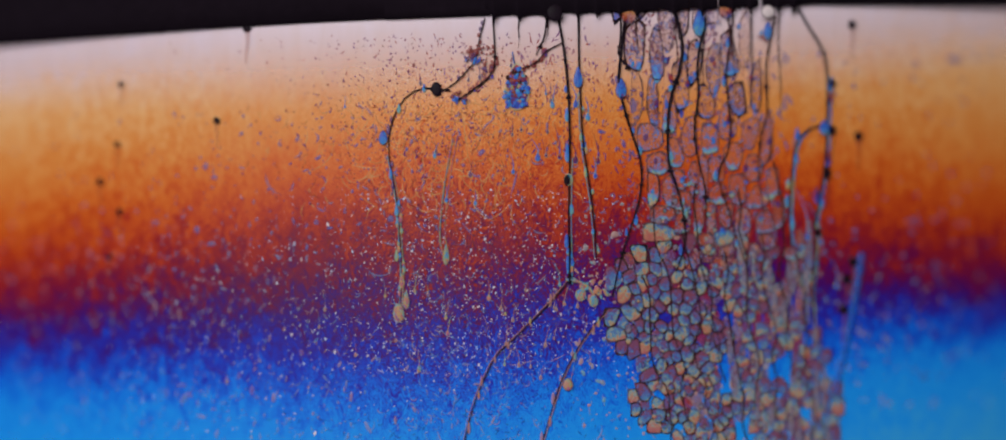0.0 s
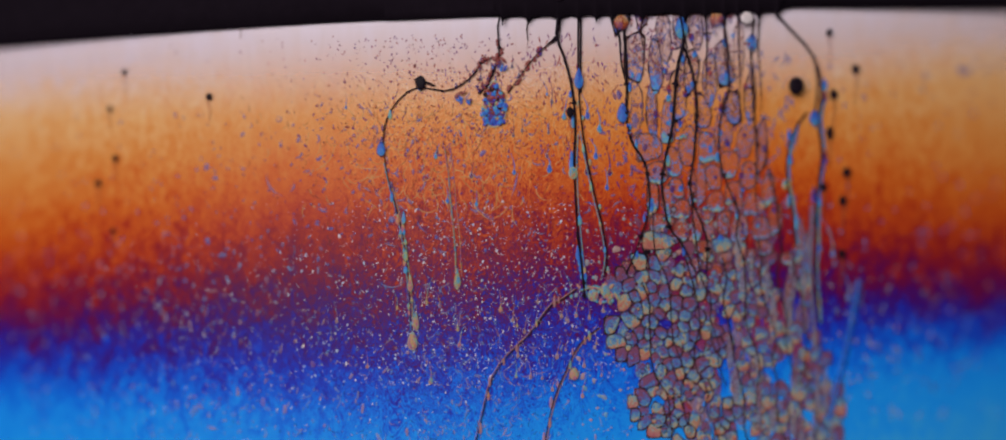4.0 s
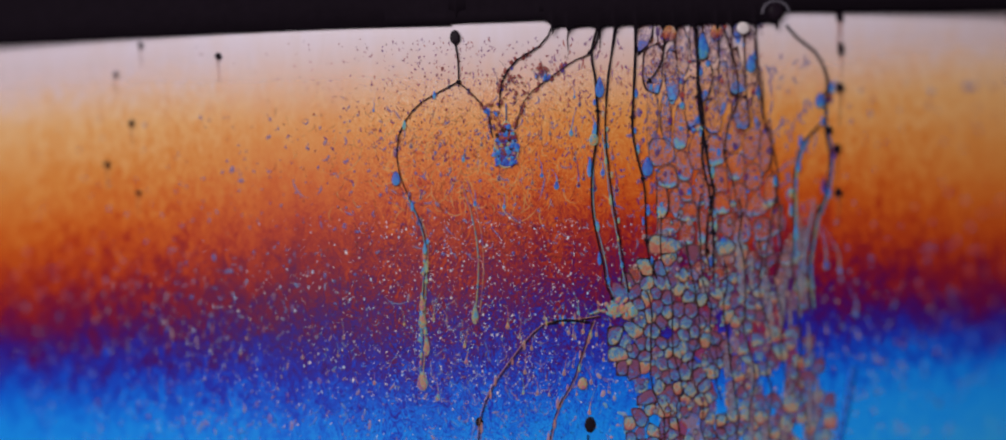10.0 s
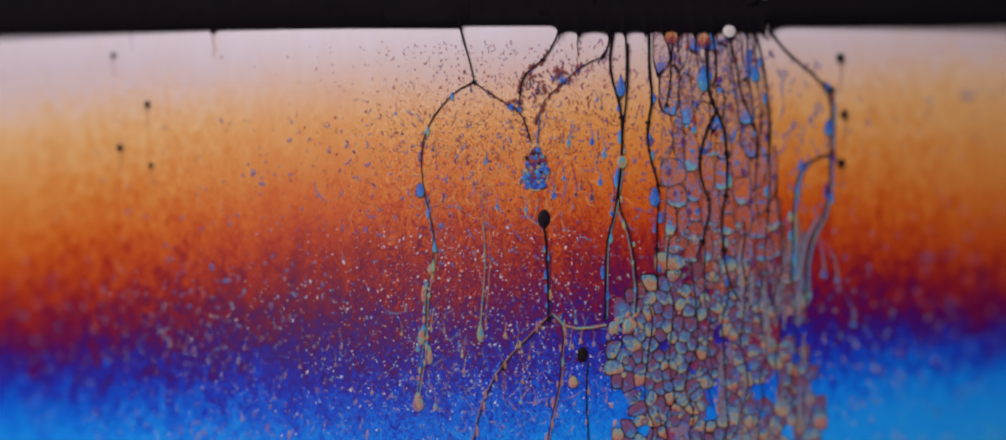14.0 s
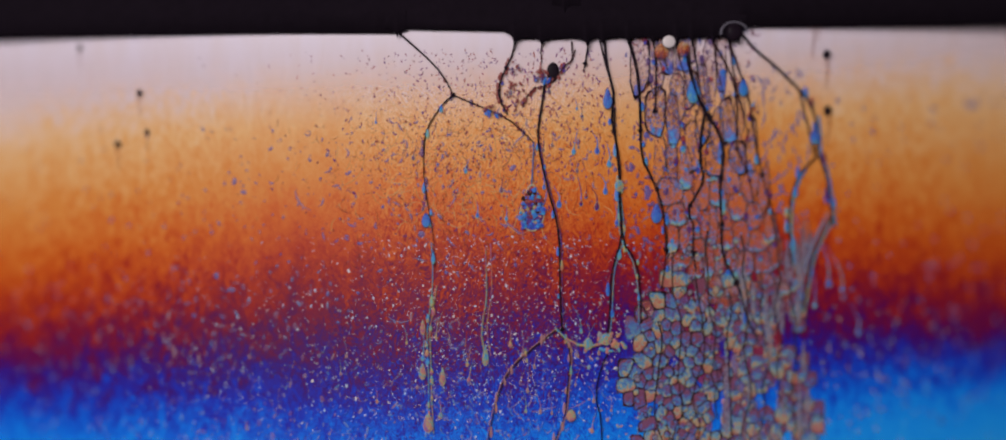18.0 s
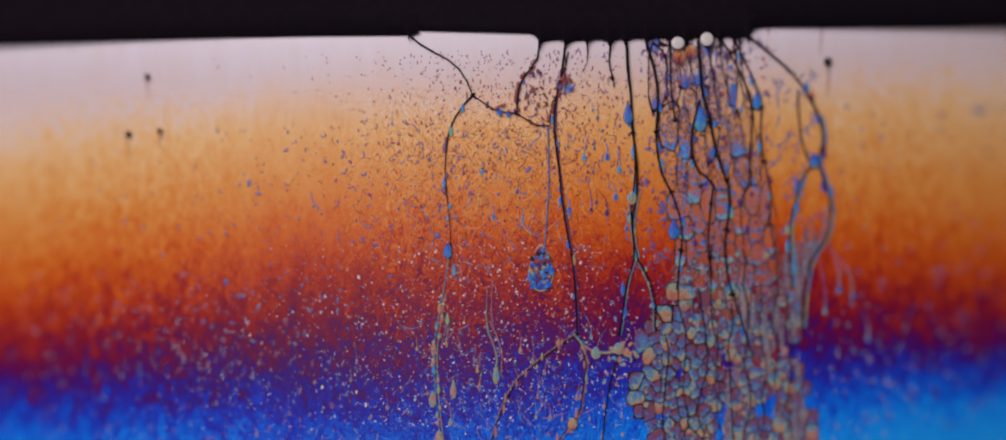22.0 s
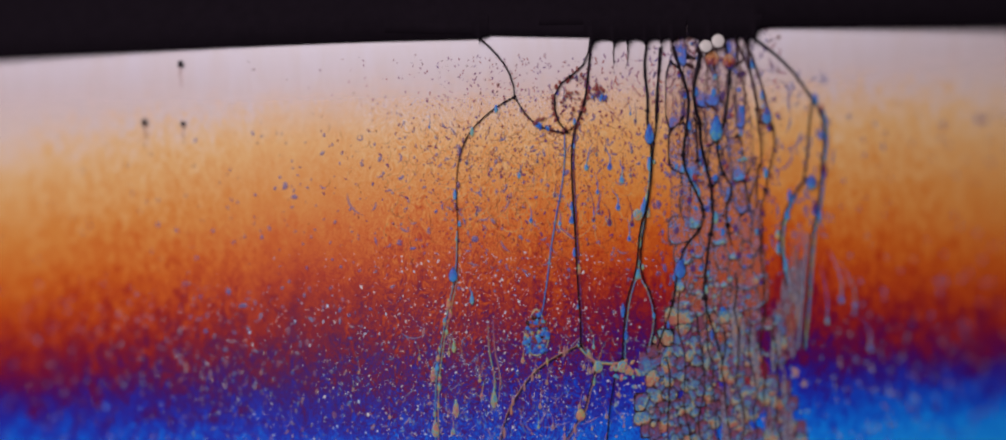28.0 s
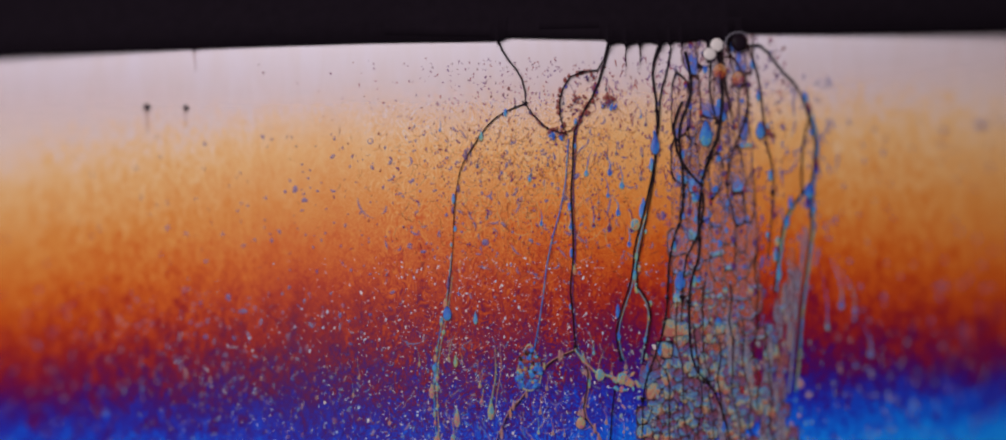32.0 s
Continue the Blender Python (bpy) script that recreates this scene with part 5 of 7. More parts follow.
def build_cells():
    rng = random.Random(11)
    homes = []
    for cu, cv, poly in outlines(cell_seeds(5, 1.0), 0.8):
        low = cv > 420 + rng.uniform(-45, 45)
        if low and (bare(cu, cv) or rng.random() < 0.06):
            continue
        grow = rng.uniform(0.92, 1.12) if low else 1.0
        poly = [(x * grow, z * grow) for x, z in poly]
        mat = (CELL_LOW if low else CELL_TOP if cv < 85 else CELL_HIGH if cv < 250 + rng.uniform(-60, 60) else CELL_MID if rng.random() < 0.8 or max(z for x, z in poly) > 18 else CELL_LOW)
        words = ("clear liquid cell with mauve stains and a blue foot" if mat in (CELL_HIGH, CELL_TOP) else
                 "blue and violet liquid cell in the crowded film" if mat is CELL_MID else "small teal and pink iridescent liquid cell")
        crisp = cu < 1130
        if not low:
            wall, wide = BORDER if crisp and rng.random() < 0.25 else BROWN if rng.random() < 0.5 else MAUVE_WALL, rng.uniform(1.5, 3.0)
        else:
            wall, wide = (BROWN if rng.random() < 0.75 else RIM) if crisp else (RIM if rng.random() < 0.6 else MAUVE_WALL), rng.uniform(1.4, 2.8)
        if mat is CELL_MID and wide < 2.6:
            wall = RIM if wide < 2.2 else MAUVE_WALL
        line, lift = wall if not low or rng.random() < 0.85 else None, 2.0 + rng.uniform(0, 0.6)
        homes.append((cu, cv, lift, film_cell(cu, cv, poly, mat, line, wide, lift, words)))
        if low and cu > 1100 and rng.random() < 0.22:
            film_cell(cu, cv, oval(rng.uniform(4, 7), rng.uniform(18, 38), rng.uniform(0, 0.4)), CELL_DRAPE, RIM if rng.random() < 0.6 else None, 1.4, 3.2,
                      "long mauve and grey liquid cell hanging in the crowd")
    # smaller drops lying over the low cells
    for k in range(190):
        cv = rng.uniform(340, 790)
        l, r = edges_at(cv)
        cu = rng.uniform(l, r)
        if bare(cu, cv):
            continue
        a = rng.uniform(2.8, 6.5)
        outline = rounded([(a * rng.uniform(0.8, 1.2) * math.cos(w), a * rng.uniform(0.8, 1.5) * math.sin(w)) for w in (0.2, 1.1, 2.0, 3.0, 4.2, 5.3)])
        drop = cling(homes, cu, cv, 3.8, outline, CELL_LOW if k % 3 else CELL_DRAPE, "tiny pastel drop")
        if k % 2:
            part("rim", ring(outline, 1.3, 0.7), RIM if k % 4 == 1 else BROWN, drop, "dark liquid rim")
    # blue and mauve drops clinging to the walls of the clear cells
    for k in range(110):
        cv = rng.uniform(-90, 400)
        l, r = edges_at(cv)
        cu = rng.uniform(l + 6, r - 4)
        a = rng.uniform(2.6, 5.6)
        outline = rounded([(a * rng.uniform(0.7, 1.2) * math.cos(w), a * rng.uniform(0.8, 1.7) * math.sin(w)) for w in (0.2, 1.1, 2.0, 3.0, 4.2, 5.3)])
        mat = (BLUE_DROP, MAUVE_DROP, CELL_MID, VIOLET_DRIP)[k % 4]
        cling(homes, cu, cv, 3.6, outline, mat, "tiny blue or mauve drop")
    # a deeper, rimless layer that shows between the cells
    for cu, cv, poly in outlines(cell_seeds(6, 1.2), 0.7):
        l, r = edges_at(cv)
        if cv < 370 + rng.uniform(-30, 30) or rng.random() < 0.2 or bare(cu, cv) or not l + 18 < cu < r - 18:
            continue
        outline = rounded([(x, z * 1.25) for x, z in poly])
        mat = CELL_MID if cv < 390 + rng.uniform(-20, 20) else HAZE_LOW
        patch = part("liquid_patch", dome(outline, 0.5), mat)
        tagged(patch, "soft mauve-stained patch behind clear cells" if mat is not HAZE_LOW else "soft violet and red patch between cells", "liquid patch", "patches between the cells")
        MOVERS.append((patch, [(t, upright(*drift(cu, cv, t), 0.9)) for t in BEATS]))


build_cells()


def strands():
    """Thin dark threads winding down through the low cells."""
    rng = random.Random(29)
    for home, top, foot in ((1010, 470, 800), (1042, 360, 720), (1076, 400, 830), (1104, 330, 640), (1132, 430, 830), (1160, 340, 700), (1186, 400, 830), (1212, 300, 620), (1236, 420, 800)):
        thread = Border(rng.uniform(2.0, 3.0), "thin dark thread winding down through the low cells", 4.2, 0.6, BROWN)
        points, u, v = [], home, top
        while v < foot:
            points.append((u, v))
            v += rng.uniform(24, 40)
            u = home + rng.uniform(-11, 11)
        for t in STOPS:
            thread.at(t, *[c for p in points for c in drift(*p, t)])
        thread.build()


def drapes():
    """Long blurred cells hanging between the crowd and the outer thread."""
    rng = random.Random(63)
    nodes = tailing.nodes(41)
    for k in range(22):
        i, off, down = 8 + (k * 13) % 33, rng.uniform(8, 48), rng.uniform(-6, 18)
        outline = oval(rng.uniform(4, 7.5), rng.uniform(17, 34), rng.uniform(0, 0.4))
        cell = tagged(part("film_cell", dome(outline, 0.5), CELL_DRAPE if k % 4 else CELL_MID), "long mauve and grey liquid cell hanging in the crowd", "liquid cell", "crowded cells of the film")
        part("wall", cell_wall(outline, rounded(outline, 1), 1.5, 0.8), RIM if k % 3 else MAUVE_WALL, cell, "dark liquid wall")
        rows = []
        for t in BEATS:
            q = curve_through(tailing.times, nodes, t)[i]
            rows.append((t, upright(q[0] - off, q[1] + down, 1.6)))
        MOVERS.append((cell, rows))


strands()
drapes()


# ---- walls between the pale fingers ----
def finger_walls():
    rng = random.Random(3)
    words = "dark brown wall between two pale fingers of film"
    for name, length, wide, liquid in (("second", 46, 2.2, BROWN), ("riser", 40, 2.4, BROWN), ("eighth", 70, 2.6, BROWN), ("ninth", 90, 3.0, BROWN), ("tenth", 120, 3.0, BORDER),
                                       ("eleventh", 130, 2.8, BROWN), ("twelfth", 150, 2.8, BROWN), ("last", 165, 2.8, BROWN)):
        wall = Border(wide, words, 5, 0.25, liquid)
        bends = [rng.uniform(-4, 4) for _ in range(3)]
        for t in EDGE_STOPS:
            u = tooth_at("fourth" if name == "riser" and t < 19 else name, t)
            v = top_at(u, t) + 8
            lean = float(np.interp(t, (0, 13, 17, 32), (0, 2, 20, 16))) * (u > 1040) * length / 110
            wall.at(t, u, v, u + lean * 0.2 + bends[0], v + length * 0.3, u + lean * 0.6 + bends[1], v + length * 0.65, u + lean + bends[2], v + length)
        wall.build()


finger_walls()
fourth = Border(3.0, "dark wall between two pale fingers of film", 5.2, 0.5)
fourth.at(0, 853, 25, 851, 40, 848, 60, 838, 80).at(3, 869, 30, 868, 45, 865, 58, 858, 62).at(6, 878, 35, 876, 50, 870, 64, 862, 72).at(9, 917, 42, 912, 60, 905, 76, 897, 84)
fourth.at(11, 949, 48, 946, 65, 940, 78, 930, 87).at(13, 960, 50, 957, 65, 953, 78, 946, 88).at(14.5, 944, 54, 942, 70, 938, 84, 930, 93).at(17, 908, 66, 908, 80, 906, 90, 898, 98)
fourth.at(19, 930, 66, 928, 78, 924, 90, 930, 110).at(21, 944, 66, 943, 80, 943, 93, 948, 125).at(23, 960, 68, 958, 85, 956, 102, 965, 135).at(25, 981, 68, 978, 95, 986, 120, 994, 150)
fourth.at(28, 1008, 68, 1004, 100, 1010, 140, 1008, 190).at(31, 1026, 72, 1013, 110, 1020, 150, 1022, 190)
fifth = Border(3.2, "dark wall between two pale fingers of film", 5.3, 0.8)
fifth.at(0, 901, 28, 902, 60, 902, 90, 903, 120).at(6, 909, 36, 907, 70, 907, 110, 907, 150).at(9, 940, 44, 933, 90, 931, 130, 930, 160).at(11, 976, 50, 970, 90, 962, 125, 958, 160)
fifth.at(13, 983, 52, 983, 95, 980, 130, 970, 152).at(17, 932, 66, 943, 105, 952, 130, 955, 155).at(21, 967, 68, 970, 110, 977, 145, 978, 180).at(25, 1003, 68, 1001, 120, 1004, 160, 1003, 200)
fifth.at(28, 1031, 72, 1028, 110, 1022, 150, 1022, 205).at(31, 1043, 76, 1038, 110, 1028, 145, 1026, 200)
seventh = Border(3.0, "dark brown wall between two pale fingers of film", 5.4, 0.8)
seventh.at(0, 967, 25, 968, 55, 963, 85, 978, 105).at(3, 950, 28, 965, 50, 967, 88, 979, 130).at(6, 973, 35, 970, 65, 963, 105, 968, 128).at(9, 1015, 44, 1018, 70, 1008, 100, 993, 140)
seventh.at(11, 1047, 48, 1050, 70, 1046, 100, 1030, 112).at(13, 1052, 50, 1057, 80, 1052, 110, 1045, 155).at(14.5, 1026, 56, 1039, 85, 1042, 125, 1035, 165).at(17, 1010, 66, 1018, 90, 1020, 130, 1022, 165)
seventh.at(19, 1031, 66, 1030, 105, 1027, 140, 1020, 180).at(21, 1042, 66, 1042, 100, 1043, 140, 1042, 175).at(23, 1047, 66, 1048, 110, 1050, 160, 1062, 200).at(25, 1069, 66, 1062, 115, 1068, 160, 1078, 210)
seventh.at(28, 1092, 66, 1080, 140, 1085, 200, 1087, 250).at(31, 1102, 72, 1105, 100, 1100, 140, 1112, 200)
for border in (fourth, fifth, seventh):
    border.build()


# ---- thickened knots where borders meet ----
def knot_mesh(size):
    """A three-pointed, hollow-sided drop of liquid."""
    verts, faces = [(0, -0.3 * size * UNIT, 0)], []
    n = 24
    for k in range(n):
        w = 2 * math.pi * k / n + math.pi / 2
        r = size * (0.3 + 0.28 * abs(math.cos(1.5 * (w - math.pi / 2))) ** 2)
        verts.append((r * math.cos(w) * UNIT, 0, r * math.sin(w) * UNIT))
    faces = [(0, 1 + k, 1 + (k + 1) % n) for k in range(n)]
    return mesh_of("knot", verts, faces)


def knots():
    rng = random.Random(8)
    for border, places, size in ((stem, (1.0,), 8), (riser, (1.0,), 7), (wall_a, (0.3, 1.0), 8), (fourth, (0.85,), 8), (wall_c, (0.35, 0.6, 0.85), 9), (wall_d, (0.25, 0.45, 0.62, 0.8), 11),
                                 (wall_g, (0.3, 0.6, 0.9), 9), (wall_e, (0.4, 0.7), 8), (wall_f, (0.35, 0.65), 8), (seventh, (1.0,), 8), (arch, (0.45, 0.75), 8), (pocket, (0.4, 0.7), 6)):
        nodes = border.nodes(41)
        for place in places:
            ob = tagged(part("border_knot", knot_mesh(size * rng.uniform(0.85, 1.15)), border.liquid), "dark three-pointed knot where film borders meet", "border knot", "knots where borders meet")
            i, turn = int(place * 40), rng.choice((0, 60)) + rng.uniform(-15, 15)
            rows = []
            for t in BEATS:
                q = curve_through(border.times, nodes, t)[i]
                rows.append((t, upright(q[0], q[1], border.lift + 0.4, turn)))
            MOVERS.append((ob, rows))


knots()


# ---- single drops ----
def roam(ob, lift, *tuv, since=0, until=99):
    """Keys a drop that goes from place to place: t, u, v and so on; before `since` and after `until` it lies behind the film."""
    rows = np.array(tuv, float).reshape(-1, 3)
    if rows[-1, 2] < 45 and rows[-1, 0] < 30:  # it rises on into the black film
        rows = np.vstack((rows, (rows[-1, 0] + 1, rows[-1, 1], -60)))
    times = sorted(set(BEATS) | {float(t) for t in rows[:, 0]} | ({since, since - 0.3} if since else set()) | ({until, until + 0.3} if until < 32 else set()))
    places = [curve_through(rows[:, 0], rows[:, 1:], t) if rows[0, 0] <= t <= rows[-1, 0] else rows[0 if t < rows[0, 0] else -1, 1:] for t in times]
    MOVERS.append((ob, [(t, upright(q[0], q[1], lift if since <= t <= until else -6)) for t, q in zip(times, places)]))
    return ob


def black_drop(r, tall, label, group="black spots rising in the film"):
    ob = part("black_drop", dome(oval(r, r * tall, 0.0, 16), r * 0.12), BORDER)
    if r < 8:  # a faint rust-coloured wake hangs below a rising spot
        verts, faces = [], []
        for i in range(9):
            f = i / 8
            w, x, z = r * (0.55 - 0.35 * f), math.sin(f * 4 + r) * 1.6, -r * tall - f * 7 * r
            verts += [((x - w) * UNIT, 0.2 * UNIT, z * UNIT), (x * UNIT, -0.2 * UNIT, z * UNIT), ((x + w) * UNIT, 0.2 * UNIT, z * UNIT)]
        for i in range(8):
            for j in range(2):
                a = i * 3 + j
                faces.append((a, a + 3, a + 4, a + 1))
        part("wake", mesh_of("wake", verts, faces), SPOT_TRAIL, ob, "faint rust-coloured wake")
    return tagged(ob, label, "black spot", group)


SMALL = "small round black spot rising through the gold film"
roam(black_drop(5.2, 1.1, SMALL), 5, 0, 155, 283, 6, 152, 286, 9, 161, 266, 11, 173, 247, 13, 187, 234, 17, 182, 222, 19, 185, 227, 21, 194, 213, 23, 205, 207, 25, 213, 201, 28, 225, 191, 30, 233, 179, 32, 228, 167)
roam(black_drop(5.2, 1.1, SMALL), 5, 0, 337, 188, 3, 329, 160, 6, 320, 132, 9, 340, 98, 13, 335, 57, 16, 325, 20)
roam(black_drop(4.5, 1.1, SMALL), 5, 0, 188, 131, 6, 198, 101, 9, 220, 77, 13, 208, 52, 16, 200, 15)
roam(black_drop(7, 1.0, SMALL), 5, 0, 384, 43, 2, 380, 31, 4, 376, 5)
roam(black_drop(4.5, 1.0, SMALL), 5, 0, 182, 225, 6, 168, 147, 9, 180, 125, 13, 180, 90, 19, 117, 70, 23, 110, 35)
roam(black_drop(4.5, 1.3, SMALL), 5, 0, 185, 330, 6, 178, 218, 9, 195, 200, 13, 230, 168, 19, 216, 140, 23, 236, 115, 28, 281, 100, 32, 303, 74)
roam(black_drop(4, 1.1, SMALL), 5, 0, 170, 400, 6, 180, 340, 13, 235, 270, 19, 228, 202, 23, 257, 205, 28, 285, 193, 32, 289, 168)
RISING = "round black spot rising beside the crowded cells"
roam(black_drop(7, 1.0, RISING), 6, 0, 1328, 38, 3, 1328, -10)
roam(black_drop(7, 1.1, RISING), 6, 0, 1338, 212, 3, 1335, 135, 6, 1330, 60, 9, 1310, 30, 11, 1305, -5)
roam(black_drop(7.5, 1.1, RISING), 6, 0, 1330, 408, 6, 1315, 210, 9, 1308, 150, 13, 1317, 103, 17, 1270, 50, 18.5, 1268, 20)
roam(black_drop(7, 1.1, RISING), 6, 0, 1320, 435, 6, 1310, 270, 9, 1302, 242, 13, 1320, 196, 17, 1291, 110, 19, 1287, 64, 21, 1278, 45, 22.5, 1280, 15)
roam(black_drop(7, 1.1, RISING), 6, 0, 1315, 482, 6, 1310, 357, 9, 1305, 311, 13, 1315, 270, 17, 1289, 193, 19, 1291, 152, 21, 1288, 118, 23, 1294, 77, 25, 1297, 50, 27, 1300, 15)
roam(black_drop(7, 1.2, RISING), 6, 0, 1297, 203, 3, 1299, 160, 6, 1300, 120, 9, 1310, 48, 11, 1308, 0)
roam(black_drop(6, 1.8, RISING), 6, 0, 1290, 270, 6, 1296, 172, 9, 1309, 100, 12, 1312, 30, 13, 1312, 10)
roam(black_drop(6, 1.1, RISING), 6, 0, 1275, 362, 6, 1287, 258, 9, 1290, 215, 13, 1300, 165, 17, 1276, 40, 18, 1276, 15)
roam(black_drop(5.5, 1.2, RISING), 6, 0, 1298, 130, 3, 1296, 70, 6, 1285, 5)
HEAD = "large black drop pulling a dark thread up through the film"
roam(black_drop(10, 1.5, HEAD), 1.2, 0, 985, 455, 9, 1000, 500, 10.5, 930, 500, 11, 873, 500, 11.5, 868, 478, 12, 868, 464, 12.5, 865, 443, 13, 858, 411, 13.5, 853, 374, 14, 848, 341,
     14.5, 844, 315, 16.5, 835, 185, 17, 837, 158, 17.5, 850, 135, 18, 862, 112, 18.5, 871, 95, 19, 880, 73, 20, 890, 62, 20.6, 897, 40, since=10.8)
roam(black_drop(9, 1.4, HEAD), 1.2, 0, 890, 740, 9, 917, 695, 9.5, 917, 680, 10, 920, 662, 11, 918, 630, 12, 913, 597, 13, 912, 573, 14, 908, 553, 14.5, 909, 547, 16.5, 932, 530, 17, 945, 522, 19, 1000, 540, 25, 1050, 590, 32, 1050, 640, until=17.2)
roam(black_drop(8.5, 1.6, HEAD), 1.4, 0, 1000, 410, 3.5, 1008, 388, 5.5, 1009, 367, 6, 1010, 352, 6.5, 1005, 335, 7, 988, 306, 7.5, 980, 270, 8, 966, 210, 8.5, 966, 103, 9, 973, 38, 9.5, 975, 10, since=3.0)
roam(black_drop(8, 1.4, HEAD), 7, 0, 680, 139, 3.5, 655, 131, 5.5, 657, 121, 6, 664, 117, 7, 673, 114, 8, 684, 101, 9, 697, 82, 10, 709, 58, 11, 719, 44, 11.5, 722, 36, 12.5, 726, 12)
roam(black_drop(6, 1.3, HEAD), 1.2, 0, 735, 800, 8, 752, 700, 9, 754, 668, 10, 747, 658, 11, 748, 640, 12, 748, 624, 13, 765, 600, 14, 785, 570, 16.5, 862, 510, 18, 905, 535, 20, 1010, 560, 25, 1040, 590, 32, 1040, 620, until=16.8)
roam(black_drop(12, 1.1, "black drop bursting into the black film"), 16, 0, 865, 20, 1, 868, 16, 3, 870, 2, 5, 872, -30)


def ringed_drop(*tuv, since=0):
    """A black drop under a bulging pale rim, where it breaks into the black film."""
    ob = tagged(part("black_drop", dome(oval(13, 14), 4), BORDER), "black drop under a pale bulging rim at the black film", "black spot", "black spots rising in the film")
    verts, faces = [], []
    for k in range(25):
        w = math.pi * (k / 24) * 1.1 - 0.05 * math.pi
        for r, h in ((19.5, 0), (18, 2.2), (16, 0)):
            verts.append((r * math.cos(w) * 1.25 * UNIT, -h * UNIT, (r * math.sin(w) - 2) * UNIT))
    for k in range(24):
        for i in range(2):
            a = k * 3 + i
            faces.append((a, a + 3, a + 4, a + 1))
    part("rim", mesh_of("rim", verts, faces), FAINT_RIM, ob, "faint silvery rim")
    return roam(ob, 16, *tuv, since=since)


ringed_drop(0, 1262, 205, 2.5, 1256, 175, 3.5, 1245, 150, 5.5, 1233, 78, 6, 1230, 62, 7, 1223, 38, 8, 1217, 24, 9, 1213, 21, 10.5, 1208, 14, 12, 1205, -30, since=2.4)
ringed_drop(0, 1008, 88, 1, 1008, 43, 1.5, 1006, 27, 2, 1005, 17, 2.5, 1001, 15, 2.9, 1000, -40, since=0.4)
roam(black_drop(5.5, 1.6, SMALL), 9, 0, 884, 281, 2, 890, 255, 3.5, 892, 228, 4.7, 880, 60, 5.2, 876, 0)
ringed_drop(0, 1175, -45, 13, 1175, -30, 15, 1165, 30, 16.5, 1158, 57, 17, 1152, 57, 18, 1145, 50, 19, 1142, 46, 20, 1152, 38, 21, 1160, -30)
ringed_drop(0, 890, 110, 18, 872, 104, 19, 881, 76, 19.5, 885, 66, 20, 889, 56, 20.6, 893, 44, 21.2, 897, -10, since=18.9)
ringed_drop(0, 1150, -45, 31.15, 1150, -40, 31.4, 1147, 56, 31.6, 1150, 62, 32, 1152, 66)


# ---- hanging droplets and beads ----
def droplet(a, b, tip, material, label, category="droplet", group="droplets hanging in the film"):
    ob = part("droplet", dome(oval(a, b, tip, 16), a * 0.2), material)
    part("rim", ring(oval(a, b, tip, 16), 1.2, a * 0.2), DROP_RIM if material is CREAM_DROP else RIM, ob, "thin rim")
    if a > 7.5 and material is CREAM_DROP:
        part("inner_ring", ring(oval(a * 0.5, b * 0.45, 0.2, 12), 1.4, a * 0.3), DROP_RIM, ob)
    return tagged(ob, label, category, group)


CREAM = "cream-coloured hanging droplet below a thin thread"
roam(droplet(8, 12, 0.4, CREAM_DROP, CREAM), 6, 0, 622, 490, 3.5, 639, 528, 6, 658, 558, 9, 660, 588, 13, 650, 620, 17, 663, 655, 21, 681, 682, 25, 690, 705, 32, 690, 760)
roam(droplet(5, 12, 0.7, CREAM_DROP, CREAM), 6, 0, 695, 400, 6, 722, 458, 9, 737, 486, 13, 747, 512, 17, 752, 550, 21, 773, 580, 25, 773, 605, 31, 765, 642)
roam(droplet(5, 11, 0.6, CREAM_DROP, CREAM), 6, 0, 633, 470, 6, 655, 520, 9, 664, 540, 13, 667, 550, 17, 684, 585, 21, 705, 605, 25, 709, 625, 31, 712, 655)
roam(droplet(5.5, 10, 0.5, CREAM_DROP, CREAM), 6, 0, 618, 488, 6, 650, 545, 9, 658, 500, 13, 657, 517, 17, 656, 570, 21, 673, 615, 25, 676, 650, 31, 681, 690)
roam(droplet(4, 9, 0.5, CREAM_DROP, CREAM), 6, 0, 626, 440, 6, 646, 450, 9, 656, 480, 13, 661, 455, 17, 656, 503, 21, 675, 538, 25, 676, 562, 31, 673, 612)
roam(droplet(3.6, 8, 0.7, TEAL_DROP, "pale teal droplet on a thin thread"), 6, 0, 618, 400, 6, 641, 400, 9, 659, 420, 13, 676, 410, 17, 670, 462, 21, 694, 492, 25, 704, 520, 31, 710, 565)
roam(droplet(3.6, 8, 0.8, TEAL_DROP, "pale teal droplet on a thin thread"), 6, 0, 618, 330, 6, 636, 350, 9, 655, 390, 13, 678, 385, 17, 672, 400, 21, 700, 418, 25, 728, 440, 31, 741, 498)
BLUE = "bright blue droplet sitting on a dark thread"
roam(droplet(7, 10, 0.3, BLUE_DROP, BLUE), 6, 0, 597, 216, 6, 593, 245, 9, 606, 276, 13, 654, 289, 17, 656, 338, 19, 676, 352, 21, 694, 380, 23, 700, 401, 25, 703, 406, 28, 706, 430, 32, 697, 490)
roam(droplet(7.5, 13, 0.6, BLUE_DROP, BLUE), 8, 0, 901, 124, 6, 903, 127, 9, 922, 140, 13, 972, 136, 17, 944, 152, 21, 971, 175, 25, 1001, 196, 31, 1021, 228)
roam(droplet(7, 9, 0.0, CREAM_DROP, "pale round bead strung on a dark border"), 8, 0, 886, 280, 6, 898, 262, 9, 912, 215, 13, 971, 243, 17, 963, 283, 21, 980, 305, 25, 996, 320, 31, 990, 350)
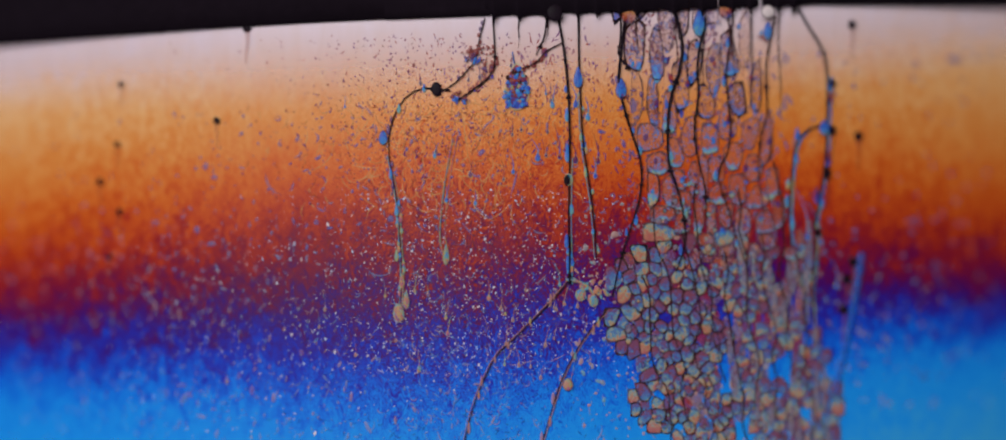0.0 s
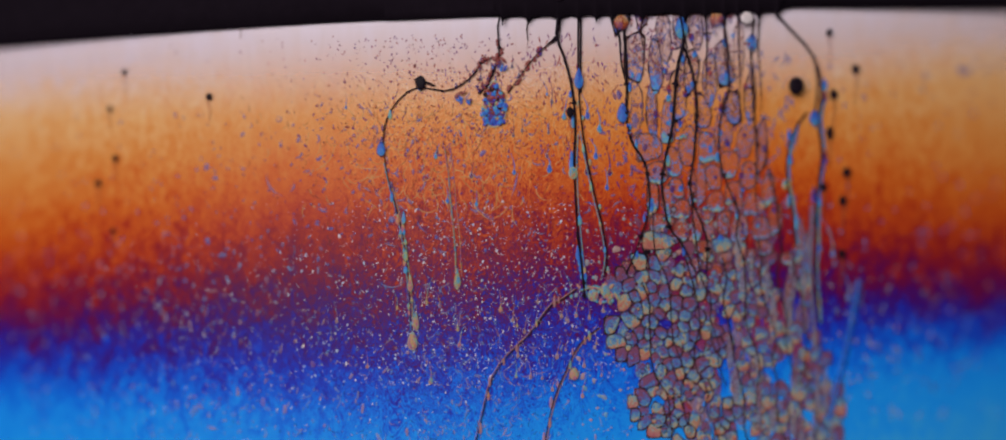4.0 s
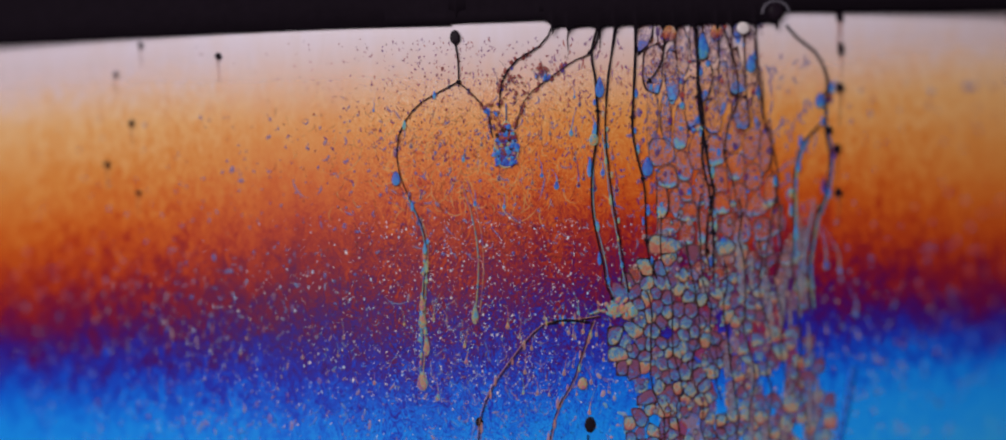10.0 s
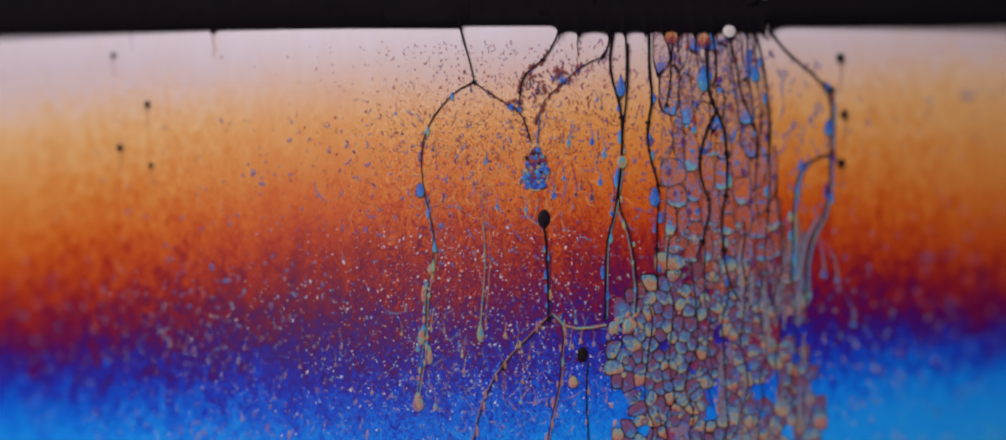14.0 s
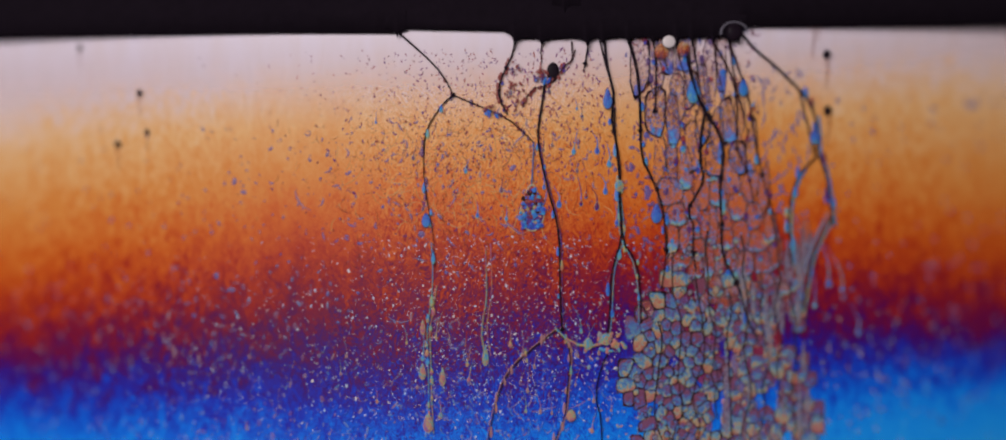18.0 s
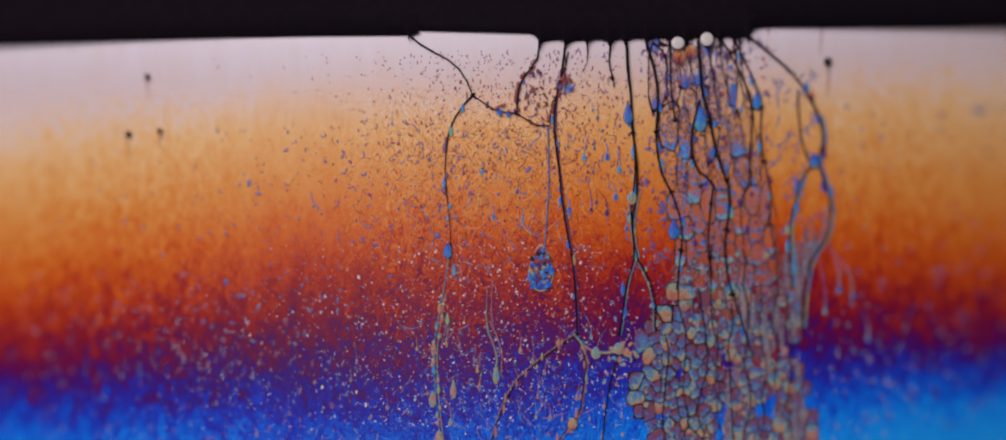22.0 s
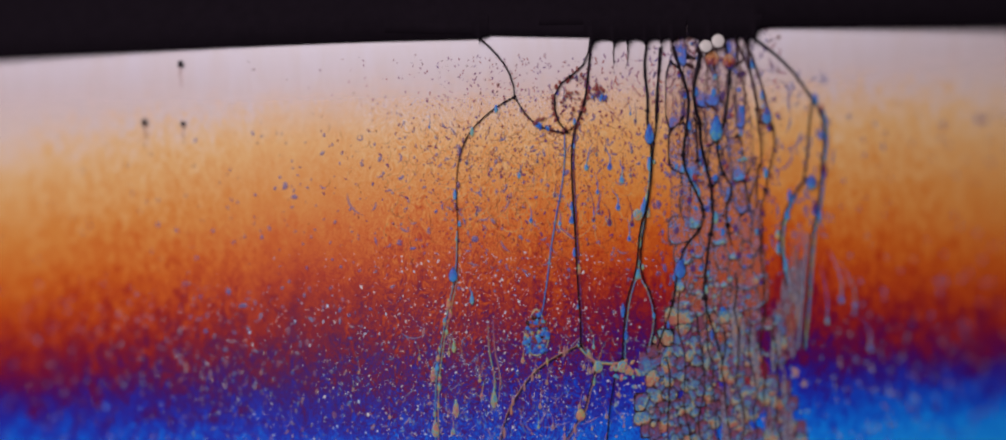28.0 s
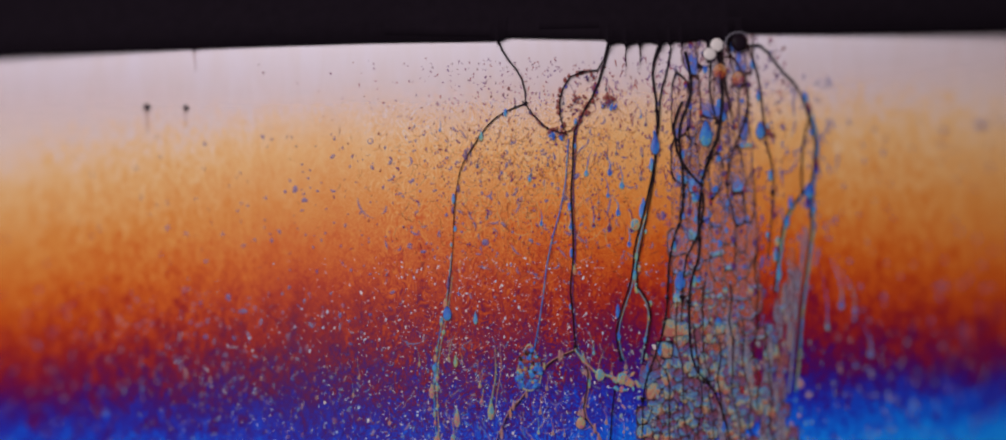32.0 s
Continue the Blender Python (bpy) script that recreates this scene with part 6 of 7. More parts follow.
roam(droplet(9, 11, 0.2, BLUE_DROP, BLUE), 6, 0, 1285, 200, 6, 1266, 175, 9, 1273, 151, 13, 1296, 198, 17, 1270, 208, 21, 1270, 244, 25, 1267, 270, 31, 1262, 299)
roam(droplet(8, 9, 0.0, CREAM_DROP, "pale bead at the foot of a dark border"), 8, 0, 905, 460, 6, 935, 460, 9, 955, 475, 13, 960, 505, 17, 942, 525, 21, 962, 540, 25, 970, 555, 31, 970, 590)
roam(droplet(7, 8, 0.2, CREAM_DROP, "pale bead at the foot of a dark border"), 7, 0, 925, 470, 6, 955, 450, 9, 985, 480, 13, 990, 500, 17, 915, 532, 21, 928, 548, 25, 930, 560, 31, 935, 585)
roam(droplet(8, 9, 0.2, PINK_DROP, "pinkish droplet beside a dark thread"), 7, 0, 885, 600, 6, 900, 580, 9, 910, 600, 13, 895, 590, 17, 890, 640, 21, 890, 665, 25, 905, 640, 31, 905, 660)

SILVER = "silvery bubble at the edge of the black film"
roam(droplet(11, 10, 0.0, SILVER_DROP, SILVER), 17, 0, 1197, 18, 3, 1173, 26, 6, 1152, 31, 9, 1153, 39, 11, 1164, 47, 13, 1168, 42, 14.5, 1116, 53, 17, 1044, 66, 19, 1042, 64, 21, 1054, 67, 23, 1059, 67, 25, 1082, 67, 28, 1100, 72, 31, 1106, 84)
roam(droplet(11, 11, 0.0, SILVER_DROP, SILVER), 17.5, 0, 1110, 50, 17, 1110, 52, 19, 1108, 58, 21, 1106, 60, 23, 1098, 62, 25, 1102, 65, 28, 1119, 64, 31, 1117, 70, since=18.4)
RUST = "rust-coloured drop under the black film"
roam(droplet(12, 12, 0.1, RUST_DROP, RUST), 9, 0, 980, 24, 3, 965, 33, 6, 985, 40, 9, 1025, 50, 11, 1057, 54, 13, 1063, 56, 14.5, 1038, 60, 17, 1022, 72, 19, 1044, 88, 21, 1056, 90, 23, 1062, 88, 25, 1083, 88, 28, 1110, 92, 31, 1122, 112)
roam(droplet(11, 12, 0.1, RUST_DROP, RUST), 9.2, 0, 1131, 17, 3, 1122, 27, 6, 1108, 35, 9, 1115, 45, 11, 1118, 56, 13, 1115, 60, 14.5, 1088, 66, 17, 1068, 78, 19, 1064, 76, 21, 1074, 80, 23, 1082, 84, 25, 1105, 88, 28, 1136, 96, 31, 1150, 124)
roam(droplet(11, 17, 0.5, BLUE_DROP, "blue cup of liquid in a dark-walled cell"), 6, 0, 1090, 40, 6, 1056, 48, 9, 1083, 66, 11, 1103, 88, 13, 1107, 112, 14.5, 1091, 130, 17, 1078, 134, 19, 1084, 160, 21, 1090, 180, 25, 1096, 206, 28, 1116, 204, 31, 1100, 212)
roam(droplet(9, 13, 0.4, BLUE_DROP, "blue cup of liquid in a dark-walled cell"), 6, 0, 968, 140, 3, 969, 160, 6, 976, 225, 9, 1008, 255, 11, 1010, 270, 13, 1020, 300, 17, 1020, 330, 21, 1045, 350, 25, 1060, 400, 31, 1060, 440)
roam(droplet(8, 12, 0.4, BLUE_DROP, "blue cup of liquid in a dark-walled cell"), 6, 0, 1197, 50, 3, 1180, 65, 6, 1160, 75, 9, 1165, 105, 11, 1177, 98, 13, 1188, 106, 14.5, 1171, 122, 17, 1158, 138, 19, 1160, 140, 21, 1172, 160, 23, 1185, 158, 25, 1182, 150, 28, 1195, 182, 31, 1185, 205)


def clump(n, wide, high, materials, label, seed, lift, *tuv, grain=(0.09, 0.24)):
    """A loose clump of small drops that drifts as one."""
    rng = random.Random(seed)
    thing = tagged(new("drop_clump"), label, "drop clump", "clumps of drops")
    if n > 60:
        body = rounded(oval(0.62 * wide, 0.72 * high, 0.45, 16), 1)
        part("body", dome(body, 0.6), MAUVE_DROP, thing, "mauve body with a pale edge").matrix_basis = Matrix.Translation((0, 0.6 * UNIT, -0.12 * high * UNIT))
        part("rim", ring([(x * 1.08, z * 1.06) for x, z in body], 2.2, 0.5), DROP_RIM, thing).matrix_basis = Matrix.Translation((0, 0.5 * UNIT, -0.12 * high * UNIT))
    for k in range(n):
        z = rng.uniform(-0.75, 0.75)
        across = math.sqrt(max(0.1, 1 - ((z + 0.2) / 0.95) ** 2)) * 0.62
        choice = materials[min(len(materials) - 1, max(0, int((0.75 - z + rng.gauss(0, 0.3)) / 1.5 * len(materials))))]
        size = rng.uniform(0.05, 0.15) if n > 60 else rng.uniform(*grain)
        ob = part("drop", dome(rounded([(x * rng.uniform(0.7, 1.3), y * rng.uniform(0.7, 1.3)) for x, y in oval(size * wide, size * high * 0.8, 0.1, 8)], 1), 0.7), choice, thing)
        ob.matrix_basis = Matrix.Translation((rng.uniform(-1, 1) * across * wide * UNIT, -rng.uniform(0, 1.2) * UNIT, z * high * UNIT)) @ pose(0, 0, 0, 0, rng.uniform(0, 360), 0)
    return roam(thing, lift, *tuv)


clump(120, 29, 39, (RUST_BEAD, BROWN, MAUVE_DROP, BLUE_DROP, RUST_BEAD, BLUE_DROP, CREAM_DROP, BLUE_DROP, TEAL_DROP, BLUE_DROP), "sinking clump of blue and mauve drops", 1, 6,
      0, 805, 137, 6, 762, 180, 9, 775, 218, 13, 837, 252, 17, 824, 305, 19, 836, 350, 21, 840, 398, 23, 845, 440, 25, 842, 478, 28, 836, 520, 31, 825, 575)
clump(20, 20, 12, (RUST_BEAD, RUST_BEAD, VIOLET_DRIP, VIOLET_DRIP, BLUE_DROP), "blue and mauve drops gathered on a sagging thread", 2, 7, 0, 715, 152, 6, 727, 152, 9, 750, 172, 13, 808, 162, 17, 765, 174, 21, 776, 171, 25, 822, 180, 31, 866, 208)
clump(24, 26, 15, (RUST_BEAD, RUST_BEAD, VIOLET_DRIP, VIOLET_DRIP, BLUE_DROP), "rust and mauve drops gathered under pale fingers", 4, 7, 0, 732, 88, 6, 795, 105, 9, 828, 112, 13, 872, 118, 17, 838, 118, 21, 868, 130, 25, 910, 135, 31, 945, 160)
clump(14, 13, 12, (RUST_BEAD, RUST_BEAD, VIOLET_DRIP), "small rust-coloured drops on a dark junction", 5, 7, 0, 760, 105, 6, 745, 150, 9, 755, 200, 13, 850, 150, 17, 800, 105, 21, 822, 110, 25, 882, 118, 31, 918, 118)
clump(9, 14, 14, (BLUE_DROP, MAUVE_DROP), "blue drops at the lower ends of pale cells", 6, 7, 0, 970, 145, 6, 985, 235, 9, 1010, 290, 13, 1060, 185, 17, 1035, 265, 21, 1060, 285, 25, 1085, 270, 31, 1092, 290)
clump(9, 14, 14, (BLUE_DROP, TEAL_DROP), "blue drops at the lower ends of pale cells", 7, 7, 0, 1075, 280, 6, 1060, 190, 9, 1080, 190, 13, 1112, 225, 17, 1110, 260, 21, 1120, 305, 25, 1150, 265, 31, 1165, 220)
clump(9, 13, 12, (BLUE_DROP, MAUVE_DROP), "blue drops at the lower ends of pale cells", 8, 7, 0, 1190, 55, 6, 1160, 75, 9, 1150, 185, 13, 1180, 225, 17, 1180, 150, 21, 1165, 255, 25, 1185, 150, 31, 1200, 200)


clump(34, 30, 38, (RUST_BEAD, RUST_BEAD, VIOLET_DRIP), "rust and violet specks scattered in a pale pocket of film", 10, 5,
      0, 752, 95, 3, 758, 105, 6, 765, 125, 9, 788, 140, 11, 815, 140, 13, 838, 135, 14.5, 828, 140, 17, 797, 148, 19, 812, 155, 21, 826, 158, 23, 845, 158, 25, 866, 162, 28, 890, 165, 31, 902, 172, grain=(0.04, 0.09))
clump(16, 34, 24, (CREAM_DROP, PINK_DROP, CREAM_DROP, TEAL_DROP), "cream and pinkish drops crowded at the end of a thread", 9, 5,
      0, 925, 452, 6, 950, 462, 9, 958, 475, 13, 985, 495, 17, 950, 530, 21, 970, 545, 25, 975, 560, 31, 975, 595)


# ---- beads along the borders ----
def strung(border, count, a, b, materials, label, seed, start=0.0):
    rng = random.Random(seed)
    nodes = border.nodes(41)
    for k in range(count):
        i = int(40 * (start + (1 - start) * (k + rng.random()) / count))
        off = rng.choice((-1, 1)) * (a * 0.6 + border.width * 0.5)
        s = rng.uniform(0.7, 1.3)
        ob = tagged(part("bead", dome(oval(a * s, b * s * rng.uniform(0.8, 1.3), 0.3, 12), a * 0.25), rng.choice(materials)), label, "bead", "beads along the borders")
        rows = []
        for t in BEATS:
            q = curve_through(border.times, nodes, t)
            rows.append((t, upright(q[i][0] + off, q[i][1] + off * 0.3, 4.5)))
        MOVERS.append((ob, rows))


strung(chain, 13, 3.2, 5.4, (CREAM_DROP, PINK_DROP, TEAL_DROP), "pale bead in a chain below a thin thread", 35, 0.62)
strung(hook, 11, 2.6, 5.5, (BLUE_DROP, VIOLET_DRIP, TEAL_DROP), "tiny blue bead beside a thin thread", 21, 0.1)
strung(leg_a, 8, 2.2, 6, (SALMON, SALMON, PINK_DROP), "pinkish bead beside a dark thread in the blue", 22)
strung(leg_b, 8, 2.6, 7, (SALMON, SALMON, CREAM_DROP), "pinkish bead beside a dark thread in the blue", 23)
strung(wall_a, 7, 3.2, 7, (BLUE_DROP, TEAL_DROP), "tiny blue bead beside a dark border", 24, 0.2)
strung(wall_b, 9, 2.8, 5, (TEAL_DROP, CREAM_DROP), "pale bead beside a dark border", 25, 0.3)
strung(riser, 6, 2.4, 5, (BLUE_DROP, PINK_DROP), "tiny blue bead beside a dark thread", 26, 0.2)
strung(arch, 6, 4.0, 8, (BLUE_DROP, MAUVE_DROP), "blurred blue bead beside an outer border", 27, 0.3)
strung(loop, 5, 4.0, 8, (BLUE_DROP, TEAL_DROP), "blurred blue bead beside an outer border", 28, 0.2)
strung(wall_c, 6, 2.8, 6, (BLUE_DROP, MAUVE_DROP), "blue bead against a dark border", 29, 0.2)
strung(wall_d, 7, 3.0, 6, (BLUE_DROP, MAUVE_DROP, TEAL_DROP), "blue bead against a dark border", 30, 0.1)
strung(wall_e, 6, 3.4, 7, (BLUE_DROP, MAUVE_DROP), "blue bead against a dark border", 31, 0.1)
strung(pocket, 16, 2.8, 3.4, (RUST_BEAD, RUST_BEAD, MAUVE_DROP), "rust-coloured bead on a dark wall", 32, 0.3)
strung(slant, 16, 2.8, 3.4, (RUST_BEAD, RUST_BEAD, MAUVE_DROP), "rust-coloured bead on a dark wall", 33, 0.2)
strung(vee, 10, 2.2, 3.0, (RUST_BEAD, VIOLET_DRIP), "rust-coloured bead on a sagging thread", 34, 0.2)


# ---- pale threads beside the borders ----
def flank(border, du, dv, width, liquid, label, start=0.0):
    t2 = Border(width, label, border.lift - 1.5, 0.8, liquid, "pale_thread")
    for t, c in zip(border.times, border.courses):
        c = c[int(len(c) * start):]
        t2.at(t, *(c + (du, dv)).ravel())
    t2.build()


flank(leg_a, -2.4, -1, 1.5, SALMON, "pinkish thread along a dark one in the blue")
flank(leg_b, 2.6, 0, 1.6, SALMON, "pinkish thread along a dark one in the blue")
flank(chain, 2.5, 0, 2.2, CREAM_DROP, "cream thread along a thin dark one", 0.6)
flank(chain, -2, 0, 1.6, TEAL_DROP, "teal thread along a thin dark one", 0.5)
flank(wall_a, 4.0, 0, 1.7, TEAL_DROP, "grey-blue thread along a dark border", 0.5)
flank(wall_b, -3.5, 0, 1.6, TEAL_DROP, "grey-blue thread along a dark border", 0.4)
flank(tailing, 3.5, 0, 3.4, TEAL_DROP, "blurred grey-blue thread along an outer border")
flank(tailing, -8, 0, 9.0, SMEAR, "broad blurred lavender drape beside the outer border")
flank(loop, 4, 0, 4.0, TEAL_DROP, "blurred grey-blue thread along an outer border", 0.2)
flank(arch, 4, 0, 3.6, BLUE_DROP, "blurred blue thread along an outer border", 0.5)
flank(riser, 3.5, 0, 1.8, MAUVE_DROP, "mauve thread along a dark one", 0.3)

trail = Border(2.0, "cream trail above a sinking droplet", 3, 1.3, CREAM_DROP, "pale_thread")
trail.at(0, 705, 220, 690, 300, 684, 370, 690, 395).at(6, 690, 240, 710, 330, 722, 400, 722, 455).at(9, 712, 290, 735, 350, 742, 420, 737, 485)
trail.at(13, 745, 290, 752, 350, 757, 420, 747, 512).at(17, 755, 370, 760, 450, 745, 500, 752, 550).at(21, 760, 440, 757, 500, 775, 545, 773, 580)
trail.at(25, 755, 480, 757, 530, 775, 570, 773, 605).at(31, 770, 540, 772, 580, 768, 610, 765, 640)
trail.build()
flank(trail, 8, -6, 1.6, PINK_DROP, "pinkish trail above a sinking droplet")
bridge = Border(4.2, "cream thread bridging from a junction to the cells", 5, 1.2, CREAM_DROP, "pale_thread")
bridge.at(0, 888, 437, 905, 440, 920, 450, 928, 465).at(6, 922, 460, 935, 452, 950, 455, 960, 470).at(9, 937, 488, 950, 475, 965, 485, 985, 480)
bridge.at(13, 863, 487, 882, 505, 910, 505, 945, 500).at(17, 864, 512, 885, 530, 912, 537, 938, 530).at(21, 893, 520, 912, 545, 935, 550, 965, 545)
bridge.at(25, 903, 532, 925, 555, 945, 556, 970, 550).at(31, 898, 545, 920, 575, 945, 582, 970, 590)
bridge.build()


# ---- flecks: too many and too small to count ----
def flecks(name, n, where, size, stretch, material, label, seed, upright_share=0.5):
    rng = random.Random(seed)
    verts, faces = [], []
    while n > 0:
        u, v, keep = where(rng)
        if rng.random() > keep:
            continue
        n -= 1
        s = size * math.exp(rng.gauss(0, 0.38))
        long = s * rng.uniform(1.0, stretch)
        a = rng.gauss(0, 0.35) if rng.random() < upright_share else rng.uniform(0, 3.14)
        ca, sa = math.cos(a), math.sin(a)
        k = len(verts)
        bend = rng.uniform(-0.5, 0.5) * s
        for w in range(6):
            x, z = s * math.cos(w * 1.0472), long * math.sin(w * 1.0472)
            x += bend * (z / long) ** 2
            verts.append(on(u + x * ca - z * sa, v + x * sa + z * ca, 0.7))
        verts.append(on(u, v, 1.5 + 0.3 * s))
        faces += [(k + w, k + (w + 1) % 6, k + 6) for w in range(6)]
    ob = part(name, mesh_of(name, verts, faces), material)
    return tagged(ob, label, "flecks", kind="stuff")


def centre(lo, hi, top, base, mid, width):
    def where(rng):
        u, v = rng.uniform(lo, hi), rng.uniform(top, base)
        return u, v, math.exp(-((u - mid) / width) ** 2)
    return where


UPPER_SIDE = (-85, -82, -55, 0, -38, -22, 30, 60)
UPPER_DOWN = (-8, -6, -3, 0, 15, 18, 20, 28)
FINGER8_SIDE = (-76, -54, -34, 0, -72, -56, -2, 52)
LOWER_SIDE = (-25, 0, 5, 0, 5, 22, 28, 28)
LOWER_DOWN = (-55, -28, -15, 0, 15, 25, 35, 50)


def carry(ob, side, down):
    MOVERS.append((ob, [(t, slide(float(curve_through(STOPS, side, t)), float(curve_through(STOPS, down, t)))) for t in BEATS]))


carry(flecks("rust_flecks", 900, centre(200, 1300, 66, 360, 780, 210), 0.85, 2.4, DARK_FLECKS, "rust and violet flecks scattered in the gold film", 41), UPPER_SIDE, UPPER_DOWN)
carry(flecks("blue_flecks", 380, centre(-200, 1500, 180, 400, 640, 420), 1.4, 2.2, BLUE_FLECKS, "blue flecks scattered in the orange film", 42), UPPER_SIDE, UPPER_DOWN)
carry(flecks("pale_flecks", 1700, centre(-300, 1050, 350, 640, 760, 230), 0.62, 2.2, PALE_FLECKS, "pale flecks scattered in the magenta and violet film", 43, 0.7), LOWER_SIDE, LOWER_DOWN)
carry(flecks("pale_flecks", 620, centre(-300, 1050, 520, 800, 720, 300), 0.9, 3.4, FAINT_FLECKS, "faint pinkish flecks scattered in the blue film", 44, 0.4), LOWER_SIDE, LOWER_DOWN)
carry(flecks("pale_flecks", 300, centre(-250, 760, 430, 740, 430, 260), 0.7, 2.2, PALE_FLECKS, "pale lavender flecks scattered in the violet and blue film", 46, 0.6), LOWER_SIDE, LOWER_DOWN)
carry(flecks("pink_flecks", 300, centre(-250, 780, 440, 740, 440, 280), 1.2, 3.6, FAINT_FLECKS, "faint pinkish flecks scattered in the violet film", 47, 0.5), LOWER_SIDE, LOWER_DOWN)
carry(flecks("pink_flecks", 150, centre(1250, 1750, 450, 690, 1360, 180), 1.7, 3.0, FAINT_FLECKS, "faint blurred flecks in the violet and blue film", 48, 0.7), LOWER_SIDE, LOWER_DOWN)
carry(flecks("blue_flecks", 220, centre(-300, 1700, 380, 560, 500, 700), 1.6, 2.0, BLUE_FLECKS, "blue flecks in the red and violet film", 45, 0.6), LOWER_SIDE, LOWER_DOWN)


def curls(name, n, where, length, width, material, label, seed, turn=2.2):
    """Thin curved strokes lying on the film."""
    rng = random.Random(seed)
    verts, faces = [], []
    while n > 0:
        u, v, keep = where(rng)
        if rng.random() > keep:
            continue
        n -= 1
        a, bend = rng.gauss(1.57, 0.36 * turn), rng.gauss(0, turn)
        reach = length * math.exp(rng.gauss(0, 0.4))
        k, steps = len(verts), 6
        x, z = u, v
        for i in range(steps + 1):
            f = i / steps
            w = width * (0.25 + math.sin(math.pi * min(f * 1.15, 1)))
            ca, sa = math.cos(a), math.sin(a)
            verts += [on(x - sa * w, z + ca * w, 0.5), on(x, z, 1.0), on(x + sa * w, z - ca * w, 0.5)]
            x, z, a = x + ca * reach / steps, z + sa * reach / steps, a + bend / steps
        for i in range(steps):
            for j in range(2):
                b = k + i * 3 + j
                faces.append((b, b + 3, b + 4, b + 1))
    ob = part(name, mesh_of(name, verts, faces), material)
    return tagged(ob, label, "curls", kind="stuff")


carry(curls("light_curls", 220, centre(450, 1000, 150, 330, 760, 140), 26, 0.75, LIGHT_CURLS, "light curling strokes stirred into the orange film", 51), UPPER_SIDE, UPPER_DOWN)
carry(curls("rust_curls", 420, centre(450, 1000, 165, 400, 770, 150), 15, 0.7, RUST_CURLS, "rust-coloured curling strokes stirred into the gold film", 52), UPPER_SIDE, UPPER_DOWN)
carry(curls("dark_noodles", 520, centre(420, 1040, 58, 260, 770, 170), 3.4, 0.75, NOODLES, "short dark noodles of liquid in the silver film", 54, 1.0), UPPER_SIDE, UPPER_DOWN)
carry(curls("blue_noodles", 130, centre(420, 1100, 150, 400, 790, 190), 13, 1.3, BLUE_FLECKS, "blue-grey noodles of liquid in the orange film", 55), UPPER_SIDE, UPPER_DOWN)
carry(curls("pale_curls", 300, centre(450, 1000, 470, 780, 770, 150), 13, 0.8, FAINT_FLECKS, "pale curling strokes stirred into the blue film", 53), LOWER_SIDE, LOWER_DOWN)


# ---- small tadpole-shaped drips ----
def tadpole(rng, u, v, r, long, liquid, side=LOWER_SIDE, down=LOWER_DOWN, label="small pale drip trailing a thin curved tail"):
    thing = tagged(new("drip"), label, "drip", "small drips in the film")
    part("head", dome(oval(r, r * 1.3, 0.5, 12), r * 0.25), liquid, thing)
    part("rim", ring(oval(r, r * 1.3, 0.5, 12), 0.9, r * 0.2), DROP_RIM, thing)
    verts, faces = [], []
    bend = rng.uniform(-0.5, 0.5)
    for i in range(7):
        f = i / 6
        w, x = r * (0.28 - 0.2 * f), bend * long * f * f + math.sin(f * 5) * r * 0.3
        z = r * 1.4 + f * long
        verts += [((x - w) * UNIT, 0, z * UNIT), (x * UNIT, -0.5 * UNIT, z * UNIT), ((x + w) * UNIT, 0, z * UNIT)]
    for i in range(6):
        for j in range(2):
            a = i * 3 + j
            faces.append((a, a + 3, a + 4, a + 1))
    part("tail", mesh_of("tail", verts, faces), liquid, thing)
    MOVERS.append((thing, [(t, upright(u + float(curve_through(STOPS, side, t)), v + float(curve_through(STOPS, down, t)), 2.0)) for t in BEATS]))


def drips():
    rng = random.Random(61)
    for k in range(16):
        u, v = rng.uniform(520, 930), rng.uniform(470, 660)
        tadpole(rng, u, v, rng.uniform(1.8, 3.4), rng.uniform(16, 42), rng.choice((CREAM_DROP, PINK_DROP, TEAL_DROP)))
    for k in range(22):
        tadpole(rng, rng.uniform(610, 960), rng.uniform(110, 330), rng.uniform(1.6, 3.2), rng.uniform(12, 30), rng.choice((VIOLET_DRIP, VIOLET_DRIP, BLUE_DROP)),
                UPPER_SIDE, UPPER_DOWN, "small violet drip trailing a thin curved tail")
    for k in range(18):
        tadpole(rng, rng.uniform(790, 965), rng.uniform(500, 650), rng.uniform(1.6, 3.0), rng.uniform(14, 34), SALMON)
    for k in range(4):
        tadpole(rng, rng.uniform(1245, 1330), rng.uniform(330, 520), rng.uniform(3.5, 5), rng.uniform(40, 90), rng.choice((BLUE_DROP, TEAL_DROP)))
    for k in range(10):
        tadpole(rng, rng.uniform(860, 960), rng.uniform(200, 330), rng.uniform(3.0, 4.5), rng.uniform(20, 50), rng.choice((BLUE_DROP, MAUVE_DROP)))


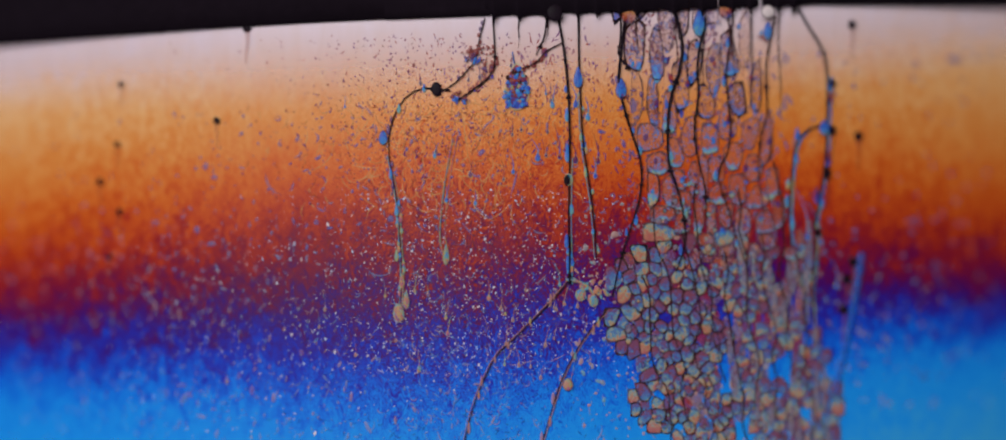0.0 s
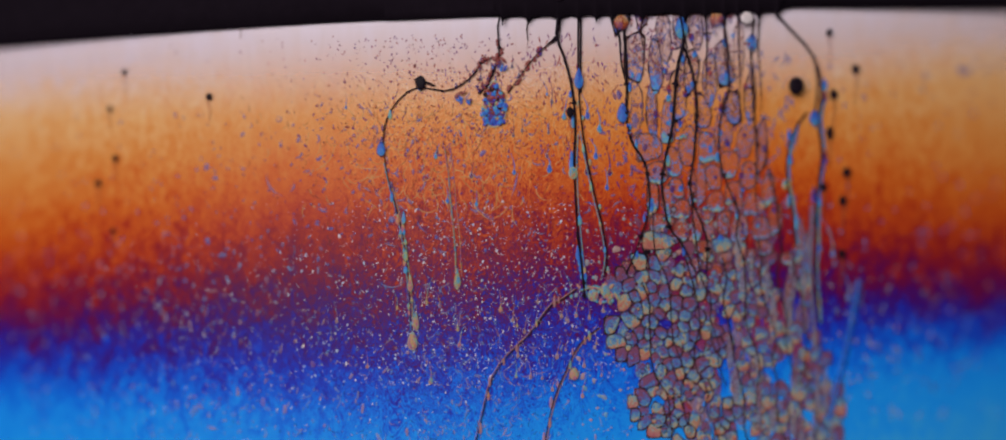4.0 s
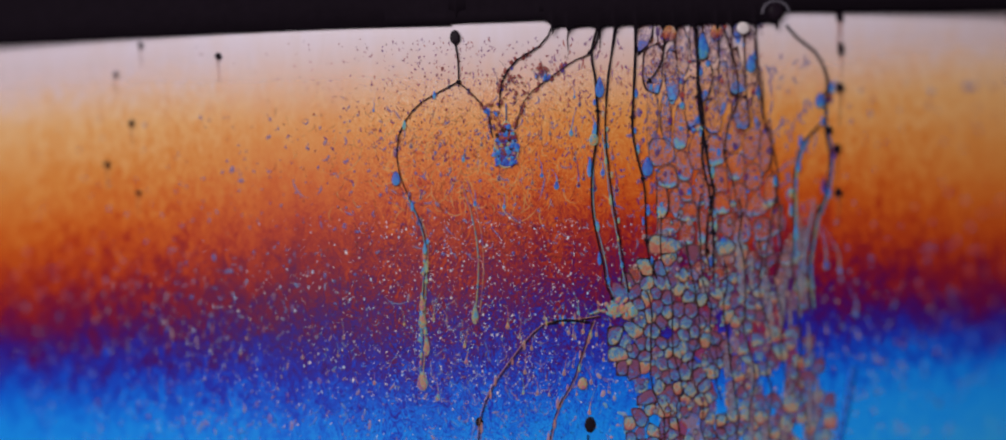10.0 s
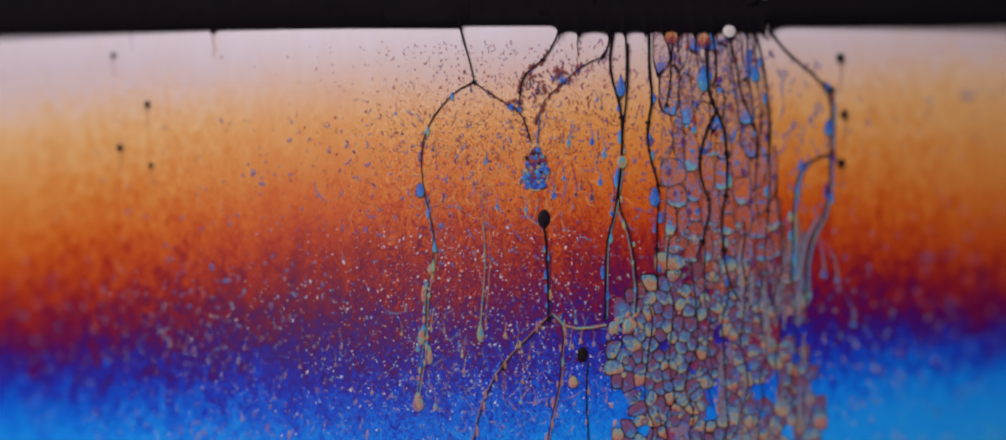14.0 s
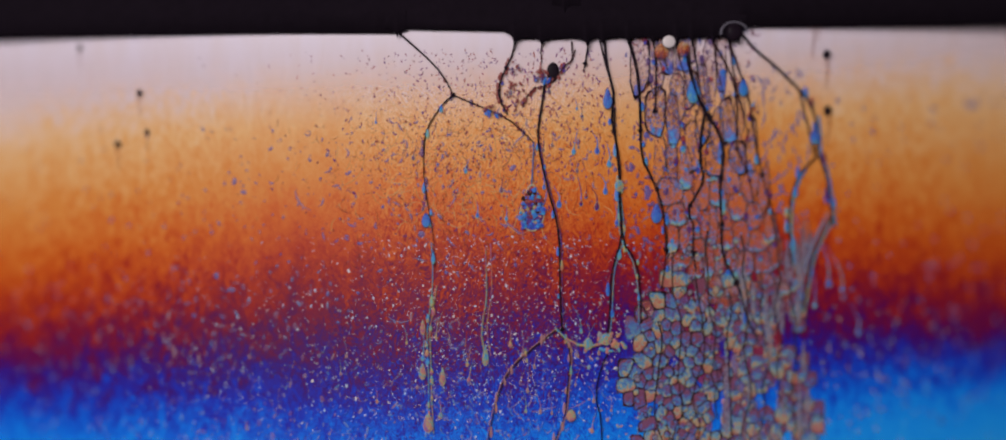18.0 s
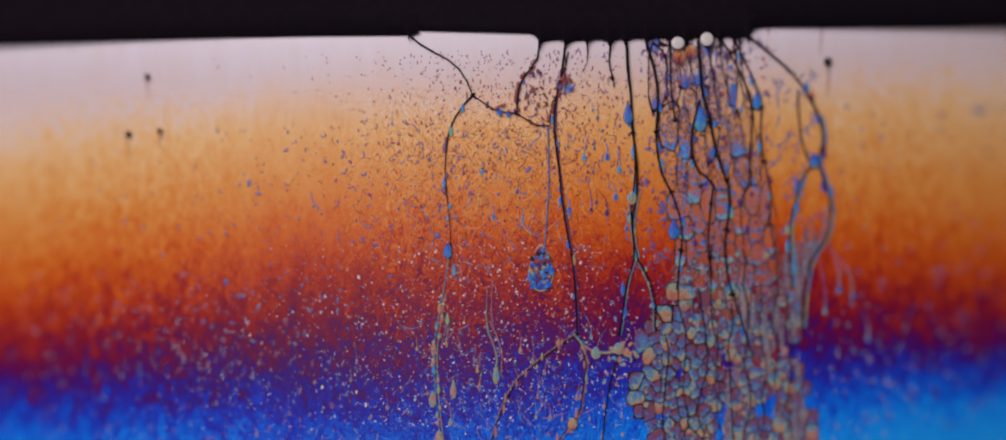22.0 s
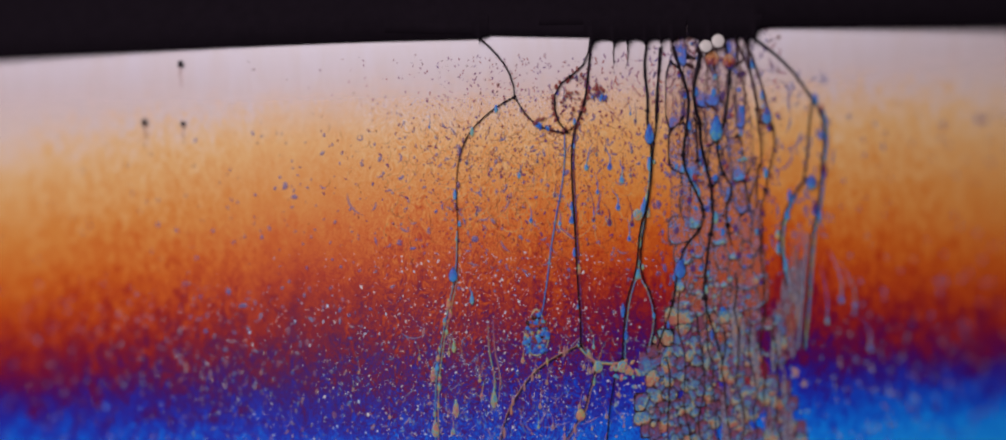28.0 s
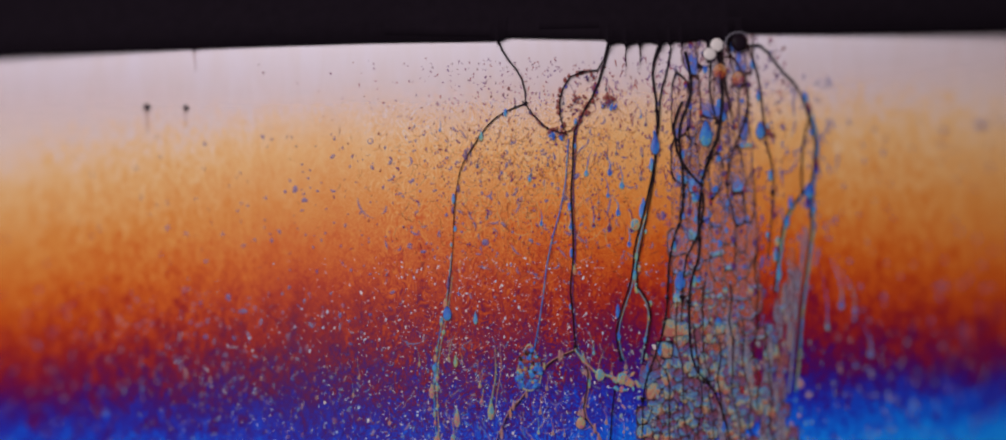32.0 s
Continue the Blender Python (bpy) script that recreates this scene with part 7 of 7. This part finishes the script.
drips()
tether = Border(2.2, "thin blue thread leading to a sinking clump", 4, 0.8, BLUE_DROP, "pale_thread")
tether.at(0, 800, 90, 803, 110, 805, 130).at(6, 765, 150, 763, 160, 762, 175).at(9, 775, 170, 775, 190, 775, 212).at(13, 843, 170, 840, 200, 838, 240).at(17, 830, 235, 828, 260, 822, 295)
tether.at(21, 848, 200, 850, 280, 846, 380).at(25, 873, 205, 870, 300, 860, 380, 850, 460).at(28, 880, 210, 880, 270, 862, 360, 850, 460, 840, 510).at(31, 885, 215, 880, 300, 855, 390, 845, 480, 830, 560)
tether.build()

CROWD_SIDE = (-60, -55, -35, 0, -40, -18, -2, 12)
CROWD_DOWN = (-85, -52, -42, 0, 44, 68, 94, 124)
carry(flecks("crowd_flecks", 750, centre(1012, 1212, -110, 470, 1110, 130), 1.7, 2.8, CROWD_FLECKS, "mauve and blue flecks crowding the clear cells", 71, 0.7), CROWD_SIDE, CROWD_DOWN)
carry(flecks("pastel_flecks", 420, centre(955, 1262, 400, 800, 1110, 220), 2.0, 1.8, PASTEL_FLECKS, "pink and teal flecks crowding the low cells", 72, 0.6), CROWD_SIDE, CROWD_DOWN)
carry(curls("mauve_noodles", 420, centre(1012, 1212, -110, 400, 1110, 150), 7.5, 1.0, NOODLES, "dark mauve noodles crowding the clear cells", 73, 1.4), CROWD_SIDE, CROWD_DOWN)
carry(curls("mauve_noodles", 150, centre(880, 1030, 50, 260, 950, 100), 7.0, 0.9, NOODLES, "dark mauve noodles hanging in the pale fingers", 74, 0.8), FINGER8_SIDE, UPPER_DOWN)
carry(curls("mauve_smears", 70, centre(1196, 1300, 80, 360, 1245, 50), 18, 1.5, BLUE_FLECKS, "blurred mauve smears inside the outer arch", 77, 1.0), CROWD_SIDE, UPPER_DOWN)
carry(flecks("blurred_flecks", 420, centre(-60, 560, 400, 720, 250, 330), 1.7, 2.2, BLURRED_FLECKS, "blurred pinkish flecks low in the film", 75, 0.6), LOWER_SIDE, LOWER_DOWN)
carry(flecks("blurred_flecks", 130, centre(1270, 1640, 110, 640, 1420, 220), 2.4, 1.8, BLUE_FLECKS, "blurred blue flecks beside the crowded cells", 76, 0.7), LOWER_SIDE, LOWER_DOWN)
carry(curls("deep_curls", 420, centre(350, 1000, 480, 790, 720, 220), 9, 0.65, DEEP_CURLS, "dark blue curling strokes stirred into the blue film", 56), LOWER_SIDE, LOWER_DOWN)


def motions():
    for thing, rows in MOVERS:
        walk(thing, rows)


motions()
